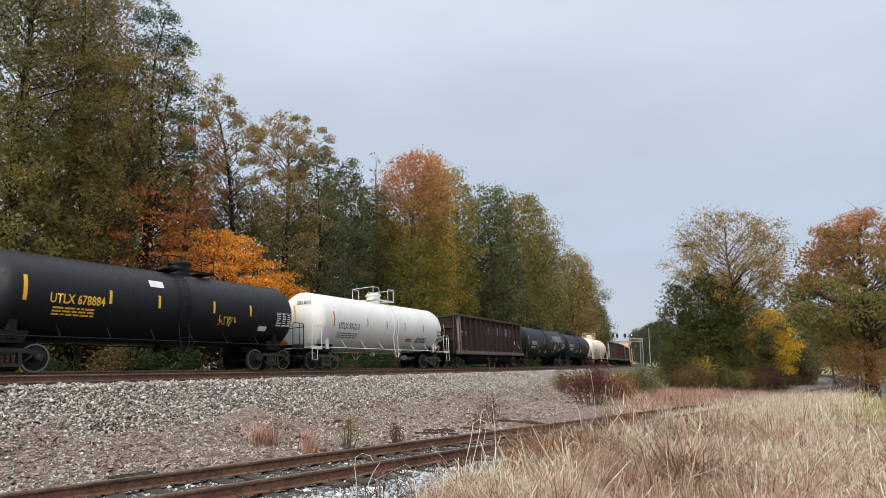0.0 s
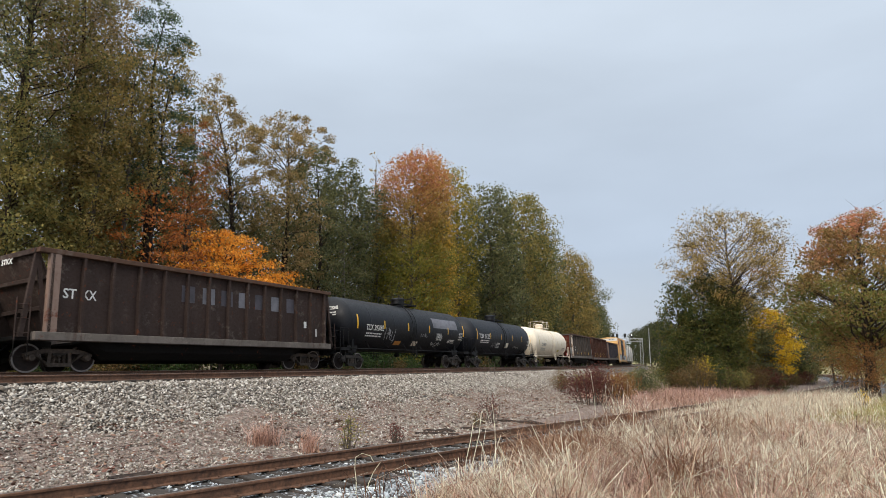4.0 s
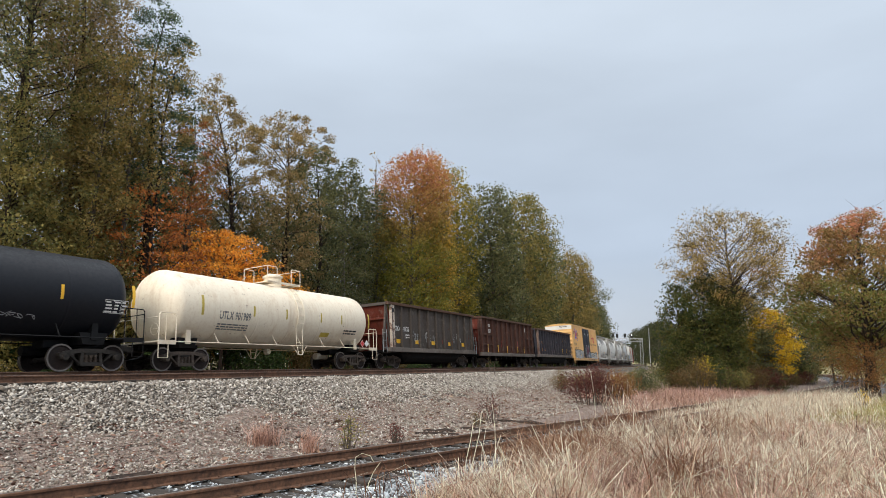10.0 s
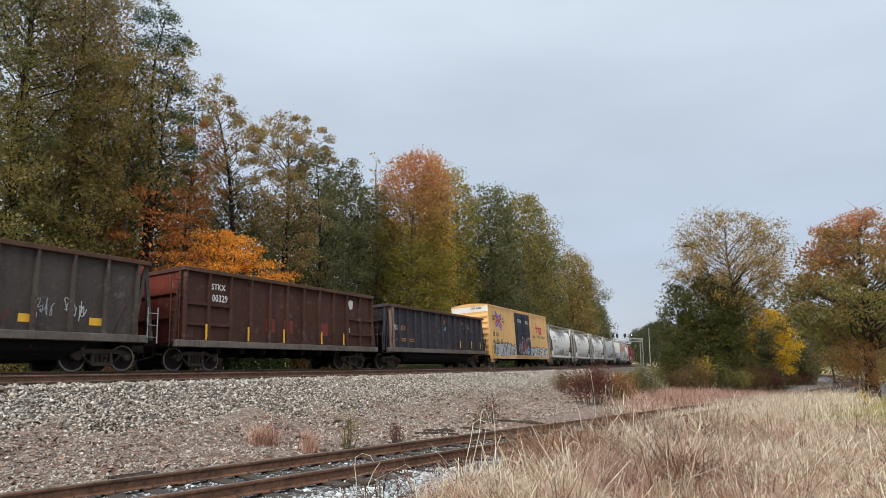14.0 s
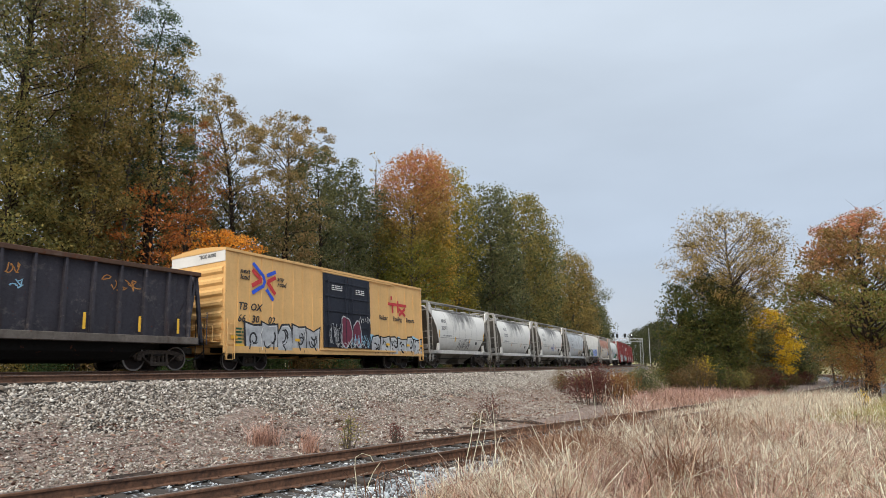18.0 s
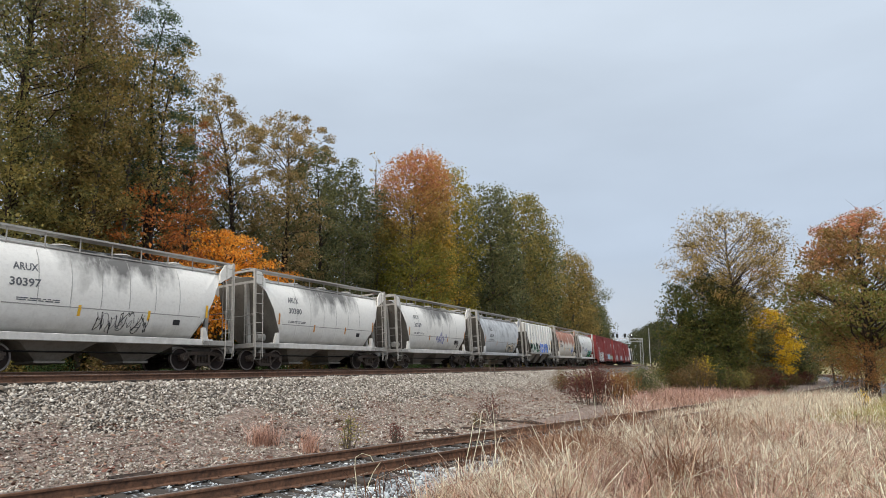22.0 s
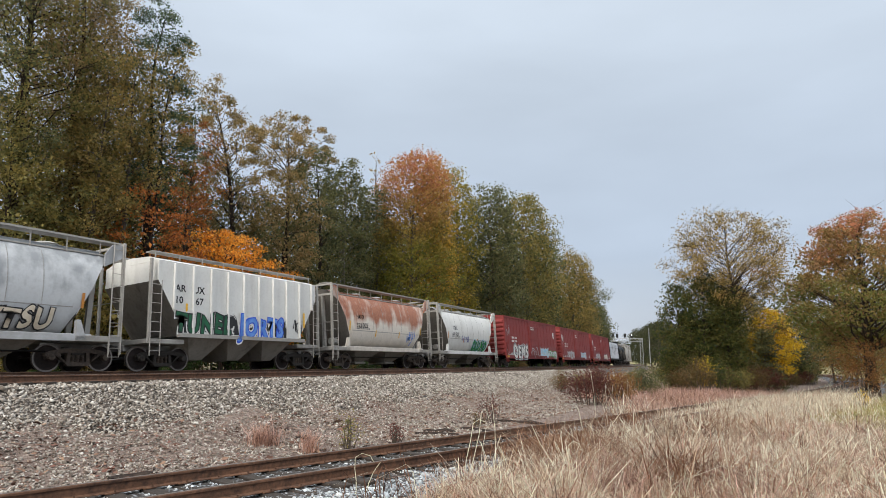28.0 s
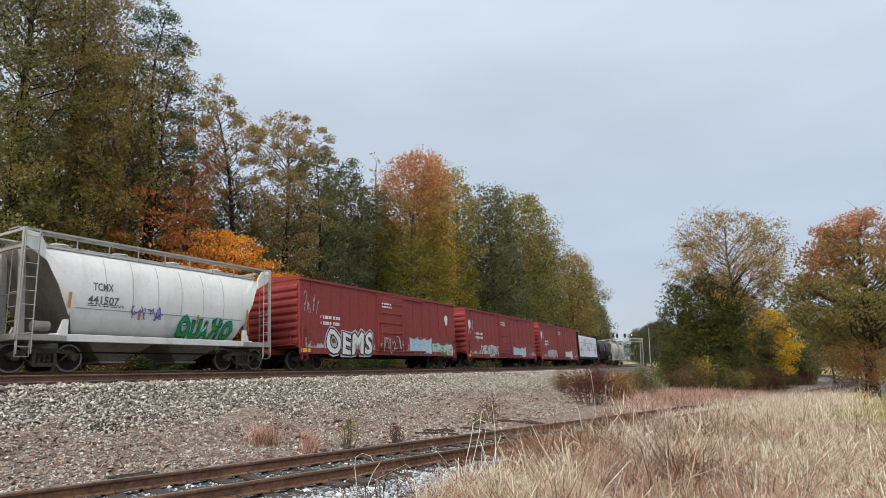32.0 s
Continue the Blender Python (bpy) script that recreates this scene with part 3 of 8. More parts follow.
def round_side(R, zc):
    def f(u, v, e=0.006):
        a = (v - zc) / R
        return (u, -(R + e) * math.cos(a), zc + (R + e) * math.sin(a))
    return f


def along_profile(prof, extra=0.0):
    zs, ys = [p[1] for p in prof], [p[0] for p in prof]
    return lambda u, v, e=0.008: (u, -float(np.interp(v, zs, ys)) - e - extra, v)


def lettering(text, h, u, v, at, mat, parent, squeeze=1.0, name="lettering", fit=None, slant=0.0):
    """Painted words, cap height h, from u rightwards on the baseline v."""
    cu = bpy.data.curves.new(name, "FONT")
    cu.body, cu.size, cu.resolution_u, cu.offset, cu.shear = text, h / 0.7, 2, 0.008, slant
    tmp = new("lettering", cu)
    me = bpy.data.meshes.new_from_object(tmp)
    bpy.data.objects.remove(tmp)
    bpy.data.curves.remove(cu)
    if fit:
        squeeze = fit / max(0.01, max(p.co.x for p in me.vertices))
    for p in me.vertices:
        p.co = at(u + p.co.x * squeeze, v + p.co.y)
    me.materials.clear()
    me.materials.append(MAT[mat])
    return part(name, me, None, parent)


def patch(name, u0, u1, v0, v1, at, mat, parent, e=0.006, nu=1, nv=4, label=""):
    """A painted or taped rectangle."""
    g = Geo()
    us, vs = np.linspace(u0, u1, nu + 1), np.linspace(v0, v1, nv + 1)
    g.add([at(float(u), float(v), e) for u in us for v in vs], [(i * (nv + 1) + j, (i + 1) * (nv + 1) + j, (i + 1) * (nv + 1) + j + 1, i * (nv + 1) + j + 1) for i in range(nu) for j in range(nv)])
    return part(name, g, MAT[mat], parent, label)


def small_print(u0, u1, v0, v1, rows, at, mat, parent, seed=1):
    """Rows of writing too small to read, as plain bars."""
    r, g = random.Random(seed), Geo()
    h = (v1 - v0) / rows
    for k in range(rows):
        u, v = u0, v1 - (k + 0.8) * h
        while u < u1:
            w = min(r.uniform(0.08, 0.35), u1 - u)
            if w > 0.03:
                g.add([at(u, v), at(u + w, v), at(u + w, v + h * 0.55), at(u, v + h * 0.55)], [(0, 1, 2, 3)])
            u += w + 0.05
    return part("small_print", g, MAT[mat], parent)


def data_table(u0, u1, v0, v1, rows, at, mat, parent, seed=1):
    """A ruled table of tiny writing: thin frame, column rules and short bars in each row."""
    r, g = random.Random(seed), Geo()
    h = (v1 - v0) / rows
    for v in (v0, v1):
        g.add([at(u0, v), at(u1, v), at(u1, v + 0.018), at(u0, v + 0.018)], [(0, 1, 2, 3)])
    for q in (0.0, 0.38, 0.7, 1.0):
        u = u0 + (u1 - u0) * q
        g.add([at(u, v0), at(u + 0.014, v0), at(u + 0.014, v1), at(u, v1)], [(0, 1, 2, 3)])
    for k in range(rows):
        v = v0 + (k + 0.25) * h
        for q0, q1 in ((0.04, 0.34), (0.42, 0.66), (0.74, 0.96)):
            a, b = u0 + (u1 - u0) * q0, u0 + (u1 - u0) * (q0 + (q1 - q0) * r.uniform(0.6, 1.0))
            g.add([at(a, v), at(b, v), at(b, v + h * 0.5), at(a, v + h * 0.5)], [(0, 1, 2, 3)])
    return part("data_table", g, MAT[mat], parent)


def blob(g, cu, cv, w, h, at, e, r, n=22, square=0.5):
    pts = []
    ph = r.uniform(0, 6)
    for k in range(n):
        a = 2 * math.pi * k / n
        c, s = math.cos(a), math.sin(a)
        q = (abs(c) ** 4 + abs(s) ** 4) ** -0.25
        q = (1 - square) + square * q
        q *= 1 + 0.10 * math.sin(3 * a + ph) + 0.07 * math.sin(5 * a + ph * 2) + r.uniform(-0.03, 0.03)
        pts.append(at(cu + c * w * q / 2, cv + s * h * q / 2, e))
    g.add(pts + [at(cu, cv, e)], [(k, (k + 1) % n, n) for k in range(n)])


def stroke(g, pts, w, at, e):
    """A sprayed line of width w through 2D points."""
    P = [Vector(p) for p in pts]
    L = []
    for i, p in enumerate(P):
        d = (P[min(i + 1, len(P) - 1)] - P[max(i - 1, 0)])
        d = d.normalized() if d.length > 1e-6 else Vector((1, 0))
        n = Vector((-d.y, d.x)) * w / 2
        L += [at(*(p + n), e), at(*(p - n), e)]
    g.add(L, [(2 * i, 2 * i + 1, 2 * i + 3, 2 * i + 2) for i in range(len(P) - 1)])


def bold_tag(text, u0, u1, v0, v1, at, fill, edge, parent, halo=None):
    """Fat sprayed letters with a dark edge and a pale halo."""
    mark = None
    for off, mat, e, nm in ((0.035, fill, 0.018, "graffiti"), (0.085, edge, 0.012, "outline"), (0.14, halo, 0.006, "halo")):
        if not mat:
            continue
        cu = bpy.data.curves.new(nm, "FONT")
        cu.body, cu.size, cu.resolution_u, cu.offset, cu.space_character = text, 1.0, 3, off, 1.12
        tmp = new("graffiti", cu)
        me = bpy.data.meshes.new_from_object(tmp)
        bpy.data.objects.remove(tmp)
        bpy.data.curves.remove(cu)
        if mark is None:
            xs = [p.co.x for p in me.vertices]
            x0, x1 = min(xs), max(xs)
        for p in me.vertices:
            q = (p.co.x - x0) / (x1 - x0)
            wob = 0.06 * math.sin(q * 21) + 0.04 * math.sin(q * 9 + 1)
            p.co = at(u0 + q * (u1 - u0) + 0.1 * (p.co.y - 0.35) * (v1 - v0), v0 + (p.co.y / 0.73 * (0.94 + wob) + wob * 0.5) * (v1 - v0), e)
        me.materials.clear()
        me.materials.append(MAT[mat])
        ob = part(nm, me, None, mark or parent)
        mark = mark or ob
    return mark


def mural(u0, u1, v0, v1, at, fill, edge, parent, seed=1, halo=None):
    """A row of sprayed block shapes like crowded letters, with heavy dark edges, drips and a cloud of colour behind; unreadable."""
    r = random.Random(seed)
    H, m = v1 - v0, max(3, round((u1 - u0) / 0.95))
    w = (u1 - u0) / m
    F, E, I, T, C = Geo(), Geo(), Geo(), Geo(), Geo()
    for k in range(m):
        c = u0 + (k + 0.5) * w

        def P(a, b):
            return c + w * (a + r.uniform(-0.07, 0.07)), v0 + H * (b + r.uniform(-0.05, 0.05))

        shape = r.choice((
            ((-0.5, 0.0), (0.42, 0.0), (0.52, 0.5), (0.4, 0.98), (-0.1, 0.9), (-0.52, 1.0)),
            ((-0.45, 0.0), (-0.05, 0.05), (0.5, 0.0), (0.45, 0.55), (0.55, 0.95), (0.0, 0.82), (-0.5, 0.92)),
            ((-0.52, 0.0), (0.5, 0.02), (0.46, 0.8), (0.2, 1.02), (-0.3, 0.98), (-0.5, 0.6))))
        pts = [P(*q) for q in shape]
        n = len(pts)
        mid = (sum(p[0] for p in pts) / n, sum(p[1] for p in pts) / n)
        e = 0.004 + 0.0012 * (k % 3)
        for g, grow, lift in ((F, 0.98, e + 0.004), (E, 1.16, e)):
            g.add([at(mid[0] + (p[0] - mid[0]) * grow, max(v0 - 0.02, mid[1] + (p[1] - mid[1]) * grow), lift) for p in pts] + [at(*mid, lift)], [(i, (i + 1) % n, n) for i in range(n)])
        if halo:
            for q in range(4):
                blob(C, c + w * r.uniform(-0.6, 0.6), v0 + H * r.uniform(0.35, 0.95), w * r.uniform(0.4, 0.8), H * r.uniform(0.25, 0.5), at, 0.001 + 0.0003 * q, r, 14, 0.3)
        # the gap that makes the shape read as a letter, and shading lines along its edge
        for j in range(3):
            a0, sp, cx, cy = r.uniform(0, 6.283), r.uniform(1.5, 4.0), c + w * r.uniform(-0.22, 0.22), v0 + H * r.uniform(0.3, 0.7)
            stroke(I, [(cx + w * 0.2 * math.cos(a0 + sp * q / 8), cy + H * 0.22 * math.sin(a0 + sp * q / 8)) for q in range(9)], r.uniform(0.03, 0.11), at, 0.0125 + 0.0001 * j)
        stroke(I, [(c + w * r.uniform(-0.3, 0.3), v0 + H * 0.05), (c + w * r.uniform(-0.3, 0.3), v0 + H * r.uniform(0.2, 0.4))], 0.07, at, 0.013)
        stroke(T, [(p[0] * 0.88 + mid[0] * 0.12, p[1] * 0.88 + mid[1] * 0.12) for p in pts[2:5]], 0.035, at, 0.0135)
        x = c + w * r.uniform(-0.4, 0.4)
        stroke(I, [(x, v0 + 0.12), (x, v0 - 0.06)], 0.02, at, 0.0128)
    mark = part("graffiti", F, MAT[fill], parent)
    part("outline", E, MAT[edge], mark)
    tagged(part("spray_line", I, MAT[edge], mark), kind="stuff")
    tagged(part("spray_highlight", T, MAT["inkw"], mark), kind="stuff")
    if halo:
        part("spray_cloud", C, MAT[halo], mark)
    return mark


def scrawl(u, v, w, h, at, mat, parent, seed=1, lines=6, width=0.03):
    """A loose spray-can tag of looping lines."""
    r, g = random.Random(seed), Geo()
    for k in range(lines):
        cu = u + w * (k + 0.5) / lines
        pts = [(cu + r.uniform(-0.8, 0.8) * w / lines, v + h * r.random()) for _ in range(r.choice((3, 4, 4, 5)))]
        fine = []
        for i in range(len(pts) - 1):
            bx, by = r.uniform(-0.3, 0.3) * w / lines, r.uniform(-0.25, 0.25) * h
            for q in (0, 0.25, 0.5, 0.75):
                k4 = 4 * q * (1 - q)
                fine.append((pts[i][0] * (1 - q) + pts[i + 1][0] * q + bx * k4, pts[i][1] * (1 - q) + pts[i + 1][1] * q + by * k4))
        stroke(g, fine + [pts[-1]], width, at, 0.012)
    return part("spray_tag", g, MAT[mat], parent)


# ======== running gear ========
WHEEL_R = 0.43
SPIN = []


def wheelset_mesh():
    g = Geo()
    for sg in (-1, 1):
        prof = [(0.07, 0.06), (0.12, 0.05), (0.15, 0.0), (0.34, 0.02), (0.38, 0.055), (0.43, 0.055), (0.432, -0.04), (0.455, -0.055), (0.455, -0.085), (0.40, -0.085), (0.36, -0.05), (0.13, -0.07), (0.07, -0.07)]
        g.lathe_y([(a, sg * -b) for a, b in prof], 0, sg * 0.76, 0, 22)
    g.tube([(0, -0.98, 0), (0, 0.98, 0)], 0.075, 10)
    me = g.mesh("wheelset", True)
    me.materials.append(MAT["wheel"])
    me.materials.append(MAT["tread"])
    for f in me.polygons:
        c = f.center
        rr = math.hypot(c.x, c.z)
        if 0.42 < rr < 0.445:
            f.material_index = 1
    return me


def sideframe_mesh():
    g = Geo()
    top = [(-1.08, 0.56), (-0.78, 0.66), (-0.4, 0.72), (0.4, 0.72), (0.78, 0.66), (1.08, 0.56), (1.08, 0.47), (0.74, 0.53), (0.36, 0.58), (-0.36, 0.58), (-0.74, 0.53), (-1.08, 0.47)]
    g.prism(top, -0.09, 0.09)
    for s in (-1, 1):
        g.prism([(s * 0.80, 0.54), (s * 0.66, 0.54), (s * 0.34, 0.16), (s * 0.34, 0.27), (s * 0.46, 0.29)][::s], -0.08, 0.08)
        g.prism([(s * 0.36, 0.60), (s * 0.26, 0.60), (s * 0.28, 0.2), (s * 0.40, 0.2)][::s], -0.085, 0.085)
        g.box(s * 0.9 - 0.13, s * 0.9 + 0.13, -0.11, 0.11, 0.36, 0.52, 0.03)
        g.lathe_y([(0.02, -0.16), (0.10, -0.155), (0.115, -0.10), (0.115, 0.0)], s * 0.89, -0.02, 0.43, 12)
    g.prism([(-0.42, 0.27), (-0.36, 0.15), (0.36, 0.15), (0.42, 0.27)], -0.10, 0.10)
    return g.mesh("sideframe")


def spring_mesh():
    g = Geo()
    for dx in (-0.16, 0, 0.16):
        rings = []
        for k in range(13):
            z, rr = 0.27 + k * 0.02, 0.075 if k % 2 else 0.055
            rings.append([(dx + rr * math.cos(a), -0.03 + rr * math.sin(a), z) for a in [i * math.pi / 3 for i in range(6)]])
        g.loft(rings)
    return g.mesh("spring")


SHARED = dict(wheelset=wheelset_mesh(), sideframe=sideframe_mesh(), spring=spring_mesh())
SHARED["bolster"] = Geo().box(-0.24, 0.24, -1.05, 1.05, 0.48, 0.68, 0.04).box(-0.16, 0.16, -0.3, 0.3, 0.66, 0.84, 0.02).mesh("bolster")


def bogie(car, x, mat="steel"):
    me = SHARED["bolster"].copy() if mat == "_" else SHARED["bolster"]
    if not me.materials:
        me.materials.append(MAT["steel"])
    b = new("bogie", me)
    b.parent = car
    b.location = (x, 0, 0)
    for y, rz in ((-0.99, 0), (0.99, 180)):
        sm = SHARED["sideframe"]
        key = "sideframe_" + mat
        if key not in SHARED:
            SHARED[key] = sm.copy()
            SHARED[key].materials.clear()
            SHARED[key].materials.append(MAT[mat])
        o = new("sideframe", SHARED[key])
        o.parent, o.matrix_basis = b, pose(0, y, 0, 0, 0, rz)
        if not SHARED["spring"].materials:
            SHARED["spring"].materials.append(MAT["steel_brown"])
        o = new("spring", SHARED["spring"])
        o.parent, o.matrix_basis = b, pose(0, y, 0, 0, 0, rz)
    for dx in (-0.89, 0.89):
        w = new("wheelset", SHARED["wheelset"])
        w.parent, w.location = b, (dx, 0, WHEEL_R)
        SPIN.append((w, dx))
    return b


def coupler(car, x, sg, mat="steel"):
    g = Geo()
    g.box(min(x, x - sg * 0.75), max(x, x - sg * 0.75), -0.08, 0.08, 0.72, 0.9, 0.02)
    g.box(min(x + sg * 0.06, x - sg * 0.25), max(x + sg * 0.06, x - sg * 0.25), -0.17, 0.14, 0.68, 0.95, 0.04)
    part("coupler", g, MAT[mat], car, "rusty knuckle coupler")
    h = Geo()
    h.tube([(x - sg * 0.7, -0.35, 0.85), (x - sg * 0.35, -0.33, 0.5), (x, -0.15, 0.42)], 0.025, 6)
    part("air_hose", h, MAT["dark"], car, "black rubber air hose")


def rod(g, *pts, r=0.016):
    g.tube(pts, r, 5)


def ladder(name, car, x, w, y, z0, z1, mat, n=None, post=0.022):
    """Two upright stiles and rungs, in the plane of the car's side."""
    g = Geo()
    rod(g, (x, y, z0), (x, y, z1), r=post)
    rod(g, (x + w, y, z0), (x + w, y, z1), r=post)
    k = n or max(2, int((z1 - z0) / 0.38))
    for i in range(k):
        z = z0 + (i + 0.5) * (z1 - z0) / k
        rod(g, (x, y, z), (x + w, y, z), r=0.013)
    return part(name, g, MAT[mat], car)


CARS = []


def car_root(label, category, s0, s1, group=""):
    c = thing("freight_wagon", label, category, car_pose((s0 + s1) / 2 - run(0)), group)
    CARS.append((c, (s0 + s1) / 2))
    return c, s1 - s0


# ======== tank wagons ========
def tank(label, s0, s1, mat, ink, number, tape, ends=(0.75, 0.75), R=1.5, zc=2.52, dome=0.0, fittings="blackpart", bogies=1.75, seed=1, frame_sill=False, dome_r=0.42, open_dome=False, bandcol=None, tapes=None, ladder_u=None):
    c, L = car_root(label, "tank wagon", s0, s1, "tank wagons of the train")
    h = L / 2
    a, b = -h + ends[0], h - ends[1]
    g = Geo()
    prof = [(0.0, 0.03), (0.03, 0.30), (0.10, 0.55), (0.22, 0.77), (0.38, 0.91), (0.55, 0.985), (0.68, 1.0)]
    n = 40
    rings = []

    def ring(x, q):
        return [(x, R * q * math.sin(2 * math.pi * k / n), zc + R * q * math.cos(2 * math.pi * k / n)) for k in range(n)]

    for dx, q in prof:
        rings.append(ring(a + dx, q))
    seams = np.linspace(a + 2.4, b - 2.4, 5)
    for x in seams:
        for dx, q in ((-0.07, 1.0), (-0.03, 1.0), (-0.012, 1.004), (0.012, 1.004), (0.03, 1.0), (0.07, 1.0)):
            rings.append(ring(float(x) + dx, q))
    for dx, q in prof[::-1]:
        rings.append(ring(b - dx, q))
    g.loft(rings)
    part("tank_shell", g, MAT[mat], c, "", True)
    at = round_side(R, zc)
    fm = MAT[fittings]
    # stub sills, bolsters and end platforms
    for sg, e in ((-1, a), (1, b)):
        g = Geo()
        x0, x1 = sorted((sg * (h - 0.35), sg * (h - 3.1)))
        g.box(x0, x1, -0.33, 0.33, 0.78, 1.08, 0.03)
        bx = sg * (h - bogies)
        g.prism([(bx - 0.35, 0.86), (bx + 0.35, 0.86), (bx + 0.5, 1.25), (bx - 0.5, 1.25)], -1.12, 1.12)
        part("stub_sill", g, MAT["under"] if fittings in ("white", "cream") else fm, c)
        for y in (-1.05, 1.05):
            part("saddle", Geo().prism([(bx - 0.12, 1.0), (bx + 0.12, 1.0), (bx + 0.1, 1.75), (bx - 0.1, 1.75)], y - 0.12, y + 0.12), fm, c)
        g = Geo()
        x0, x1 = sorted((sg * (h - 0.28), sg * (h - 1.05)))
        g.box(x0, x1, -1.5, 1.5, 1.02, 1.08, 0.01)
        g.box(x0, x1, -1.52, -1.48, 0.94, 1.1)
        part("end_platform", g, fm, c)
        # hand rails at the corner
        g = Geo()
        xe, xi = sg * (h - 0.3), sg * (h - 1.0)
        for y in (-1.5, 1.5):
            rod(g, (xe, y, 1.05), (xe, y, 2.05), (xe - sg * 0.06, y, 2.12), (xi, y, 2.12), (xi - sg * 0.05, y, 2.05), (xi - sg * 0.05, y, 1.05), r=0.02)
            rod(g, (xe - sg * 0.3, y, 1.05), (xe - sg * 0.3, y, 2.1), r=0.016)
        rod(g, (xe, -1.5, 1.95), (xe, 1.5, 1.95), r=0.018)
        part("end_handrail", g, fm, c)
        g = Geo()
        for y in (-1.5, 1.5):
            part("step", Geo().tube([(xe, y, 1.05), (xe, y, 0.45), (xe - sg * 0.42, y, 0.45), (xe - sg * 0.42, y, 1.05)], 0.018, 5), fm, c)
        for k in range(12):
            q = 2 * math.pi * k / 12
            w = 2 * math.pi * (k + 1) / 12
            rod(g, (xe - sg * 0.3, -0.85 + 0.22 * math.cos(q), 1.55 + 0.22 * math.sin(q)), (xe - sg * 0.3, -0.85 + 0.22 * math.cos(w), 1.55 + 0.22 * math.sin(w)), r=0.014)
        rod(g, (xe - sg * 0.3, -0.63, 1.55), (xe - sg * 0.3, -1.07, 1.55))
        part("brake_wheel", g, fm, c) if sg < 0 else part("air_reservoir", Geo().tube([(sg * (h - 3.4), 0.4, 0.72), (sg * (h - 2.5), 0.4, 0.72)], 0.17, 10), fm, c)
        bogie(c, bx, "steel_brown" if mat in ("white", "cream") else "steel")
        coupler(c, sg * (h - 0.02), sg)
    # running pipe rail low along both sides, on brackets
    g = Geo()
    for y in (-1.42, 1.42):
        part("side_rail", Geo().tube([(-h + 1.0, y, 1.06), (h - 1.0, y, 1.06)], 0.022, 5), fm, c)
    g = Geo()
    for x in np.linspace(-h + 3.2, h - 3.2, 6):
        for sy in (-1, 1):
            part("rail_bracket", Geo().tube([(float(x), sy * 1.42, 1.06), (float(x), sy * 1.12, 1.5)], 0.02, 5), fm, c)
    # manway, its platform, hand rail and ladder
    d = dome
    g = Geo()
    for rr, z0, z1 in ((dome_r, zc + R - 0.12, zc + R + 0.42), (dome_r + 0.07, zc + R + 0.42, zc + R + 0.5)):
        g.loft([[(d + rr * math.cos(2 * math.pi * k / 24), rr * math.sin(2 * math.pi * k / 24), z) for k in range(24)] for z in (z0, z1)])
    g.loft([[(d + rr * math.cos(2 * math.pi * k / 24), rr * math.sin(2 * math.pi * k / 24), z) for k in range(24)] for rr, z in ((dome_r + 0.05, zc + R + 0.5), (dome_r * 0.8, zc + R + 0.58))])
    part("manway", g, MAT[mat], c, "", True)
    g = Geo()
    pz = zc + R + 0.05
    g.box(d - 1.15, d - 0.5, -0.75, 0.75, pz, pz + 0.04, 0.005).box(d + 0.5, d + 1.15, -0.75, 0.75, pz, pz + 0.04, 0.005)
    for y in (-0.75, 0.71):
        g.box(d - 1.15, d + 1.15, y, y + 0.04, pz - 0.02, pz + 0.08)
    part("top_platform", g, fm, c)
    top = pz + (0.78 if open_dome else 0.55)
    for x in ((-1.15, -0.5), (0.5, 1.15)):
        g = Geo()
        for y in (-0.75, 0.75):
            rod(g, (d + x[0], y, pz), (d + x[0], y, top - 0.06), (d + x[0] + 0.06, y, top), (d + x[1] - 0.06, y, top), (d + x[1], y, top - 0.06), (d + x[1], y, pz), r=0.02)
        xx = max(x, key=abs)
        rod(g, (d + xx, -0.75, top), (d + xx, 0.75, top), r=0.018)
        part("top_handrail", g, fm, c)
    q0 = d + 0.1 if ladder_u is None else ladder_u
    for sy in (-1, 1):
        g = Geo()
        arcp = [(sy * (R + 0.07) * math.cos(q), zc + (R + 0.07) * math.sin(q)) for q in np.linspace(1.05, -0.45, 9)]
        low = (arcp[-1][0], 0.98)
        for dx in (-0.22, 0.22):
            rod(g, *[(q0 + dx, y, z) for y, z in arcp], (q0 + dx, sy * 1.48, 1.1), (q0 + dx * 0.5, sy * 1.52, 0.62), r=0.02)
            rod(g, (q0 + dx * 2.4, sy * 1.45, 1.06), (q0 + dx * 0.5, sy * 1.52, 0.62), r=0.016)
        for q in np.linspace(0.95, -0.5, 7):
            y, z = sy * (R + 0.07) * math.cos(q), zc + (R + 0.07) * math.sin(q)
            rod(g, (q0 - 0.22, y, z), (q0 + 0.22, y, z), r=0.013)
        for z in (1.2, 0.95, 0.64):
            rod(g, (q0 - 0.2, sy * 1.5, z), (q0 + 0.2, sy * 1.5, z), r=0.014)
        part("side_ladder", g, fm, c)
    if bandcol:
        g = Geo()
        for x in (d - 0.55, d + 0.7):
            g.loft([[(xx, (R + 0.012) * math.sin(2 * math.pi * k / n), zc + (R + 0.012) * math.cos(2 * math.pi * k / n)) for k in range(n)] for xx in (x - 0.06, x + 0.06)], False)
        part("tank_band", g, MAT[bandcol], c)
    # reflective tape
    tl = tapes or [a + 0.85, a + 3.2, a + 5.2, (a + b) / 2 + 1.4, b - 3.1, b - 0.75]
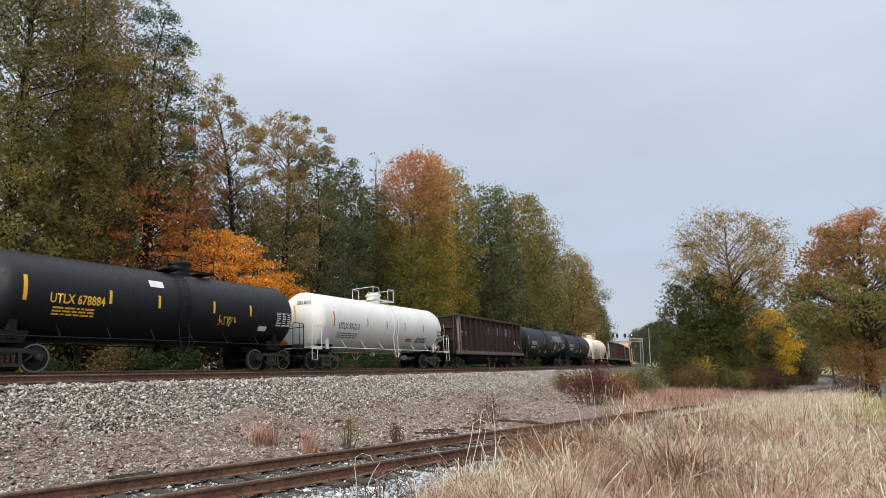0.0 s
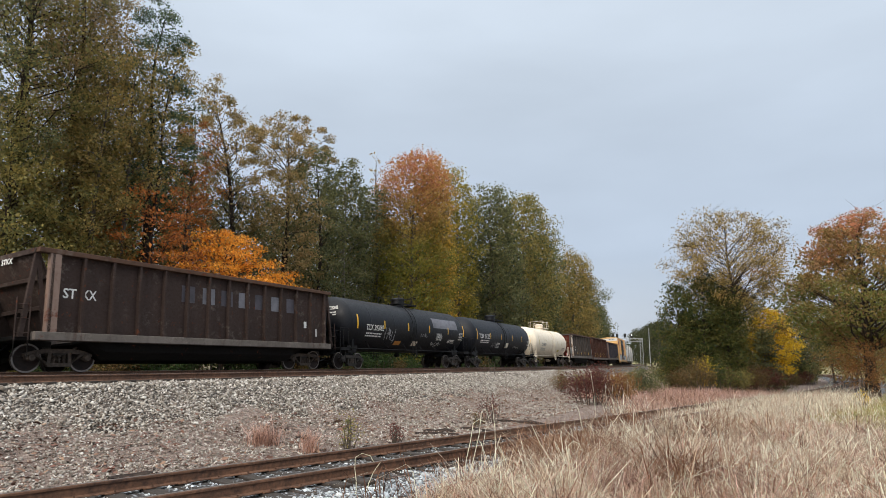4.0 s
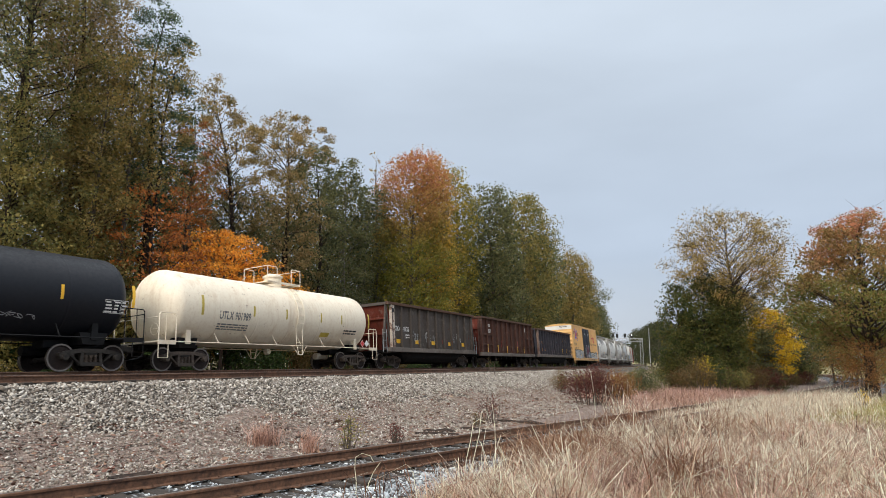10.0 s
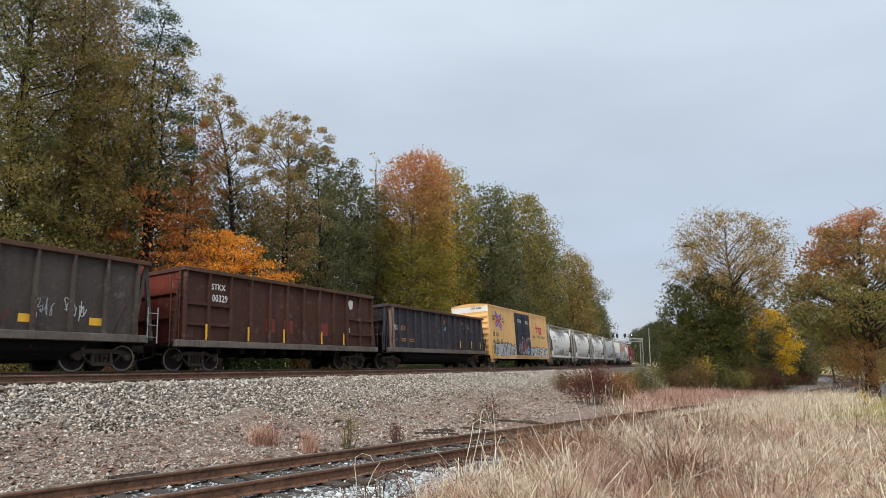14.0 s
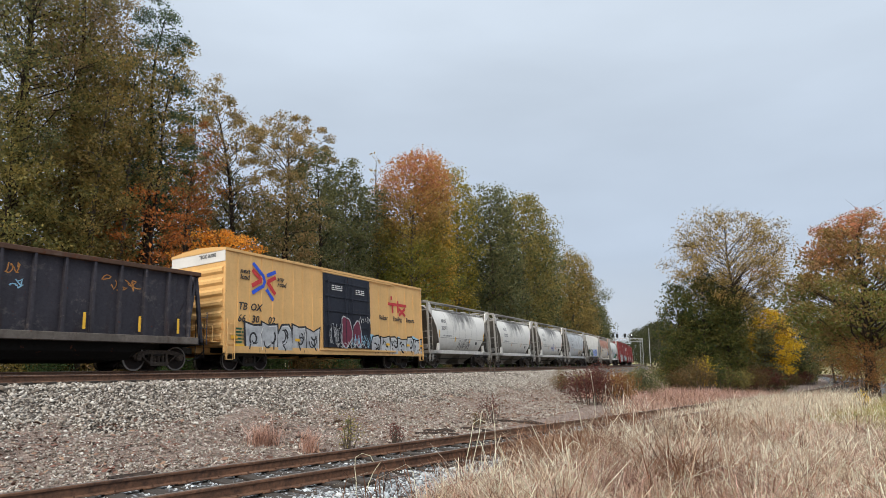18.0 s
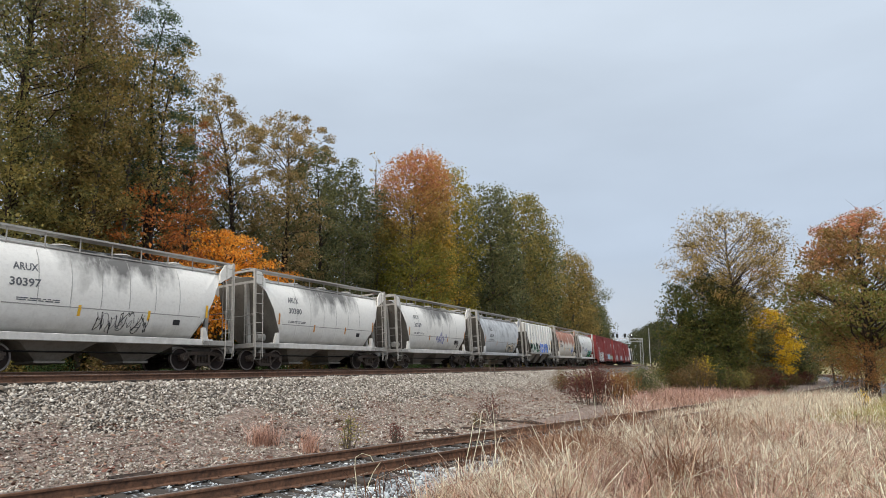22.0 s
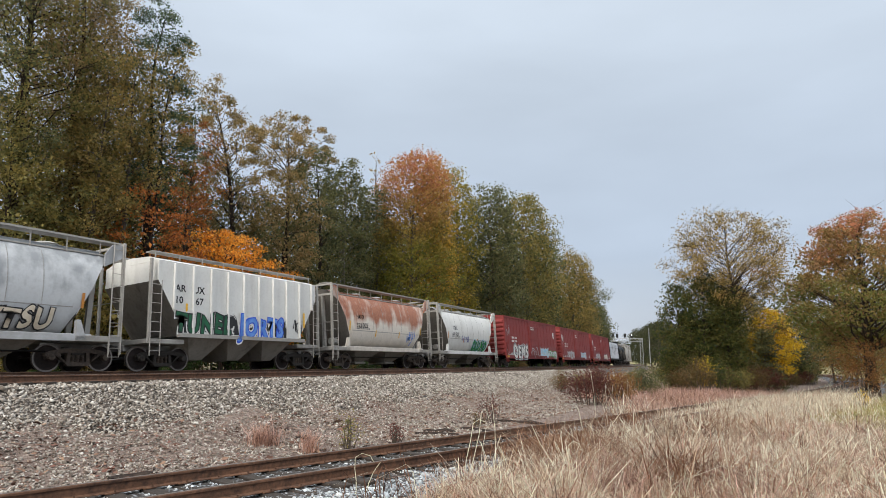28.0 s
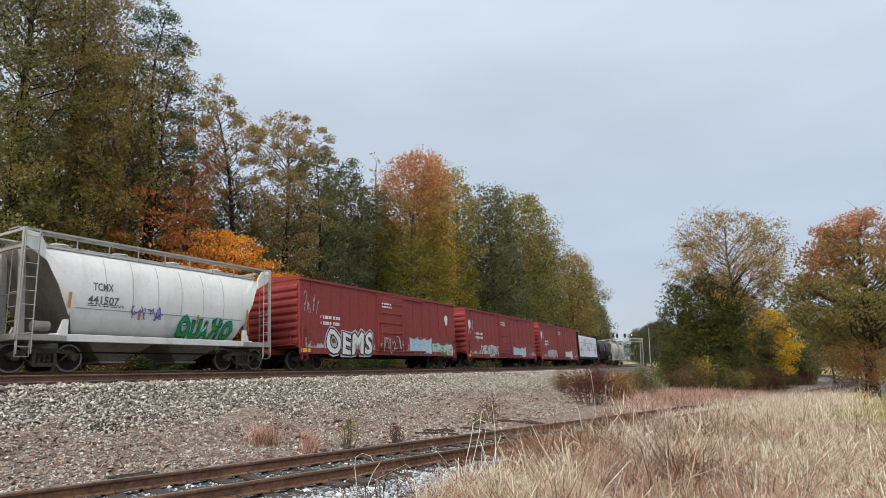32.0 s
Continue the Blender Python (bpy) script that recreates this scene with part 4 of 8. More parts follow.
    for k, x in enumerate(tl):
        w, v0, v1 = (0.06, 2.15, 2.95) if x in (min(tl), max(tl)) and abs(x) > 5 else (0.05, 2.25, 2.72)
        patch("reflective_tape", x - w, x + w, v0, v1, at, tape, c)
    # valve and placard below the shell
    part("outlet_valve", Geo().lathe_y([(0.09, -0.15), (0.13, -0.1), (0.13, 0.1), (0.09, 0.15)], (a + b) / 2, 0, 0.86, 12).box((a + b) / 2 - 0.1, (a + b) / 2 + 0.1, -0.1, 0.1, 0.8, 1.05, 0.02), fm, c)
    return c, a, b, at


def on_head(a):
    return lambda u, v, e=0.0: (a + 0.07, -u, v)


def placard(c, u, v, at, mat):
    g = Geo().add([at(u, v - 0.17, 0.02), at(u + 0.17, v, 0.02), at(u, v + 0.17, 0.02), at(u - 0.17, v, 0.02)], [(0, 1, 2, 3)])
    g2 = Geo().add([at(u, v - 0.2, 0.014), at(u + 0.2, v, 0.014), at(u, v + 0.2, 0.014), at(u - 0.2, v, 0.014)], [(0, 1, 2, 3)])
    p = part("placard", g2, MAT["inkw"], c, "diamond hazard placard")
    part("placard_face", g, MAT[mat], p)


def build_tanks():
    # 1
    c, a, b, at = tank("black tank wagon with yellow lettering and reflective stripes", -117.5, -102.5, "black", "inky", "", "inky", (1.2, 0.55), 1.46, 2.45, 1.2, seed=1, bogies=1.9, tapes=[-5.49, -2.7, -0.76, 1.81, 3.81, 6.66], ladder_u=0.4)
    lettering("UTLX 678884", 0.3, -4.74, 2.15, at, "inky", c, fit=1.85)
    small_print(-4.6, -3.2, 1.72, 2.05, 3, at, "inky", c, 2)
    patch("white_panel", -1.1, -0.5, 3.05, 3.35, at, "inkw", c)
    scrawl(2.0, 1.75, 1.0, 0.42, at, "inky", c, 3, 7, 0.03)
    data_table(5.4, 6.4, 1.9, 2.5, 6, at, "inkw", c, 5)
    patch("white_panel", 4.4, 4.9, 1.62, 1.85, at, "inkw", c)
    # 2
    c, a, b, at = tank("glossy white tank wagon with black lettering and railed manway", -102.5, -87.0, "white", "inkk", "", "inko", (0.85, 0.75), 1.5, 2.5, 0.37, "white", 1.95, open_dome=True, tapes=[-5.62, -2.54, -0.53, 1.56, 3.9, 6.86], ladder_u=0.49)
    lettering("UTLX 931013", 0.33, -5.2, 2.05, at, "inkk", c, fit=1.86)
    small_print(-5.2, -3.4, 1.52, 1.88, 3, at, "inkg", c, 3)
    patch("warning_panel", 1.9, 2.66, 1.5, 1.78, at, "inky", c)
    small_print(1.95, 2.6, 1.53, 1.75, 2, lambda u, v, e=0.01: at(u, v, 0.01), "inkk", c, 21)
    lettering("ETHYLENE OXIDE", 0.13, 3.12, 1.72, at, "inkk", c, fit=1.25)
    lettering("INHALATION HAZARD", 0.13, 3.12, 1.52, at, "inkk", c, fit=1.32)
    lettering("DOT 105H500W", 0.14, 5.8, 2.25, at, "inkk", c, fit=1.0)
    patch("data_panel", 5.9, 6.7, 1.62, 2.15, at, "inkk", c)
    small_print(5.93, 6.67, 1.65, 2.12, 5, lambda u, v, e=0.01: at(u, v, 0.01), "inkw", c, 6)
    lettering("UTLX 931013", 0.17, 0.05, 3.3, on_head(a), "inkk", c, fit=0.9)
    placard(c, b - 1.15, 1.3, flat(1.5), "inkr")
    placard(c, b - 1.55, 1.3, flat(1.5), "inkw")
    # 4
    c, a, b, at = tank("large black tank wagon with white lettering, yellow stripes and tags", -71.2, -54.7, "black", "inkw", "", "inky", (0.85, 0.6), 1.5, 2.5, 0.5, seed=4, bogies=1.9, tapes=[-6.3, -3.55, -0.77, 2.0, 4.76, 7.3], ladder_u=-0.1)
    patch("bare_patch", 2.57, 6.29, 2.6, 3.3, at, "bare", c)
    lettering("TILX 292082", 0.31, -5.44, 2.12, at, "inkw", c, fit=1.81)
    small_print(-5.4, -3.8, 1.7, 2.0, 2, at, "inkw", c, 7)
    scrawl(-3.42, 1.5, 1.25, 0.85, at, "gsilver", c, 4, 7, 0.035)
    patch("warning_panel", -2.03, -1.29, 1.25, 1.55, at, "inko", c)
    lettering("INEDIBLE, NOT", 0.13, 3.08, 2.12, at, "inkw", c, fit=0.8)
    lettering("INTENDED FOR", 0.13, 3.08, 1.95, at, "inkw", c, fit=0.86)
    lettering("HUMAN FOOD", 0.13, 3.08, 1.78, at, "inkw", c, fit=0.8)
    patch("pale_panel", 0.1, 0.75, 1.25, 1.6, at, "cream", c)
    scrawl(0.9, 1.9, 0.9, 0.3, at, "gsilver", c, 8, 6, 0.02)
    scrawl(2.6, 1.25, 1.3, 0.45, at, "inkw", c, 9, 7, 0.02)
    small_print(4.9, 5.9, 1.6, 1.9, 3, at, "inkw", c, 8)
    data_table(6.5, 7.15, 1.9, 2.4, 4, at, "inkw", c, 9)
    lettering("TILX 292082", 0.17, 0.0, 3.2, on_head(a), "inkw", c, fit=0.95)
    small_print(0.0, 0.8, 2.85, 3.1, 2, on_head(a), "inkw", c, 17)
    # 5
    c, a, b, at = tank("faded black tank wagon with white number and yellow tape", -54.7, -39.1, "black2", "inkw", "", "inky", (0.85, 0.6), 1.5, 2.5, 0.63, seed=5, bogies=1.9, bandcol="blackpart", tapes=[-6.1, -3.33, -0.87, 2.01, 4.54, 7.05], ladder_u=0.0)
    lettering("TCBX", 0.34, -5.7, 2.25, at, "inkw", c, fit=0.9)
    lettering("251325", 0.34, -4.6, 2.25, at, "inkw", c, fit=1.1)
    small_print(-5.4, -3.6, 1.85, 2.15, 2, at, "inkw", c, 10)
    patch("pale_panel", 0.42, 1.09, 1.55, 2.0, at, "cream", c)
    scrawl(-3.0, 1.5, 1.6, 0.5, at, "gsilver", c, 11, 7, 0.02)
    scrawl(2.4, 1.5, 1.4, 0.3, at, "gsilver", c, 12, 6, 0.02)
    small_print(-1.8, -1.0, 1.5, 2.0, 4, at, "inkw", c, 12)
    data_table(6.0, 6.85, 1.9, 2.35, 4, at, "inkw", c, 22)
    # 6
    c, a, b, at = tank("weathered cream tank wagon with rust stains and railed manway", -39.1, -24.2, "cream", "inkk", "", "inkolive", (0.8, 0.75), 1.52, 2.52, 0.37, "cream", 1.9, open_dome=True, tapes=[-5.17, -2.36, -0.29, 2.23, 3.91, 6.4], ladder_u=0.64)
    lettering("UTLX 901989", 0.32, -4.29, 2.05, at, "inkg", c, fit=1.74)
    small_print(-4.3, -2.6, 1.55, 1.88, 3, at, "inkg", c, 13)
    patch("warning_panel", 2.4, 3.08, 1.5, 1.75, at, "inkolive", c)
    small_print(4.2, 5.3, 1.7, 2.0, 2, at, "inkk", c, 14)
    placard(c, 5.74, 1.3, flat(1.5), "inkr")
    placard(c, 6.15, 1.3, flat(1.5), "inkw")


# ======== gondolas ========
def gondola(label, s0, s1, mat, ribs, top=3.75, sill=1.12, tub=True, endmat=None, slope=0.36, w=1.55, post=None):
    c, L = car_root(label, "gondola", s0, s1, "gondolas of the train")
    h = L / 2 - 0.75
    M = MAT[mat]
    hb = h - slope
    for sy in (-1, 1):
        g = Geo()
        y0, y1 = sorted((sy * w, sy * (w - 0.03)))
        g.prism([(-hb, sill), (hb, sill), (hb, top), (-hb, top)], y0, y1)
        part("side_sheet", g, M, c)
        xs = np.linspace(-hb + 0.06, hb - 0.06, ribs + 1)
        for x in xs:
            r = Geo()
            x = float(x)
            y0, y1 = sorted((sy * (w + 0.002), sy * (w + 0.17)))
            r.prism([(x - 0.05, sill + 0.05), (x + 0.05, sill + 0.05), (x + 0.04, top - 0.1), (x - 0.04, top - 0.1)], y0, y1)
            part("side_rib", r, M, c)
        y0, y1 = sorted((sy * (w - 0.04), sy * (w + 0.19)))
        part("top_chord", Geo().box(-h - 0.05, h + 0.05, y0, y1, top - 0.1, top + 0.06, 0.015), MAT["chord"], c)
        part("side_sill", Geo().box(-hb - 0.35, hb + 0.35, *sorted((sy * (w - 0.06), sy * (w + 0.19))), sill - 0.2, sill + 0.06, 0.015), MAT["ledge"], c)
    for sg in (-1, 1):
        g = Geo()
        lo = hb - (0.85 if tub else 0.0)
        g.add([(sg * lo, -w, sill), (sg * lo, w, sill), (sg * h, w, top), (sg * h, -w, top), (sg * (lo - 0.04), -w, sill), (sg * (lo - 0.04), w, sill), (sg * (h - 0.04), w, top), (sg * (h - 0.04), -w, top)],
              [(0, 1, 2, 3), (4, 7, 6, 5), (0, 3, 7, 4), (1, 5, 6, 2), (0, 4, 5, 1), (3, 2, 6, 7)])
        part("end_sheet", g, MAT[endmat or mat], c)
        part("end_chord", Geo().box(*sorted((sg * (h - 0.05), sg * (h + 0.08))), -w, w, top - 0.12, top + 0.05, 0.012), M, c)
        for z in (sill + (top - sill) * 0.35, sill + (top - sill) * 0.68):
            k = (z - sill) / (top - sill)
            xe = lo + (h - lo) * k
            part("end_rib", Geo().box(*sorted((sg * (xe + 0.01), sg * (xe + 0.12))), -w, w, z - 0.07, z + 0.07, 0.015), MAT[endmat or mat], c)
        # struts from the deck to the end
        for y in (-w + 0.05, w - 0.05):
            a, b = (sg * (L / 2 - 0.45), sill - 0.1), (sg * (h - 0.02), top - 0.12)
            part("end_strut", Geo().prism([(a[0] - 0.07, a[1]), (a[0] + 0.07, a[1]), (b[0] + 0.07, b[1]), (b[0] - 0.07, b[1])], y - 0.05, y + 0.05), M, c)
            if tub:
                part("end_brace", Geo().prism([(sg * (hb - 0.1), sill), (sg * (hb + 0.02), sill), (sg * (h + 0.02), top - 0.1), (sg * (h - 0.1), top - 0.1)][::sg], y - 0.04, y + 0.04), M, c)
        part("end_deck", Geo().box(*sorted((sg * (hb - 0.3), sg * (L / 2 - 0.28))), -1.45, 1.45, sill - 0.2, sill - 0.08, 0.01).box(*sorted((sg * (hb - 1.0), sg * (L / 2 - 0.3))), -0.3, 0.3, 0.74, sill - 0.1, 0.02), MAT["under"], c)
        x = sg * (h - 0.05)
        ladder("end_ladder", c, x - 0.2 + sg * 0.35, 0.4, -w - 0.04, sill - 0.2, top - 0.3 if not tub else sill + 1.1, "galv" if post == "pale" else mat)
        g = Geo()
        rod(g, (sg * (L / 2 - 0.3), -1.5, sill - 0.1), (sg * (L / 2 - 0.3), -1.5, sill + 0.75), (sg * (L / 2 - 0.7), -1.5, sill + 0.75), (sg * (L / 2 - 0.7), -1.5, sill - 0.1), r=0.018)
        rod(g, (sg * (L / 2 - 0.3), -1.5, sill - 0.15), (sg * (L / 2 - 0.3), -1.5, 0.42), (sg * (L / 2 - 0.7), -1.5, 0.42), (sg * (L / 2 - 0.7), -1.5, sill - 0.15), r=0.018)
        part("grab_iron", g, MAT["under"], c)
        bogie(c, sg * (L / 2 - 1.95), "steel_brown")
        coupler(c, sg * (L / 2 - 0.02), sg)
        if post and sg < 0:
            part("corner_post", Geo().prism([(sg * (hb + 0.04), sill), (sg * (hb - 0.3), sill), (sg * (hb - 0.3), top - 0.1), (sg * (hb + 0.04), top - 0.1)][::-sg], -w - 0.17, -w - 0.003), MAT["post_pale" if post == "pale" else "post"], c, "worn rusty corner plate")
    if tub:
        g = Geo()
        xs = h - 2.55
        sec = [(-1.45, sill - 0.15), (-1.42, 0.62), (-1.15, 0.36), (1.15, 0.36), (1.42, 0.62), (1.45, sill - 0.15)]
        g.loft([[(x, y * q, sill - 0.15 + (z - sill + 0.15) * q2) for y, z in sec] for x, q, q2 in ((-xs - 0.8, 0.98, 0.12), (-xs, 1, 1), (xs, 1, 1), (xs + 0.8, 0.98, 0.12))])
        part("tub", g, MAT["under"], c, "dark sagging floor tub")
    else:
        g = Geo()
        g.box(-hb, hb, -w + 0.03, w - 0.03, sill - 0.06, sill)
        g.box(-hb, hb, -0.3, 0.3, 0.72, sill - 0.06)
        for x in np.linspace(-hb + 1.9, hb - 1.9, ribs - 3):
            x = float(x)
            g.prism([(x - 0.16, sill - 0.06), (x + 0.16, sill - 0.06), (x + 0.1, sill - 0.42), (x - 0.1, sill - 0.42)], -1.5, 1.5)
        part("floor_frame", g, MAT["under"], c)
    return c, h, hb, flat(w)


def build_gondolas():
    c, h, hb, at = gondola("dark brown ribbed gondola with rusty posts and patched sides", -87.0, -71.2, "brown", 13, 3.75, post="rust")
    lettering("ST", 0.32, -hb + 0.5, 2.3, at, "inkw", c, fit=0.45)
    lettering("KX", 0.32, -hb + 1.14, 2.3, at, "inkw", c, fit=0.5)
    lettering("STKX", 0.18, -0.3, 3.45, lambda u, v, e=0: (-h - 0.09, -u, v), "inkw", c)
    for k, x in enumerate((-1.75, -0.75, 0.2, 1.15, 2.1, 3.1, 4.1)):
        patch("grey_patch", x, x + 0.62, 2.55, 3.2, at, "bare" if k % 2 else "gray_dark", c, 0.004)
    for x in (6.0,):
        patch("reflective_tape", x - 0.04, x + 0.04, 1.5, 1.85, at, "inkw", c, 0.175)
    patch("white_panel", 5.3, 5.5, 1.9, 2.2, at, "inkw", c)
    # 7
    c, h, hb, at = gondola("dark grey gondola with white number and scraped graffiti", -24.2, -10.4, "gray", 10, 3.8, endmat="rust_end", post="pale")
    lettering("STKX", 0.28, -hb + 0.5, 2.2, at, "inkw", c, fit=0.72)
    lettering("92135", 0.28, -hb + 1.42, 2.2, at, "inkw", c, fit=0.82)
    small_print(-hb + 1.8, -hb + 2.7, 1.75, 2.05, 2, at, "inkw", c, 3)
    for k, x in enumerate((0.7, 3.0, 5.2, 7.7, 9.9)):
        patch("warning_panel", -hb + x, -hb + x + 0.5, 1.45, 1.7, at, "inky", c)
    for k, x in enumerate((-3.0, -1.5, -0.4, 0.9, 2.2, 3.3)):
        scrawl(x, 1.5, 0.7, 0.75, at, ("gsilver", "inkw", "gsilver", "inkm", "gsilver", "inkw")[k], c, 20 + k, 4, 0.025)
    patch("dark_plate", -hb + 0.02, -hb + 0.22, 3.25, 3.5, flat(1.725), "dark", c)
    # 8
    c, h, hb, at = gondola("rust brown high-sided gondola with ribs and red patched end", -10.4, 4.0, "rust", 11, 3.9, 1.05, False, endmat="rust_end", slope=0.05)
    lettering("STKX", 0.24, -hb + 1.4, 3.2, at, "inkw", c, fit=0.75)
    lettering("100329", 0.28, -hb + 1.28, 2.72, at, "inkw", c, fit=0.98)
    for x in (-hb + 1.05, -hb + 3.3, -hb + 5.5, -hb + 8.2, -hb + 10):
        patch("reflective_tape", x - 0.05, x + 0.05, 1.15, 1.75, at, "inky", c, 0.175)
    for x in (-hb + 4.5, -hb + 5.7, -hb + 8.3):
        patch("primer_patch", x, x + 0.6, 1.6, 2.2, at, "inkm", c, 0.004)
    for z in (1.75, 2.55):
        part("side_rib", Geo().box(-hb - 0.02, -hb + 2.4, -1.66, -1.56, z - 0.06, z + 0.06, 0.01), MAT["rust"], c)
        part("side_rib", Geo().box(hb - 2.2, hb + 0.02, -1.66, -1.56, z - 0.06, z + 0.06, 0.01), MAT["rust"], c)
    blobg = Geo()
    blob(blobg, hb - 1.9, 3.35, 0.4, 0.5, at, 0.006, random.Random(2))
    part("round_mark", blobg, MAT["inkw"], c)
    patch("white_panel", hb - 2.3, hb - 2.05, 1.8, 2.1, at, "inkw", c)
    # 9
    c, h, hb, at = gondola("charcoal ribbed gondola with white and orange lettering", 4.0, 19.8, "charcoal", 14, 3.68, post="rust")
    lettering("TFOX", 0.32, -hb + 0.36, 2.25, at, "inkw", c, fit=0.72)
    lettering("1591", 0.3, -hb + 1.3, 2.25, at, "inko", c, fit=0.66)
    small_print(-hb + 0.4, -hb + 0.95, 1.55, 1.8, 2, at, "inkg", c, 5)
    small_print(-hb + 1.3, -hb + 2.0, 1.55, 1.8, 2, at, "inko", c, 6)
    small_print(-hb + 2.35, -hb + 3.0, 1.55, 1.8, 2, at, "inko", c, 7)
    patch("dark_plate", -hb + 5.0, -hb + 5.3, 1.85, 2.05, at, "dark", c)
    for x in (2.6, 4.6, 6.2):
        patch("reflective_tape", x - 0.05, x + 0.05, 1.3, 1.85, at, "inky", c, 0.175)
    scrawl(0.2, 2.9, 0.5, 0.4, at, "inko", c, 31, 3, 0.03)
    scrawl(0.4, 2.5, 0.3, 0.3, at, "gcyan", c, 32, 2, 0.04)
    scrawl(3.2, 2.7, 1.5, 0.5, at, "inko", c, 33, 5, 0.03)


# ======== box wagons ========
def boxcar(label, s0, s1, mat, top=4.95, door=(-2.6, 1.6), doormat=None, sill=0.68, ribs=(8, 6), body=None, roof="hopper2", w=1.6, whitetop=False, endribs=7):
    c, L = car_root(label, "boxcar", s0, s1, "boxcars of the train")
    a, b = body or (-L / 2 + 0.9, L / 2 - 0.9)
    M = MAT[mat]
    part("body_shell", Geo().box(a, b, -w, w, sill + 0.3, top - 0.12, 0.02), M, c)
    r = Geo()
    r.loft([[(x, -w - 0.06, top - 0.16), (x, -w - 0.06, top - 0.04), (x, -0.8, top + 0.07), (x, 0, top + 0.12), (x, 0.8, top + 0.07), (x, w + 0.06, top - 0.04), (x, w + 0.06, top - 0.16)] for x in (a - 0.03, b + 0.03)])
    part("roof", r, M, c)
    for sy in (-1, 1):
        y0, y1 = sorted((sy * (w + 0.002), sy * (w + 0.028)))
        for x0, x1, n in ((a, door[0], ribs[0]), (door[1], b, ribs[1])):
            for x in np.linspace(x0 + 0.06, x1 - 0.06, n + 1):
                x = float(x)
                part("side_rib", Geo().prism([(x - 0.055, sill + 0.3), (x + 0.055, sill + 0.3), (x + 0.055, top - 0.2), (x - 0.055, top - 0.2)], y0, y1), M, c)
        part("side_sill", Geo().box(a, b, *sorted((sy * (w - 0.05), sy * (w + 0.04))), sill, sill + 0.3, 0.01), M, c)
        y0, y1 = sorted((sy * (w + 0.01), sy * (w + 0.09)))
        nd = 2 if door[1] - door[0] > 3.2 else 1
        for k in range(nd):
            d0 = door[0] + (door[1] - door[0]) * k / nd
            d1 = door[0] + (door[1] - door[0]) * (k + 1) / nd
            d = part("door", Geo().box(d0 + 0.01, d1 - 0.01, y0, y1, sill + 0.36, top - 0.3, 0.015), MAT[doormat or mat], c)
            for z in np.linspace(sill + 0.7, top - 0.7, 5):
                part("door_rib", Geo().box(d0 + 0.05, d1 - 0.05, *sorted((sy * (w + 0.09), sy * (w + 0.13))), float(z) - 0.04, float(z) + 0.04, 0.008), MAT[doormat or mat], d)
            for x in (d0 + 0.3, d1 - 0.3):
                part("lock_bar", Geo().tube([(x, sy * (w + 0.15), sill + 0.4), (x, sy * (w + 0.15), top - 0.35)], 0.018, 5), MAT[doormat or mat], d)
        part("door_track", Geo().box(door[0] - 0.3, min(b, door[1] + 2.6), *sorted((sy * (w + 0.04), sy * (w + 0.1))), sill + 0.2, sill + 0.3, 0.01).box(door[0] - 0.1, min(b, door[1] + 2.6), *sorted((sy * (w + 0.05), sy * (w + 0.09))), top - 0.28, top - 0.2, 0.01), M, c)
    for sg, e in ((-1, a), (1, b)):
        z0, z1 = sill + 0.4, top - (0.75 if whitetop else 0.35)
        for k in range(endribs):
            z = z0 + (k + 0.5) * (z1 - z0) / endribs
            part("end_rib", Geo().prism([(e, z - 0.17), (e + sg * 0.09, z - 0.06), (e + sg * 0.09, z + 0.06), (e, z + 0.17)][::sg], -w + 0.08, w - 0.08), M, c)
        if whitetop:
            part("end_panel", Geo().box(*sorted((e, e + sg * 0.03)), -w - 0.02, w + 0.02, top - 0.62, top - 0.12, 0.005), MAT["white"], c, "white roof-end panel")
        ladder("side_ladder", c, e - sg * 0.12 - (0.4 if sg > 0 else 0), 0.4, -w - 0.07, sill - 0.25, sill + 1.4, mat)
        g = Geo()
        for z in (1.2, 1.6, 2.0):
            rod(g, (e + sg * 0.14, -1.45, z), (e + sg * 0.14, -0.95, z))
        rod(g, (e + sg * 0.4, -1.4, 1.15), (e + sg * 0.4, -1.4, 1.75), (e + sg * 0.4, 1.4, 1.75), (e + sg * 0.4, 1.4, 1.15))
        part("end_ladder", g, M, c)
        part("end_platform", Geo().box(*sorted((e, e + sg * 0.45)), -1.4, 1.4, 1.1, 1.15, 0.005).box(*sorted((e - sg * 1.5, sg * (L / 2 - 0.3))), -0.3, 0.3, 0.72, sill + 0.3, 0.02), M, c)
        bogie(c, sg * (L / 2 - 2.55))
        coupler(c, sg * (L / 2 - 0.02), sg)
        g = Geo()
        rod(g, (e - sg * 0.1, -w, sill), (e - sg * 0.1, -w, 0.4), (e - sg * 0.5, -w, 0.4), (e - sg * 0.5, -w, sill), r=0.018)
        part("step", g, M, c)
    g = Geo().box(a + 0.5, b - 0.5, -0.4, 0.4, 0.75, sill + 0.3)
    for x in np.linspace(a + 2, b - 2, 9):
        g.box(float(x) - 0.06, float(x) + 0.06, -w + 0.1, w - 0.1, sill + 0.05, sill + 0.3)
    part("underframe", g, MAT["under"], c)
    return c, a, b, flat(w)


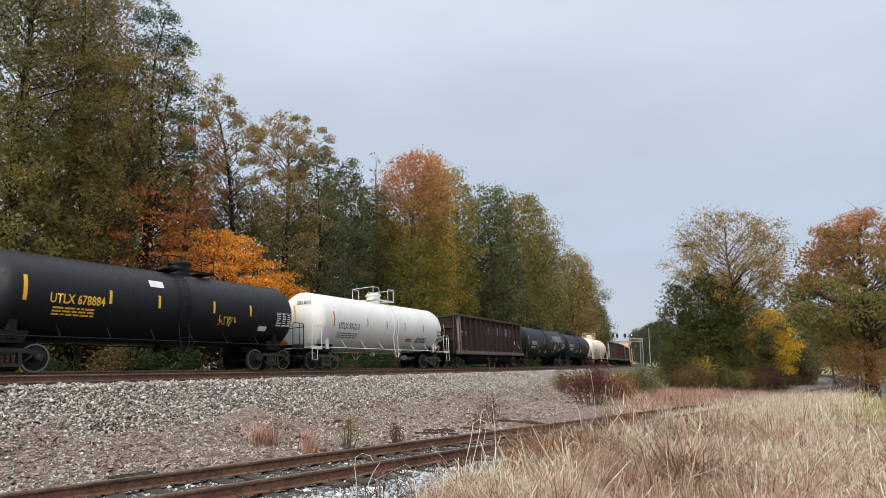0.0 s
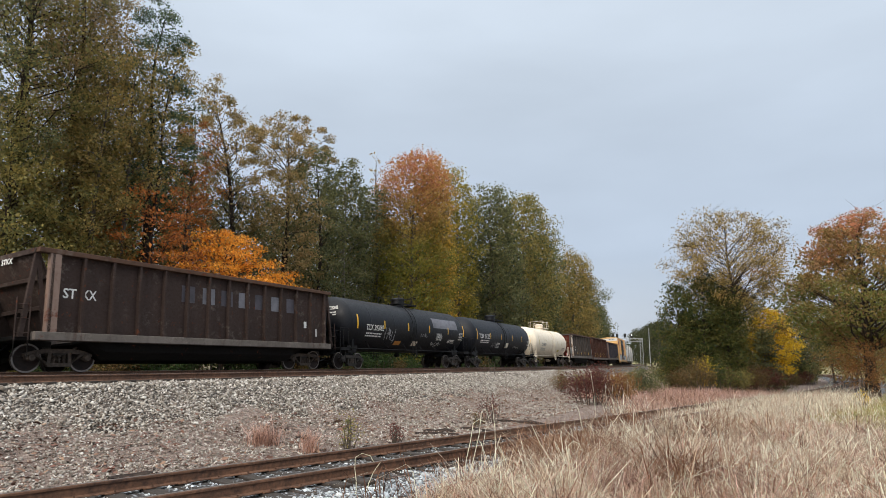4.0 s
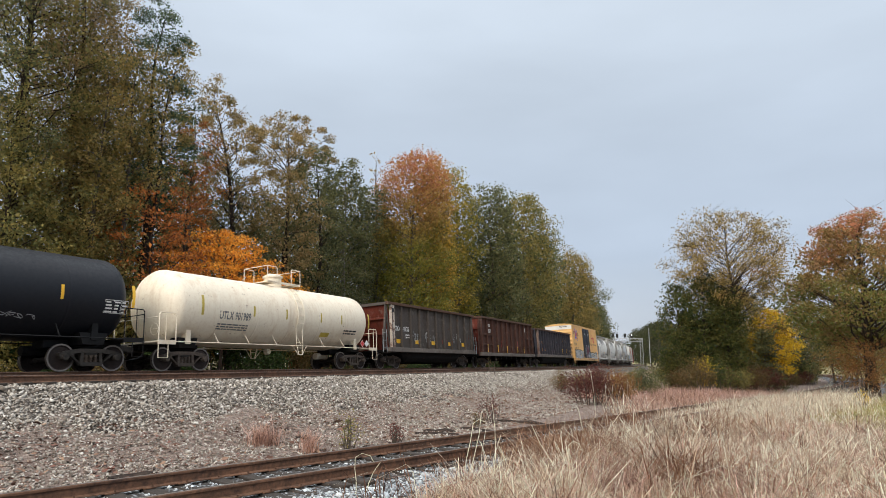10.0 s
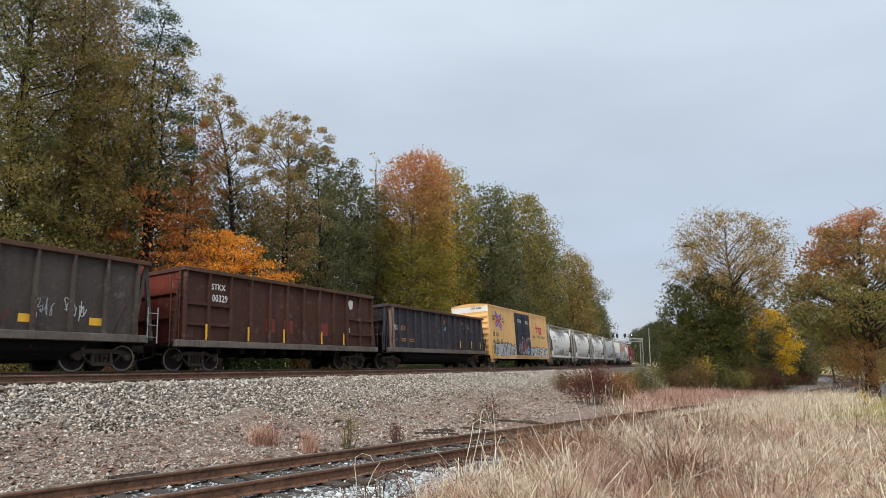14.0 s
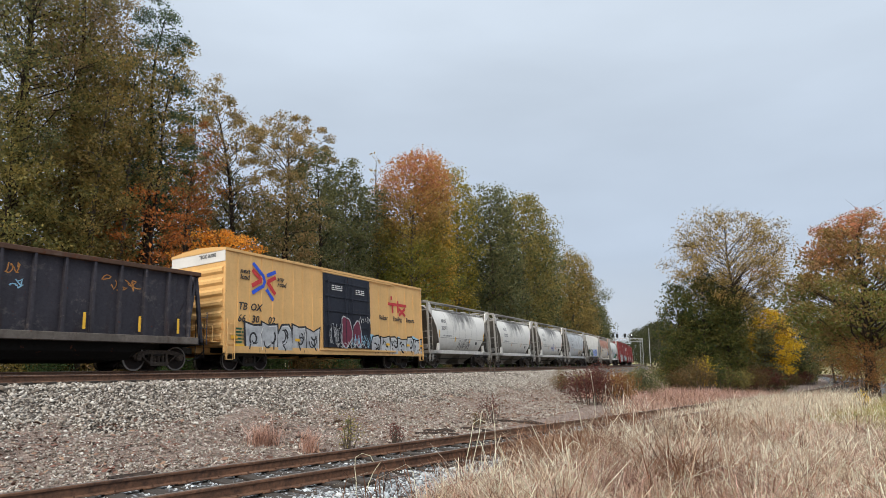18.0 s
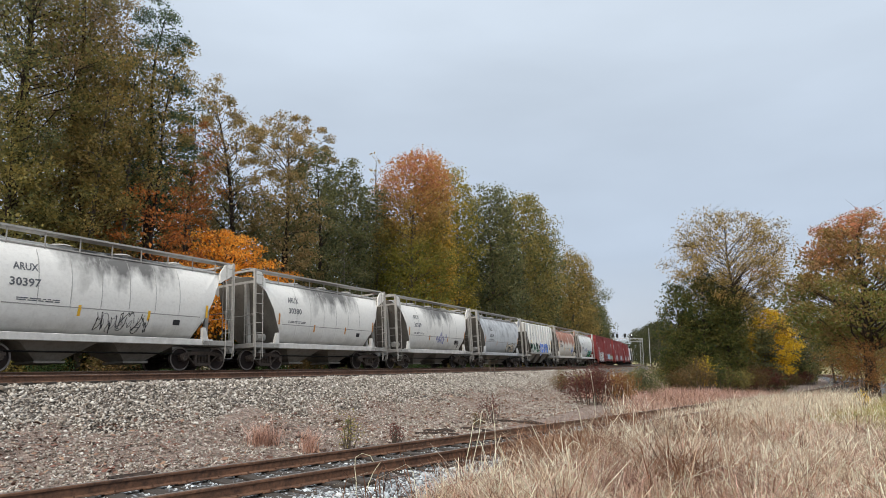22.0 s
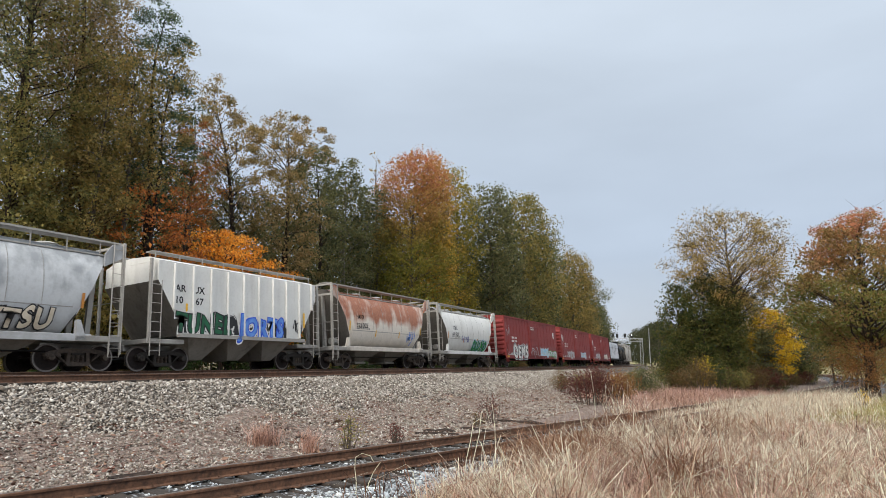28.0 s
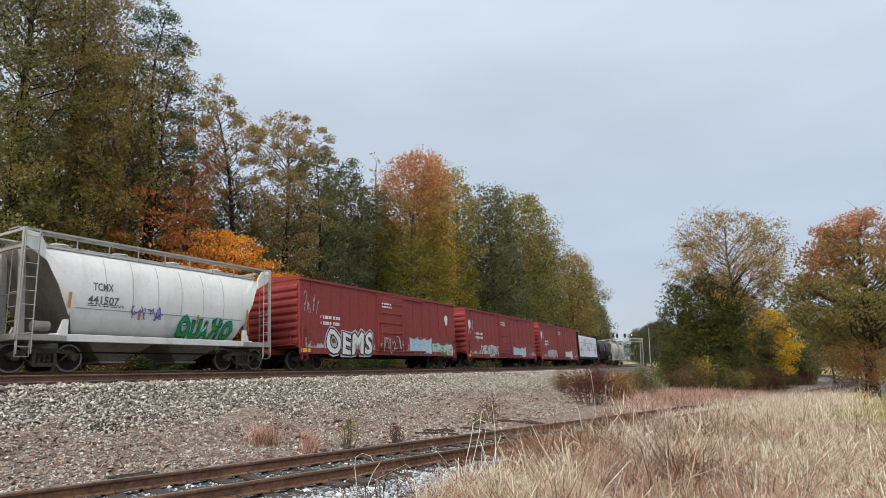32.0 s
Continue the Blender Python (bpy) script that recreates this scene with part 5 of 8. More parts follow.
def worn_spray():
    """Old pale spray flaking off red paint, ragged towards its upper edge."""
    m = Mat("worn_spray", 0.65)
    z = m.sep()[2]
    n = m.math("ADD", m.math("MULTIPLY", m.noise(1.6, 4, 0.6), 0.65), m.math("MULTIPLY", m.noise(9, 5, 0.7), 0.35))
    f = m.step(m.math("ADD", n, m.step(z, 0.8, 1.7, 0.1, -0.22)), 0.47, 0.52)
    pale = m.ramp(m.noise(2.2, 3), (0.35, rgb("8d9298")), (0.5, rgb("bcbab4")), (0.6, rgb("a8b4b8")), (0.7, rgb("c9c0ac")))
    c = m.mix(m.math("MULTIPLY", f, 0.85), m.mix(m.step(m.noise(6, 4), 0.35, 0.7), rgb("8c3836"), rgb("6a2a2a")), pale)
    m.colour(c)
    return m.m


def build_boxcars():
    MAT["worn_spray"] = worn_spray()
    c, a, b, at = boxcar("yellow high boxcar with navy doors, arrow emblem and silver graffiti", 19.8, 37.4, "yellow", 5.1, (-1.8, 2.35), "navy", 0.66, (9, 6), (-8.22, 8.37), whitetop=True)
    pa = flat(1.63)
    lettering("next", 0.22, a + 0.82, 4.08, pa, "inkk", c, slant=0.22)
    lettering("load", 0.22, a + 0.82, 3.82, pa, "inkk", c, slant=0.22)
    lettering("any", 0.22, a + 3.1, 3.98, pa, "inkk", c, slant=0.22)
    lettering("road", 0.22, a + 3.1, 3.72, pa, "inkk", c, slant=0.22)
    lettering("TBOX 663002", 0.16, 0.1, 4.72, lambda u, v, e=0: (a - 0.04, -u, v), "inkg", c, fit=1.0)
    # emblem: nested blue and red chevrons facing each other
    E0, E1, LO, HI = a + 1.5, a + 3.0, 3.05, 4.6

    def em(*pts):
        return [(E0 + (E1 - E0) * p, HI - (HI - LO) * q) for p, q in pts]

    g, g2 = Geo(), Geo()
    stroke(g2, em((0.04, 0.0), (0.3, 0.2), (0.46, 0.32), (0.53, 0.48), (0.47, 0.62), (0.3, 0.7), (0.02, 0.86)), 0.17, at, 0.034)
    stroke(g2, em((1.0, 0.14), (0.62, 0.3)), 0.17, at, 0.034)
    stroke(g2, em((0.6, 0.7), (0.9, 1.0)), 0.17, at, 0.034)
    stroke(g, em((0.02, 0.2), (0.4, 0.46)), 0.19, at, 0.037)
    stroke(g, em((0.4, 0.46), (0.0, 0.66)), 0.19, at, 0.0375)
    stroke(g, em((1.0, 0.31), (0.64, 0.48)), 0.18, at, 0.037)
    stroke(g, em((0.64, 0.48), (0.98, 0.82)), 0.18, at, 0.0375)
    e = part("arrow_emblem", g, MAT["inkr"], c)
    part("emblem_half", g2, MAT["inkb"], e)
    lettering("TB", 0.31, a + 0.72, 2.5, pa, "inkk", c, slant=0.22)
    lettering("OX", 0.31, a + 1.42, 2.5, pa, "inkk", c, slant=0.22)
    lettering("66", 0.31, a + 0.7, 1.98, pa, "inkk", c, slant=0.22)
    lettering("30", 0.31, a + 1.5, 1.98, pa, "inkk", c, slant=0.22)
    lettering("02", 0.31, a + 2.5, 1.98, pa, "inkk", c, slant=0.22)
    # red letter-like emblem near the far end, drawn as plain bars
    bars = []
    for bar in (((0.0, 0.52), (0.9, 0.52)), ((0.45, 0.52), (0.45, 0.0)), ((1.0, 0.75), (1.0, 0.05)), ((1.0, 0.52), (1.9, 0.52)), ((1.1, 0.3), (1.75, -0.1)), ((1.75, 0.35), (1.1, -0.1)), ((0.35, 0.75), (0.35, 1.0))):
        g = Geo()
        stroke(g, [(b - 4.05 + p[0] * 1.1, 3.2 + p[1]) for p in bar], 0.17, at, 0.032 + 0.0006 * len(bars))
        bars.append(part("emblem_bar" if bars else "red_emblem", g, MAT["inkr"], bars[0] if bars else c))
    for k, wd in enumerate(("Railcar", "Pooling", "Experts")):
        lettering(wd, 0.25, b - 5.05 + k * 1.5, 2.74, pa, "inkk", c, 0.92)
    mural(a + 1.2, a + 6.1, 0.76, 2.0, pa, "gsilver", "inkk", c, 41)
    mural(2.5, 8.1, 0.78, 1.75, pa, "gsilver", "under", c, 42, "gcyan")
    for k, (u, v, bw, bh) in enumerate(((0.0, 1.85, 0.85, 1.5), (0.95, 1.75, 0.75, 1.25))):
        rim, core = Geo(), Geo()
        blob(rim, u, v, bw + 0.14, bh + 0.14, flat(1.74), 0.008, random.Random(4 + k), 24, 0.3)
        blob(core, u, v, bw, bh, flat(1.74), 0.013, random.Random(4 + k), 24, 0.3)
        rim = part("graffiti", rim, MAT["gsilver"], c)
        part("graffiti_fill", core, MAT["gwine"], rim)
    scrawl(-1.45, 1.15, 1.1, 1.1, flat(1.76), "gsilver", c, 44, 9, 0.035)
    scrawl(0.3, 1.05, 1.9, 0.75, flat(1.765), "gcyan", c, 46, 10, 0.035)
    scrawl(-0.9, 0.98, 2.6, 0.4, flat(1.77), "inkw", c, 47, 12, 0.02)
    scrawl(1.1, 2.35, 1.1, 0.4, flat(1.76), "inkw", c, 45, 8, 0.018)
    small_print(-1.2, -0.3, 3.95, 4.25, 3, flat(1.73), "inkw", c, 50)
    small_print(0.9, 1.7, 3.9, 4.2, 3, flat(1.74), "inkw", c, 51)
    small_print(a + 0.62, a + 1.05, 1.05, 1.75, 5, pa, "ggreen", c, 52)
    patch("warning_panel", a + 0.55, a + 1.15, 0.9, 1.02, at, "inky", c, 0.033)
    for x in (a + 0.35, a + 4.3, b - 4.4, b - 2.1, b - 0.5):
        patch("reflective_tape", x, x + 0.35, 1.25, 1.38, at, "inky", c, 0.05)
    # oxide red
    for k, (s0, s1, seed) in enumerate(((119.2, 138.35, 1), (138.35, 156.8, 2), (156.8, 175.2, 3))):
        c, a, b, at = boxcar("oxide red boxcar with single door and faded graffiti along its sill", s0, s1, "red", 4.42, (-1.6, 1.35) if k == 0 else (-1.5, 1.2), None, 0.7, (8, 6), None if k else (-8.33, 8.48), endribs=8)
        blobg = Geo()
        blob(blobg, b - 1.35 if k == 0 else a + 0.6, 3.2, 0.5, 0.7, at, 0.032, random.Random(2), 20, 0)
        part("round_mark", blobg, MAT["inkw"], c)
        scrawl(a + 0.35, 2.6, 1.1, 1.0, at, "gsilver", c, 60 + k, 6, 0.03)
        small_print(-1.3, -0.2, 3.4, 3.75, 2, flat(1.74), "inkw", c, 61)
        if k == 0:
            bold_tag("OEMS", a + 2.0, a + 6.1, 0.78, 1.95, flat(1.63), "inkw", "inkk", c, "gsilver")
            mural(2.0, 4.8, 0.78, 1.85, flat(1.63), "gcyan", "gsilver", c, 71)
            mural(4.9, 8.0, 0.78, 1.55, flat(1.63), "gsilver", "ggreen2", c, 72)
            scrawl(-1.4, 0.9, 2.6, 1.0, flat(1.74), "gsilver", c, 73, 9, 0.05)
        else:
            mural(a + 2.6, a + 6.4, 0.8, 1.75, flat(1.63), "gsilver", "inkm", c, 74 + k)
            mural(2.0, 5.2, 0.8, 1.65, flat(1.63), "gsilver" if k == 1 else "cream", "gcyan", c, 78 + k)
            scrawl(a + 1.0, 1.6, 1.4, 0.6, at, "gsilver", c, 82 + k, 6, 0.05)
        for u0, u1 in ((a + 0.4, -1.9), (1.5, b - 0.2)):
            patch("faded_spray", u0, u1, 0.74, 1.95, at, "worn_spray", c, 0.0285)
        patch("reflective_tape", a + 0.05, a + 0.75, 0.78, 0.95, at, "inky", c, 0.05)
        small_print(a + 1.6, a + 3.2, 2.1, 2.7, 2, at, "inkw", c, 90 + k)


# ======== covered hoppers ========
HOPPER = [(0.75, 1.02), (1.18, 1.2), (1.42, 1.55), (1.54, 2.05), (1.58, 2.55), (1.55, 3.0), (1.45, 3.45), (1.25, 3.85), (0.9, 4.12), (0.45, 4.24), (0.0, 4.27)]


def hopper(label, s0, s1, mat, frame_mat="hopframe", number=(), seed=1, extra=None, tags=()):
    c, L = car_root(label, "covered hopper", s0, s1, "covered hoppers of the train")
    h = L / 2
    hb = h - 1.12
    M, F = MAT[mat], MAT[frame_mat]
    zs = np.concatenate([np.linspace(1.02, 4.1, 22), [4.16, 4.2, 4.24, 4.27]])
    pz, py = [p[1] for p in HOPPER], [p[0] for p in HOPPER]

    def ring(x, low, top=4.27):
        out = []
        for z in zs:
            zz = low + (top - low) * (z - 1.02) / (4.27 - 1.02)
            out.append((x, -float(np.interp(zz, pz, py)), zz))
        return out + [(x, -y, z) for x, y, z in out[::-1]]

    rings = [ring(-hb, 3.85, 4.22), ring(-hb + 0.25, 3.45), ring(-hb + 0.6, 2.7), ring(-hb + 1.05, 1.75), ring(-hb + 1.35, 1.05)]
    for x in np.linspace(-hb + 2.2, hb - 2.2, 6):
        x = float(x)
        rings += [ring(x - 0.07, 1.02), ring(x - 0.02, 1.02), [(a, b * 1.004, z) for a, b, z in ring(x, 1.02)], ring(x + 0.02, 1.02), ring(x + 0.07, 1.02)]
    rings += [ring(hb - 1.35, 1.05), ring(hb - 1.05, 1.75), ring(hb - 0.6, 2.7), ring(hb - 0.25, 3.45), ring(hb, 3.85, 4.22)]
    me = Geo().loft(rings).mesh("hopper_body", True)
    me.materials.append(M)
    me.materials.append(MAT["slope_shade_grime"])
    # end slopes, picked by facing, get the paint with grime and recess shade
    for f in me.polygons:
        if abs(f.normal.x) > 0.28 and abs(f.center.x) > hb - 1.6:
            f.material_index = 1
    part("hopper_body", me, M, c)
    at = along_profile(HOPPER)
    part("roof_edge", Geo().box(-hb, hb, -1.2, -1.14, 3.92, 3.97, 0.008).box(-hb, hb, 1.14, 1.2, 3.92, 3.97, 0.008), F, c)
    for sy in (-1, 1):
        part("side_sill", Geo().box(-hb + 0.5, hb - 0.5, *sorted((sy * 1.36, sy * 1.5)), 0.92, 1.16, 0.015), M, c)
    # roof walk, its legs and rail
    for sy in (-1, 1):
        y0, y1 = sorted((sy * 0.72, sy * 1.22))
        part("roof_walk", Geo().box(-h + 0.55, h - 0.55, y0, y1, 4.42, 4.46, 0.005).box(-h + 0.55, h - 0.55, *sorted((sy * 1.2, sy * 1.24)), 4.41, 4.475), F, c)
        for x in np.linspace(-hb + 0.2, hb - 0.2, 9):
            part("walk_bracket", Geo().tube([(float(x), sy * 1.18, 3.86), (float(x), sy * 1.18, 4.4)], 0.024, 5), F, c)
    for x in np.linspace(-hb + 1.4, hb - 1.4, 4):
        x = float(x)
        g = Geo()
        g.loft([[(x + rr * math.cos(2 * math.pi * k / 16), rr * math.sin(2 * math.pi * k / 16), z) for k in range(16)] for rr, z in ((0.36, 4.18), (0.36, 4.3), (0.4, 4.3), (0.3, 4.36))])
        part("roof_hatch", g, F, c)
    for sg in (-1, 1):
        # corner frame: posts, top beam, floor, ladders
        xo, xi = sg * (h - 0.62), sg * (h - 1.05)
        for sy in (-1, 1):
            part("corner_post", Geo().box(*sorted((xo - 0.05, xo + 0.05)), *sorted((sy * 1.44, sy * 1.54)), 0.95, 4.42, 0.01), F, c)
            g = Geo()
            g.prism([(xo, 4.35), (xo, 3.9), (xi - sg * 0.25, 3.5), (xi - sg * 0.25, 3.95), (xi, 4.3)][::sg], *sorted((sy * 1.42, sy * 1.48)))
            part("corner_plate", g, M, c)
            part("corner_gusset", Geo().prism([(xi - sg * 0.75, 0.95), (xi - sg * 1.1, 0.95), (xi - sg * 1.1, 1.62), (xi - sg * 0.98, 1.62)][::-sg], *sorted((sy * 1.38, sy * 1.53))), M, c)
        part("end_beam", Geo().box(*sorted((xo - 0.04, xo + 0.04)), -1.5, 1.5, 4.3, 4.4, 0.01).box(*sorted((xo - 0.03, xo + 0.03)), -1.5, 1.5, 3.78, 3.88), F, c)
        part("end_deck", Geo().box(*sorted((xi - sg * 1.1, xo + sg * 0.08)), -1.53, 1.53, 0.92, 1.12, 0.015).box(*sorted((sg * (h - 2.6), sg * (h - 0.35))), -0.3, 0.3, 0.74, 0.95, 0.02), F, c)
        ladder("end_ladder", c, min(xo, xo - sg * 0.42), 0.42, -1.57, 0.5, 4.35, frame_mat, 9, 0.02)
        g = Geo()
        for y in (-0.55, 0.55):
            g.prism([(xi - sg * 0.1, 1.1), (xi - sg * 0.28, 1.1), (xi - sg * 0.12, 3.9), (xi + sg * 0.06, 3.9)][::-sg], y - 0.06, y + 0.06)
        part("end_strut", g, F, c)
        g = Geo()
        for z in (1.5, 1.95, 2.4):
            rod(g, (xo, -1.45, z), (xo, -0.9, z))
        rod(g, (xo, -0.9, 1.1), (xo, -0.9, 3.85))
        rod(g, (xo, -1.45, 2.35), (xo, 1.45, 2.35), r=0.014)
        part("end_grab_iron", g, F, c)
        g = Geo()
        rod(g, (xo, -1.5, 0.95), (xo, -1.5, 0.42), (xo - sg * 0.4, -1.5, 0.42), (xo - sg * 0.4, -1.5, 0.95), r=0.018)
        part("step", g, F, c)
        part("brake_cylinder", Geo().tube([(xi - sg * 0.4, -0.75, 1.45), (xi - sg * 0.9, -0.75, 1.45)], 0.17, 12), F, c) if sg < 0 else None
        bogie(c, sg * (h - 1.75), "steel_brown")
        coupler(c, sg * (h - 0.02), sg)
    # weld lines down the side and the crease above the sill
    for x in np.linspace(-hb + 2.2, hb - 2.2, 6):
        patch("weld_line", float(x) - 0.012, float(x) + 0.012, 2.02, 3.95, at, "seam", c, 0.007, nv=12)
    patch("crease_line", -hb + 1.2, hb - 1.2, 2.0, 2.03, at, "seam", c, 0.005, nu=8, nv=1)
    # discharge bays
    for x in (-1.55, 1.55):
        g = Geo()
        g.loft([[(x - 1.35, -1.2, 1.0), (x + 1.35, -1.2, 1.0), (x + 1.35, 1.2, 1.0), (x - 1.35, 1.2, 1.0)], [(x - 0.4, -0.5, 0.36), (x + 0.4, -0.5, 0.36), (x + 0.4, 0.5, 0.36), (x - 0.4, 0.5, 0.36)]])
        g.box(x - 0.5, x + 0.5, -0.62, 0.62, 0.28, 0.36)
        part("discharge_bay", g, MAT["bay"], c)
    g = Geo()
    rod(g, (-h + 2.8, -1.0, 0.62), (h - 2.8, -1.0, 0.62), r=0.03)
    part("brake_pipe", g, MAT["under"], c)
    for k, x in enumerate(np.linspace(-hb + 1.0, hb - 0.9, 4)):
        patch("reflective_tape", float(x) - 0.05, float(x) + 0.05, 1.75 if k in (1, 2) else 2.0, 2.1 if k in (1, 2) else 2.5, at, "inko" if seed % 2 else "inky", c)
    for text, hh, u, v in number:
        lettering(text, hh * 0.85, -hb + u, v, at, "under" if mat == "hop_rust" else "inkg", c, fit=0.185 * len(text))
    if number:
        small_print(-hb + 1.6, -hb + 2.9, 2.1, 2.22, 2, at, "inkg", c, seed)
        patch("data_panel", hb - 2.4, hb - 2.1, 1.65, 1.85, at, "inkk", c)
    return c, hb, at


def stained(name, base, dark, at=0.3, z0=4.1, z1=2.2, sc=0.8, amount=0.85, col2=None, middle=None):
    """Pale paint with dark spillage running down from the hatches, or rust eaten in from the roof edge."""
    m = Mat(name, 0.6)
    fine = m.noise(9, 5, 0.7)
    st = m.noise(1.0, 5, 0.62, (1.9, 1.9, 0.25))
    blot = m.noise(sc, 4, 0.6)
    z = m.sep()[2]
    f = m.math("ADD", m.step(z, z1, z0, -0.55, 0.35), m.math("ADD", m.math("MULTIPLY", m.step(blot, 0.3, 0.7), 0.55), m.math("MULTIPLY", m.step(st, 0.3, 0.7), 0.5)))
    f = m.step(f, 0.42, 0.85, 0, amount)
    if middle:
        dx = m.math("ABSOLUTE", m.math("SUBTRACT", m.sep()[0], middle[0]), 0.0)
        f = m.math("MULTIPLY", f, m.step(m.math("ADD", dx, m.step(blot, 0.3, 0.7, -1.0, 1.0)), middle[1], middle[1] - 1.2))
    c = m.mix(m.step(fine, 0.45, 0.8, 0, 0.22), rgb(base), rgb("7a746a"))
    d = m.mix(m.step(fine, 0.3, 0.7), rgb(dark), rgb(col2 or dark))
    c = m.mix(f, c, d)
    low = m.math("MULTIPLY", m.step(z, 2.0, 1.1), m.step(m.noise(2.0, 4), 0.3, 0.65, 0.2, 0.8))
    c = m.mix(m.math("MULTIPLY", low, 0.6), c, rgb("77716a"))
    m.colour(c).bump(fine, 0.1, 0.01)
    return m.m


def build_hoppers():
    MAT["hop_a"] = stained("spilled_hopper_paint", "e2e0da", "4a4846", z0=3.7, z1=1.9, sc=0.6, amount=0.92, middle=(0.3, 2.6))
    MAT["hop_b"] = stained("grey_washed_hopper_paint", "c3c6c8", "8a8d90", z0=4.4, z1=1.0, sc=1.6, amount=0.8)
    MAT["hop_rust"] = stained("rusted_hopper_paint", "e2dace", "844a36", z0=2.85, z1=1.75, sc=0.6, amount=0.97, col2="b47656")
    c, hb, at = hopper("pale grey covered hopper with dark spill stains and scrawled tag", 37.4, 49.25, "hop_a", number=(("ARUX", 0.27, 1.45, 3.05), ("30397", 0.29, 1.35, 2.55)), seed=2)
    scrawl(-0.7, 1.3, 2.2, 0.75, at, "inkk", c, 101, 9, 0.025)
    scrawl(-0.6, 1.35, 2.0, 0.6, at, "inkg", c, 120, 9, 0.02)
    c, hb, at = hopper("pale grey covered hopper with dark spill stains on its shoulder", 49.25, 61.0, "hop_a", number=(("ARUX", 0.3, 1.6, 3.05), ("30380", 0.3, 1.6, 2.55)), seed=3)
    c, hb, at = hopper("pale grey covered hopper with purple tag and spill stains", 61.0, 73.25, "hop_a", number=(("ARUX", 0.3, 1.6, 3.05), ("30389", 0.3, 1.6, 2.55)), seed=5)
    scrawl(-0.3, 1.55, 1.4, 0.75, at, "gviolet", c, 102, 7, 0.05)
    scrawl(hb - 2.6, 1.3, 0.9, 0.6, at, "inkk", c, 103, 5, 0.04)
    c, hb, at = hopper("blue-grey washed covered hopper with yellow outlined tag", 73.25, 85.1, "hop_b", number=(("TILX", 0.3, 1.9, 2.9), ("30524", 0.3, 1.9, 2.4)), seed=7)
    bold_tag("VTSU", 1.0, 3.0, 1.3, 1.95, along_profile(HOPPER, 0.05), "cream", "inkk", c)
    c, hb, at = hopper("covered hopper with rust eaten down from the roof", 95.6, 107.4, "hop_rust", number=(("NAHX", 0.27, 1.6, 2.65), ("321005", 0.27, 1.6, 2.2)), seed=8)
    scrawl(hb - 2.5, 1.45, 0.9, 0.75, at, "gblue", c, 105, 6, 0.035)
    c, hb, at = hopper("clean off-white covered hopper with green bubble graffiti", 107.4, 119.2, "hopper2", number=(("TCMX", 0.3, 1.75, 2.65), ("441507", 0.3, 1.6, 2.2)), seed=9)
    bold_tag("QUAHO", 0.45, 3.1, 1.22, 1.95, along_profile(HOPPER, 0.05), "ggreen2", "ggreen", c, "gcyan")
    scrawl(-1.7, 1.75, 1.5, 0.5, along_profile(HOPPER, 0.02), "gviolet", c, 107, 7, 0.04)
    c, hb, at = hopper("grey covered hopper far back in the train", 205.0, 217.0, "hopper", seed=4)
    c, hb, at = hopper("grey covered hopper far back in the train", 217.0, 229.0, "hopper", seed=5)


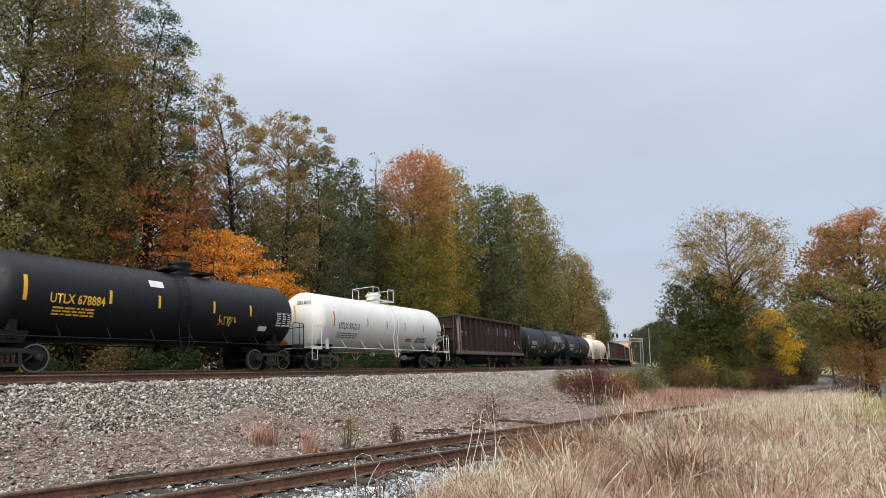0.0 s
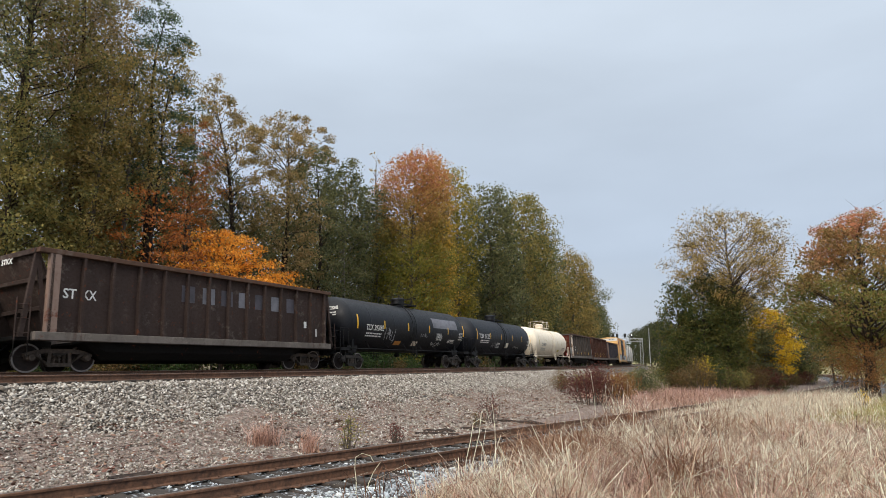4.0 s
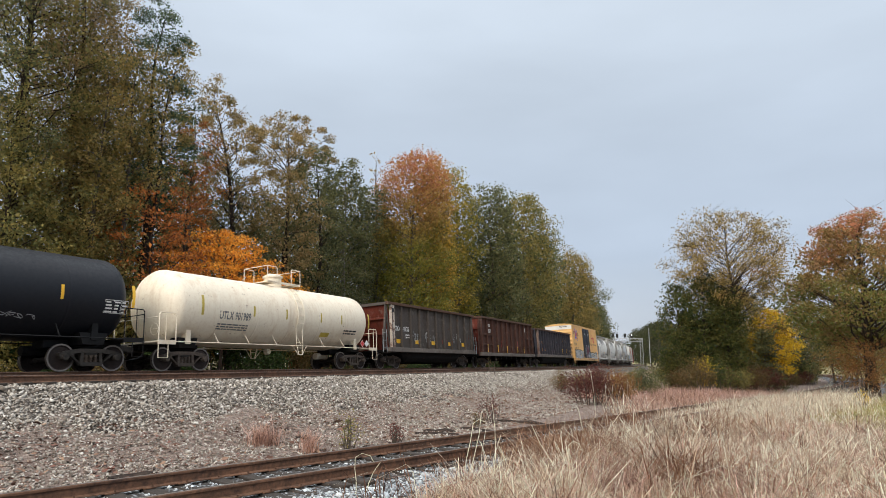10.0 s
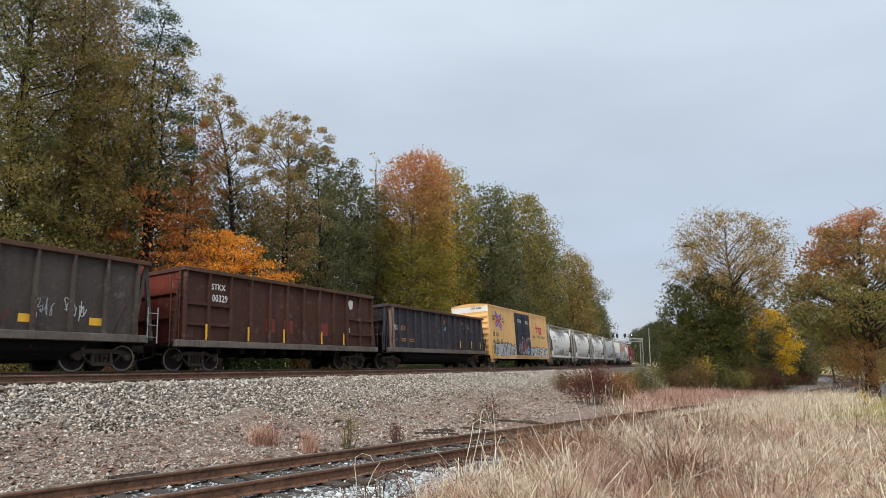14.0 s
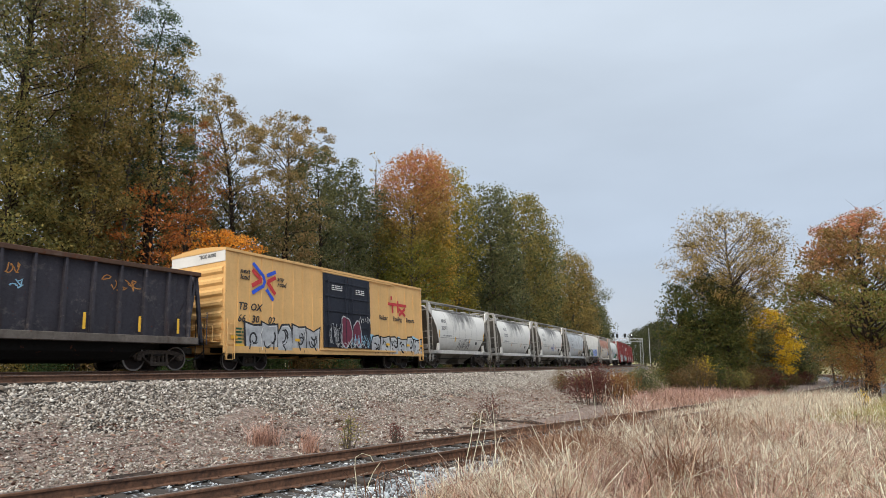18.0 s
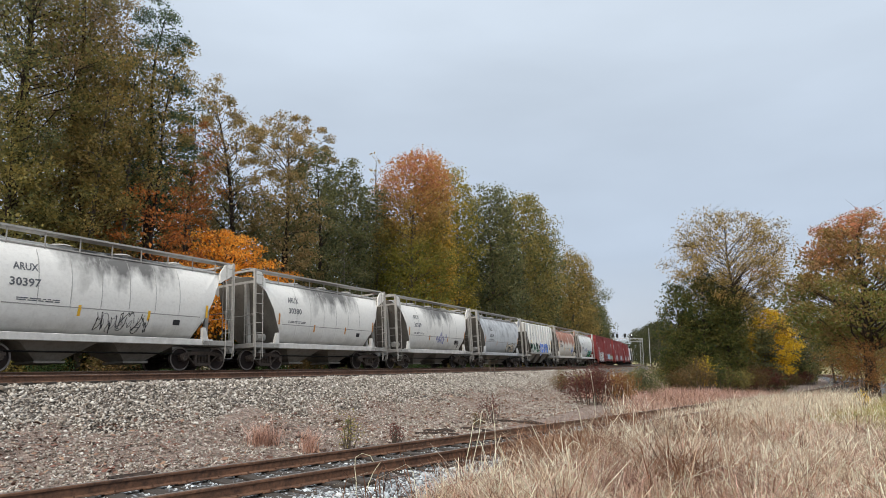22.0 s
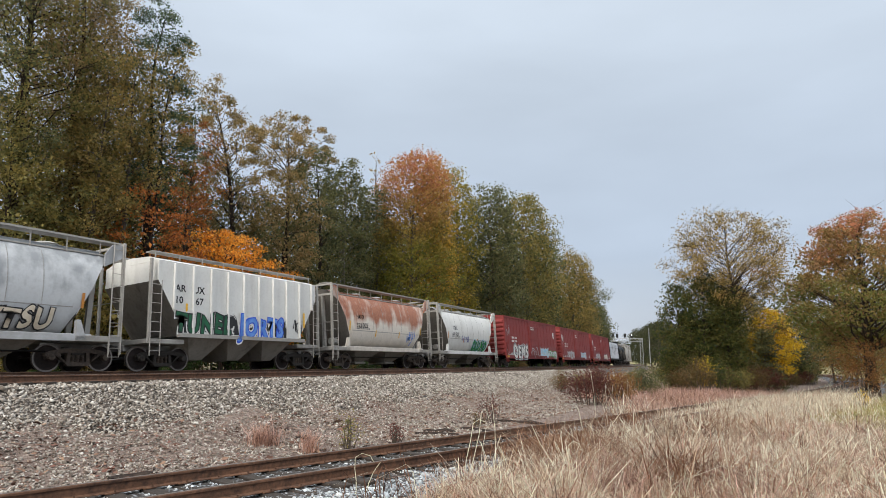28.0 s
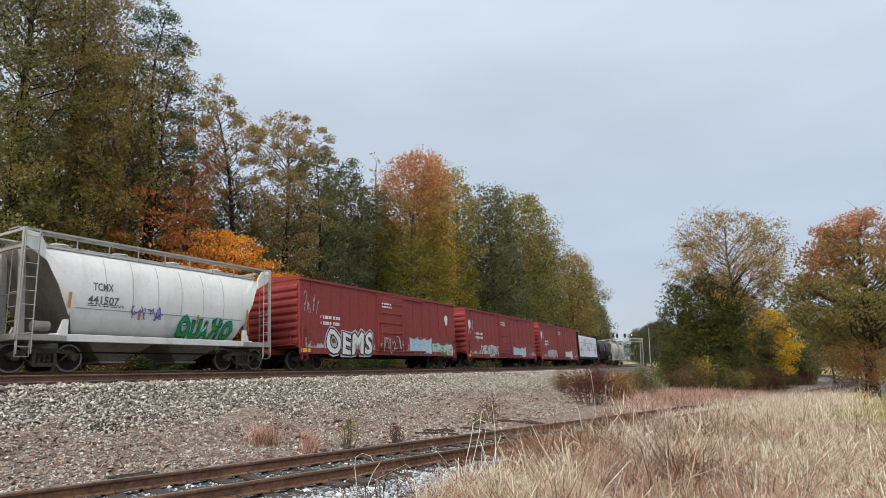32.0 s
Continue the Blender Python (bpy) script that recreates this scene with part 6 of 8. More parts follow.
def ribbed_hopper():
    """The straight-sided hopper with upright ribs and open bays."""
    c, L = car_root("ribbed pale grey covered hopper with green and blue graffiti", "covered hopper", 85.1, 95.6, "covered hoppers of the train")
    h = L / 2
    hb = h - 0.75
    M, F = MAT["hopper2"], MAT["hopframe"]
    w = 1.56
    g = Geo()
    side = [(-hb + 1.25, 1.32), (hb - 1.25, 1.32), (hb, 3.3), (hb, 4.05), (-hb, 4.05), (-hb, 3.3)]
    g.prism(side, -w, w)
    me = g.mesh("hopper_body")
    me.materials.append(M)
    me.materials.append(MAT["slope_shade_grime"])
    # sloped ends: same darker paint, recess shade and grime in its colour
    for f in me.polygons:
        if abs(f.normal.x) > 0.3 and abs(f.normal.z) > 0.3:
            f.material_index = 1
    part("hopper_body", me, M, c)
    r = Geo()
    r.loft([[(x, -w, 4.06), (x, -1.0, 4.26), (x, 0, 4.32), (x, 1.0, 4.26), (x, w, 4.06)] for x in (-hb, hb)])
    part("roof", r, M, c)
    for sy in (-1, 1):
        for x in np.linspace(-hb + 0.7, hb - 0.35, 10):
            x = float(x)
            z0 = 1.35 + max(0.0, (abs(x) - (hb - 1.25)) * 1.58)
            part("side_rib", Geo().box(x - 0.05, x + 0.05, *sorted((sy * (w + 0.002), sy * (w + 0.1))), z0, 4.0, 0.01), M, c)
        part("side_sill", Geo().box(-hb + 0.9, hb - 0.9, *sorted((sy * (w - 0.02), sy * (w + 0.09))), 1.2, 1.36, 0.01), F, c)
        part("roof_walk", Geo().box(-hb, hb, *sorted((sy * 0.75, sy * 1.2)), 4.44, 4.48, 0.005), F, c)
        for x in np.linspace(-hb + 0.1, hb - 0.1, 9):
            part("walk_bracket", Geo().tube([(float(x), sy * 1.2, 4.1), (float(x), sy * 1.2, 4.46)], 0.022, 5), F, c)
    for x in (-2.0, 0.0, 2.0):
        q = Geo()
        q.loft([[(x - 0.95, -1.4, 1.25), (x + 0.95, -1.4, 1.25), (x + 0.95, 1.4, 1.25), (x - 0.95, 1.4, 1.25)], [(x - 0.3, -0.7, 0.4), (x + 0.3, -0.7, 0.4), (x + 0.3, 0.7, 0.4), (x - 0.3, 0.7, 0.4)]])
        part("discharge_bay", q, MAT["bay"], c)
    for sg in (-1, 1):
        xo = sg * (h - 0.5)
        part("corner_post", Geo().box(*sorted((xo - 0.05, xo + 0.05)), -1.52, -1.42, 0.95, 4.1, 0.01), F, c)
        part("corner_post", Geo().box(*sorted((xo - 0.05, xo + 0.05)), 1.42, 1.52, 0.95, 4.1, 0.01), F, c)
        ladder("end_ladder", c, min(xo, xo - sg * 0.42), 0.42, -1.56, 0.5, 3.3, "hopframe", 8, 0.02)
        part("end_deck", Geo().box(*sorted((sg * (hb - 1.3), xo + sg * 0.1)), -1.5, 1.5, 0.95, 1.12, 0.015).box(*sorted((sg * (h - 2.4), sg * (h - 0.35))), -0.3, 0.3, 0.74, 0.96, 0.02), F, c)
        bogie(c, sg * (h - 1.45))
        coupler(c, sg * (h - 0.02), sg)
    at = flat(w)
    lettering("AR", 0.27, -hb + 0.75, 2.95, at, "inkk", c)
    lettering("UX", 0.27, -hb + 1.6, 2.95, at, "inkk", c)
    lettering("10", 0.27, -hb + 0.75, 2.5, at, "inkk", c)
    lettering("167", 0.27, -hb + 1.52, 2.5, at, "inkk", c)
    mural(-hb + 0.9, -hb + 6.9, 1.38, 2.2, flat(1.628), "inkk", "inkw", c, 118)
    bold_tag("TUNEL", -hb + 0.75, -hb + 3.5, 1.42, 2.2, flat(1.632), "ggreen", "inkk", c, "inkw")
    bold_tag("JORTS", -hb + 3.9, -hb + 6.6, 1.4, 2.25, flat(1.632), "gblue", "inkb", c, "inkw")
    scrawl(-hb + 7.35, 1.5, 0.6, 0.9, at, "inkk", c, 113, 4, 0.05)
    patch("reflective_tape", -hb + 1.2, -hb + 1.3, 1.5, 2.5, at, "inky", c, 0.075)
    patch("reflective_tape", hb - 1.0, hb - 0.9, 1.9, 2.6, at, "inky", c, 0.075)


def far_cars():
    c, L = car_root("dark flat wagon loaded with white wrapped lumber stacks", "flat wagon", 175.2, 191.0)
    h = L / 2
    part("deck", Geo().box(-h + 0.6, h - 0.6, -1.5, 1.5, 0.9, 1.15, 0.02), MAT["blackpart"], c)
    for sg in (-1, 1):
        part("bulkhead", Geo().box(*sorted((sg * (h - 0.8), sg * (h - 1.1))), -1.5, 1.5, 1.15, 4.3, 0.02), MAT["blackpart"], c)
        bogie(c, sg * (h - 2.2))
        coupler(c, sg * (h - 0.02), sg)
    part("centre_beam", Geo().box(-h + 1.1, h - 1.1, -0.12, 0.12, 3.6, 4.3, 0.02), MAT["blackpart"], c)
    for k in range(6):
        for j in range(3):
            x = -h + 1.3 + k * (2 * h - 2.6) / 6
            part("wrapped_block", Geo().box(x, x + (2 * h - 2.6) / 6 - 0.06, -1.42, 1.42, 1.17 + j * 0.92, 2.05 + j * 0.92, 0.03), MAT["wrap"], c, "block of lumber in white wrap")
    for k in range(5):
        scrawl(-h + 1.6 + k * 2.5, 1.5 + 0.9 * (k % 2), 2.2, 1.3, flat(1.425), "inkk", c, 130 + k, 7, 0.05)
    tank("black tank wagon far back in the train", 191.0, 205.0, "black", "inkw", "", "inky")


build_tanks()
build_gondolas()
build_boxcars()
build_hoppers()
ribbed_hopper()
far_cars()


def motions():
    """The train rolls by; each wheelset turns as far as it rolls."""
    times = [float(t) for t in range(33)]
    for c, s in CARS:
        walk(c, [(t, car_pose(s - run(t))) for t in times])
    steps = [k * 32.0 / 400 for k in range(401)]
    for w, dx in SPIN:
        walk(w, [(t, Matrix.Translation((dx, 0, WHEEL_R)) @ Matrix.Rotation(-(run(t) - run(0)) / WHEEL_R, 4, "Y")) for t in steps])


# ======== trees ========
LEAF = dict(
    dark=leaf("dark_green_leaves", ["21251a", "303422", "40422a", "4e4c30", "3e3a24"], 0.6, gain=2.85),
    olive=leaf("olive_leaves", ["2c2e1a", "3f4024", "514c2a", "64582e", "464024"], 0.6, gain=3.0),
    brown=leaf("bronze_green_leaves", ["2c2e1a", "444024", "564c2a", "66542e", "3a3e22"], 0.6, gain=3.2),
    bronze=leaf("bronze_oak_leaves", ["33301e", "4a4228", "5e5032", "6c583a", "40402a"], 0.6, gain=3.05),
    orange=leaf("orange_leaves", ["9a5a1c", "b87424", "ce8a30", "dc9a3e", "a86626", "6c4a1e"], 0.9, gain=1.45),
    rusty=leaf("rust_orange_leaves", ["54402a", "824e28", "a2602c", "664c2c", "b47238"], 0.9, gain=1.5),
    redtop=leaf("turning_leaves", ["424a22", "525424", "646028", "766a2c", "4e5226"], 0.5, ["86563e", "946042", "a06c48", "82603c", "8a6a3a"], (12, 20.5), 1.8),
    gilt=leaf("orange_gold_leaves", ["5e5622", "7c6828", "98782e", "a88438", "6c602a"], 0.5, ["8a6440", "98704a", "80683e"], (17, 23), 2.0),
    goldgreen=leaf("gold_green_leaves", ["464a22", "625e28", "806f2e", "565626", "948040"], 0.6, gain=1.9),
    gold=leaf("golden_leaves", ["b88a18", "d6a424", "e6b838", "b08420", "8f7428"], 0.9, gain=1.5),
    vine=leaf("vine_green_leaves", ["1e2816", "2c361a", "404622", "565026", "343420"], 0.9, gain=1.75),
    maple=leaf("maple_leaves", ["363e20", "4c5226", "62582e", "444c26", "6a5034", "564c2c"], 0.7, ["84543c", "925e44", "7a543e", "6a5a38"], (6.0, 11.5), 2.1),
    pale=leaf("pale_sparse_leaves", ["5a5228", "7a6a36", "9a8044", "a8905a", "6e5a34"], gain=1.3),
    scrub=leaf("scrub_leaves", ["3a3420", "5a4c2e", "735a3a", "4c4a28", "7d6440"], gain=1.3),
    maroon=leaf("maroon_shrub_leaves", ["3a2422", "54302c", "6c4038", "4a3428", "7c5044"], gain=1.3),
    understory=leaf("understory_leaves", ["22331c", "34482a", "47592f", "2c3d22"], gain=1.1),
    russet=leaf("russet_leaves", ["5a4026", "7a5432", "946a40", "6a5a30", "a8784c"], gain=1.2),
    far=leaf("far_dark_leaves", ["23281a", "333824", "424429", "4e4c30"], gain=1.35),
    pine=leaf("pine_needles", ["18241a", "243224", "34442e", "465238", "4c5038"], 0.8, gain=2.0),
)


def leaf_corners(centres, per, spread, size, rg, droop=0.0, aspect=0.62):
    """Corners of small bent leaves round the given centres."""
    C = np.repeat(np.array(centres), per, axis=0)
    n = len(C)
    sp = np.asarray(spread)
    d = rg.normal(size=(n, 3))
    d /= np.linalg.norm(d, axis=1)[:, None]
    P = C + d * sp * (2.0 * rg.random((n, 1)) ** 0.55)
    up = rg.normal(size=(n, 3)) + np.array([0, 0, 0.3])
    u = np.cross(up, rg.normal(size=(n, 3)))
    u[:, 2] -= droop
    u /= np.linalg.norm(u, axis=1)[:, None] + 1e-9
    w = np.cross(up, u)
    w /= np.linalg.norm(w, axis=1)[:, None] + 1e-9
    s = size * rg.uniform(0.55, 1.25, (n, 1))
    a, b = u * s * 0.5, w * s * 0.5 * aspect
    nn = np.cross(u, w) * s * 0.12
    return np.stack([P - a, P + b + nn, P + a, P - b + nn], 1).reshape(-1, 3)


def leaves_mesh(name, centres, per, spread, size, rg, mat, droop=0.0):
    me = quads(name, leaf_corners(centres, per, spread, size, rg, droop))
    me.materials.append(mat)
    return me


def tree(name, label, x, y, height, width, leafmat, base=0.25, n_leaf=9000, size=0.2, limbs=26, shape="oval", bark="bark", seed=1, lean=(0, 0), z=None, trunk_r=None, gap=0.0, spread=0.55, group="", sub=5, category="tree", fill=1.0):
    """A tapered, slightly crooked trunk, limbs that fork, and leaves round the twigs. width: the crown's; base: where the crown begins, as a part of the height."""
    r = random.Random(seed)
    rg = np.random.default_rng(seed)
    z = terrain(x, y) - 0.05 if z is None else z
    t = thing(name, label, category, pose(x, y, z, 0, 0, 0), group)
    g = Geo()
    tr = trunk_r or height * 0.016
    K = 9
    reach = min(0.93, base + 0.4 * (1 - base)) if shape == "fan" else 0.93
    pts = []
    wx, wy = 0.0, 0.0
    for i in range(K):
        h = i / (K - 1)
        wx += r.uniform(-1, 1) * height * (0.022 if shape == "fan" else 0.012)
        wy += r.uniform(-1, 1) * height * 0.012
        pts.append(Vector((wx * h + lean[0] * h, wy * h + lean[1] * h, h * height * reach)))
    g.tube(pts, [tr * (1.25 if i == 0 else 1) * (1 - 0.88 * i / (K - 1)) for i in range(K)], 7)
    cl = []

    def at(h):
        q = min(h / reach, 1) * (K - 1)
        i = min(int(q), K - 2)
        return pts[i].lerp(pts[i + 1], q - i)

    for k in range(limbs):
        f = (k + r.random()) / limbs
        h = base + (1 - base) * f * 0.97
        if shape == "oval":
            rad = width / 2 * math.sin(math.pi * min(1, 0.12 + 0.83 * f)) ** 0.6
            up = 0.25 + 0.9 * f
        elif shape == "cone":
            rad = width / 2 * (1.04 - f) ** 0.8
            up = 0.12 + 0.25 * f
        elif shape == "fan":
            rad, up = 1.0, 0.0
        else:
            rad = width / 2 * (0.85 if f < 0.75 else 0.85 - (f - 0.75) * 2)
            up = 0.5 + 0.8 * f
        rad *= r.uniform(0.7, 1.15)
        if r.random() < gap:
            continue
        a = k * 2.39996 + r.uniform(-0.5, 0.5)
        if shape == "fan":
            # limbs fork low and reach out to the surface of an egg-shaped crown
            zf = -0.8 + 1.78 * (k + 0.5) / limbs
            q = r.uniform(0.5, 1.06) if k % 3 == 0 else r.uniform(0.82, 1.06)
            rad = width / 2 * math.sqrt(max(0.02, 1 - zf * zf)) * q
            hz = height * ((1 + base) / 2 + (1 - base) / 2 * zf * q)
            p0 = at(max(base * 0.85, base + 0.42 * (hz / height - base) - 0.12))
            h = hz / height
            up = 0.0
        else:
            p0 = at(max(base * 0.9, h - 0.10 * up))
        end = Vector((p0.x + rad * math.cos(a), p0.y + rad * math.sin(a), h * height + rad * up * 0.35 * (0 if shape == "cone" else 1)))
        end.z = min(end.z, height * 1.02)
        cr = 0.1 * (end - p0).length if shape == "fan" else 0.3
        mid = p0.lerp(end, 0.5) + Vector((r.uniform(-cr, cr), r.uniform(-cr, cr), -rad * 0.05 + r.uniform(-0.7 * cr, 1.3 * cr)))
        lr = tr * (0.2 if shape == "fan" else 0.42) * (1 - 0.7 * f)
        g.tube([p0, mid, end], [lr, lr * 0.6, 0.015], 4, False)
        cl += [end, p0.lerp(end, 0.85)]
        for j in range(sub):
            q = r.uniform(0.35, 1.0)
            b0 = mid.lerp(end, q) if q > 0.5 else p0.lerp(mid, q * 1.6)
            ln = rad * r.uniform(0.22, 0.5) + 0.4
            d = Vector((math.cos(a + r.uniform(-1.5, 1.5)), math.sin(a + r.uniform(-1.5, 1.5)), r.uniform(-0.25, 0.8) * (0.3 if shape == "cone" else 1))).normalized()
            b1 = b0 + d * ln
            b1.z = min(b1.z, height * 1.03)
            g.tube([b0, b0.lerp(b1, 0.5) + Vector((0, 0, r.uniform(-0.1, 0.15))), b1], [lr * (0.25 if shape == "fan" else 0.4), lr * 0.2, 0.006], 3, False)
            cl += [b1, b0.lerp(b1, 0.55)]
    cl += [Vector((pts[-1].x, pts[-1].y, height * 0.93)) + Vector((r.uniform(-0.4, 0.4), r.uniform(-0.4, 0.4), r.uniform(-0.3, height * 0.05))) for _ in range(5)]
    part("trunk", g, MAT[bark], t, "", True)
    sq = 0.35 if shape == "cone" else 0.75
    ends, ins = np.array([tuple(c) for c in cl]), []
    outer = leaf_corners(ends, max(1, int(n_leaf * 0.8) // len(cl)), (spread, spread, spread * sq), size, rg)
    if fill > 0:
        # inner leaves lie further in along the limbs, larger and overlapping
        axis_pts = np.array([tuple(at(min(reach, max(base, c.z / height)))) for c in cl])
        k = rg.uniform(0.35, 0.9, (len(cl), 1))
        mid = axis_pts * (1 - k) + ends * k
        mid[:, 2] = ends[:, 2] * 0.97
        inner = leaf_corners(mid, max(1, int(n_leaf * 0.2 * fill) // len(cl)), (spread * 1.3, spread * 1.3, spread * sq * 1.3), size * 1.7, rg)
        outer = np.concatenate([outer, inner])
    me = quads("crown", outer)
    me.materials.append(LEAF[leafmat])
    part("crown", me, None, t)
    return t


def puff_tree(name, label, x, y, height, prof, leafmat, puffs=70, puff=0.8, leaves=26000, size=0.13, squash=0.7, bark="bark_dark", seed=1, lean=(0, 0), trunk_r=None, group="", inside=0.35, twigs=3, rise=0.5, fill=0.13, z=None, category="tree"):
    """A crown of many leaf clumps on crooked limbs, inside an uneven outline. prof: (part of the height, crown radius) from the lowest limb to the top; rise: how steeply the limbs climb."""
    r, rg = random.Random(seed), np.random.default_rng(seed)
    z = terrain(x, y) - 0.05 if z is None else z
    t = thing(name, label, category, pose(x, y, z), group)
    g = Geo()
    tr = trunk_r or height * 0.013
    K, wx, wy, pts = 10, 0.0, 0.0, []
    for i in range(K):
        h = i / (K - 1)
        wx += r.uniform(-1, 1) * height * 0.014
        wy += r.uniform(-1, 1) * height * 0.01
        pts.append(Vector((wx * h + lean[0] * h * h, wy * h + lean[1] * h * h, h * height * 0.95)))
    g.tube(pts, [tr * (1.3 if i == 0 else 1) * (1 - 0.9 * i / (K - 1)) for i in range(K)], 7)

    def stem(h):
        q = max(0.0, min(h / (height * 0.95), 1.0)) * (K - 1)
        i = min(int(q), K - 2)
        return pts[i].lerp(pts[i + 1], q - i)

    fs = np.linspace(prof[0][0], prof[-1][0], 60)
    rs = np.interp(fs, [p[0] for p in prof], [p[1] for p in prof])
    cum = np.cumsum(rs + 0.15)
    cum /= cum[-1]
    cs, sz = [], []
    for k in range(puffs):
        f = float(np.interp((k + r.random()) / puffs, cum, fs))
        a = k * 2.39996 + r.uniform(-0.6, 0.6)
        R = float(np.interp(f, fs, rs)) * (1 + 0.28 * noise.noise((math.cos(a) * 1.4 + seed, math.sin(a) * 1.4, f * 5)))
        rad = R * math.sqrt(r.uniform(inside * inside, 1.0))
        p = stem(f * height)
        c = Vector((p.x + rad * math.cos(a), p.y + rad * math.sin(a), f * height + r.uniform(-0.3, 0.3)))
        b = stem(max(prof[0][0] * height * 0.8, c.z - rad * rise - 0.4))
        ln = (c - b).length
        m1 = b.lerp(c, 0.4) + Vector((r.uniform(-0.1, 0.1), r.uniform(-0.1, 0.1), r.uniform(-0.03, 0.12))) * ln
        m2 = b.lerp(c, 0.75) + Vector((r.uniform(-0.08, 0.08), r.uniform(-0.08, 0.08), r.uniform(-0.05, 0.1))) * ln
        lr = min(tr * 0.35, 0.008 + (0.0085 if fill else 0.0045) * ln)
        g.tube([b, m1, m2, c], [lr, lr * 0.7, lr * 0.45, 0.008], 4, False)
        s0 = puff * r.uniform(0.6, 1.35) * (1.3 if fill > 0.12 else 1.12)
        cs.append(tuple(c))
        sz.append(s0)
        for _ in range(twigs):
            d = Vector((r.uniform(-1, 1), r.uniform(-1, 1), r.uniform(-0.5, 0.9))) * s0
            g.tube([m2.lerp(c, r.random()), c + d * 0.5 + Vector((0, 0, 0.08)), c + d], [lr * 0.3, 0.008, 0.004], 3, False)
    part("trunk", g, MAT[bark], t, "", True)
    per = max(1, leaves // puffs)
    sp = np.repeat(np.array(sz)[:, None] * 0.5 * np.array([[1, 1, squash]]), per, axis=0)
    co = leaf_corners(np.array(cs), per, sp, size * 1.12, rg)
    n = int(leaves * fill)
    if n:
        # leaves deeper in the crown, larger and overlapping
        f = np.interp(rg.random(n), cum, fs)
        a, q = rg.uniform(0, 2 * np.pi, n), np.sqrt(rg.random(n)) * np.interp(f, fs, rs) * 0.86
        ax = np.array([tuple(stem(h * height)) for h in fs])
        mid = np.stack([np.interp(f, fs, ax[:, 0]) + q * np.cos(a), np.interp(f, fs, ax[:, 1]) + q * np.sin(a), f * height - 0.2], 1)
        co = np.concatenate([co, leaf_corners(mid, 1, (0.25, 0.25, 0.25), size * 2.0, rg)])
    me = quads("crown", co)
    me.materials.append(LEAF[leafmat])
    part("crown", me, None, t)
    return t


def shrub(name, label, x, y, height, width, leafmat, n_leaf=2500, size=0.12, seed=1, stems=14, z=None, group="", category="shrub"):
    """Many thin stems from the ground, with leaves along them."""
    r = random.Random(seed)
    rg = np.random.default_rng(seed)
    t = thing(name, label, category, pose(x, y, terrain(x, y) - 0.03 if z is None else z), group)
    g, cl = Geo(), []
    for k in range(stems):
        a, q = r.uniform(0, 6.283), r.random() ** 0.6
        b = Vector((math.cos(a) * q * width * 0.25, math.sin(a) * q * width * 0.25, 0))
        e = Vector((math.cos(a) * q * width * 0.5, math.sin(a) * q * width * 0.5, height * (1 - 0.45 * q * q) * r.uniform(0.75, 1.05)))
        m = b.lerp(e, 0.5) + Vector((r.uniform(-0.1, 0.1), r.uniform(-0.1, 0.1), height * 0.08))
        g.tube([b, m, e], [0.018, 0.012, 0.004], 4, False)
        for j in range(5):
            w = 0.25 + 0.75 * (j + r.random()) / 5
            c = b.lerp(m, w * 2) if w < 0.5 else m.lerp(e, w * 2 - 1)
            d = Vector((r.uniform(-1, 1), r.uniform(-1, 1), r.uniform(0, 0.8))) * width * 0.13
            g.tube([c, c + d], [0.007, 0.003], 3, False)
            cl += [c + d, c]
    part("stem", g, MAT["bark"], t)
    sp = width * 0.085 + 0.03
    part("foliage", leaves_mesh("foliage", [tuple(c) for c in cl], max(1, n_leaf // len(cl)), (sp, sp, sp), size, rg, LEAF[leafmat]), None, t)
    return t


def behind(s, o):
    """x, y of a place beside the main line, and the side of the woods for negative o."""
    return on_line(s, o)[:2]


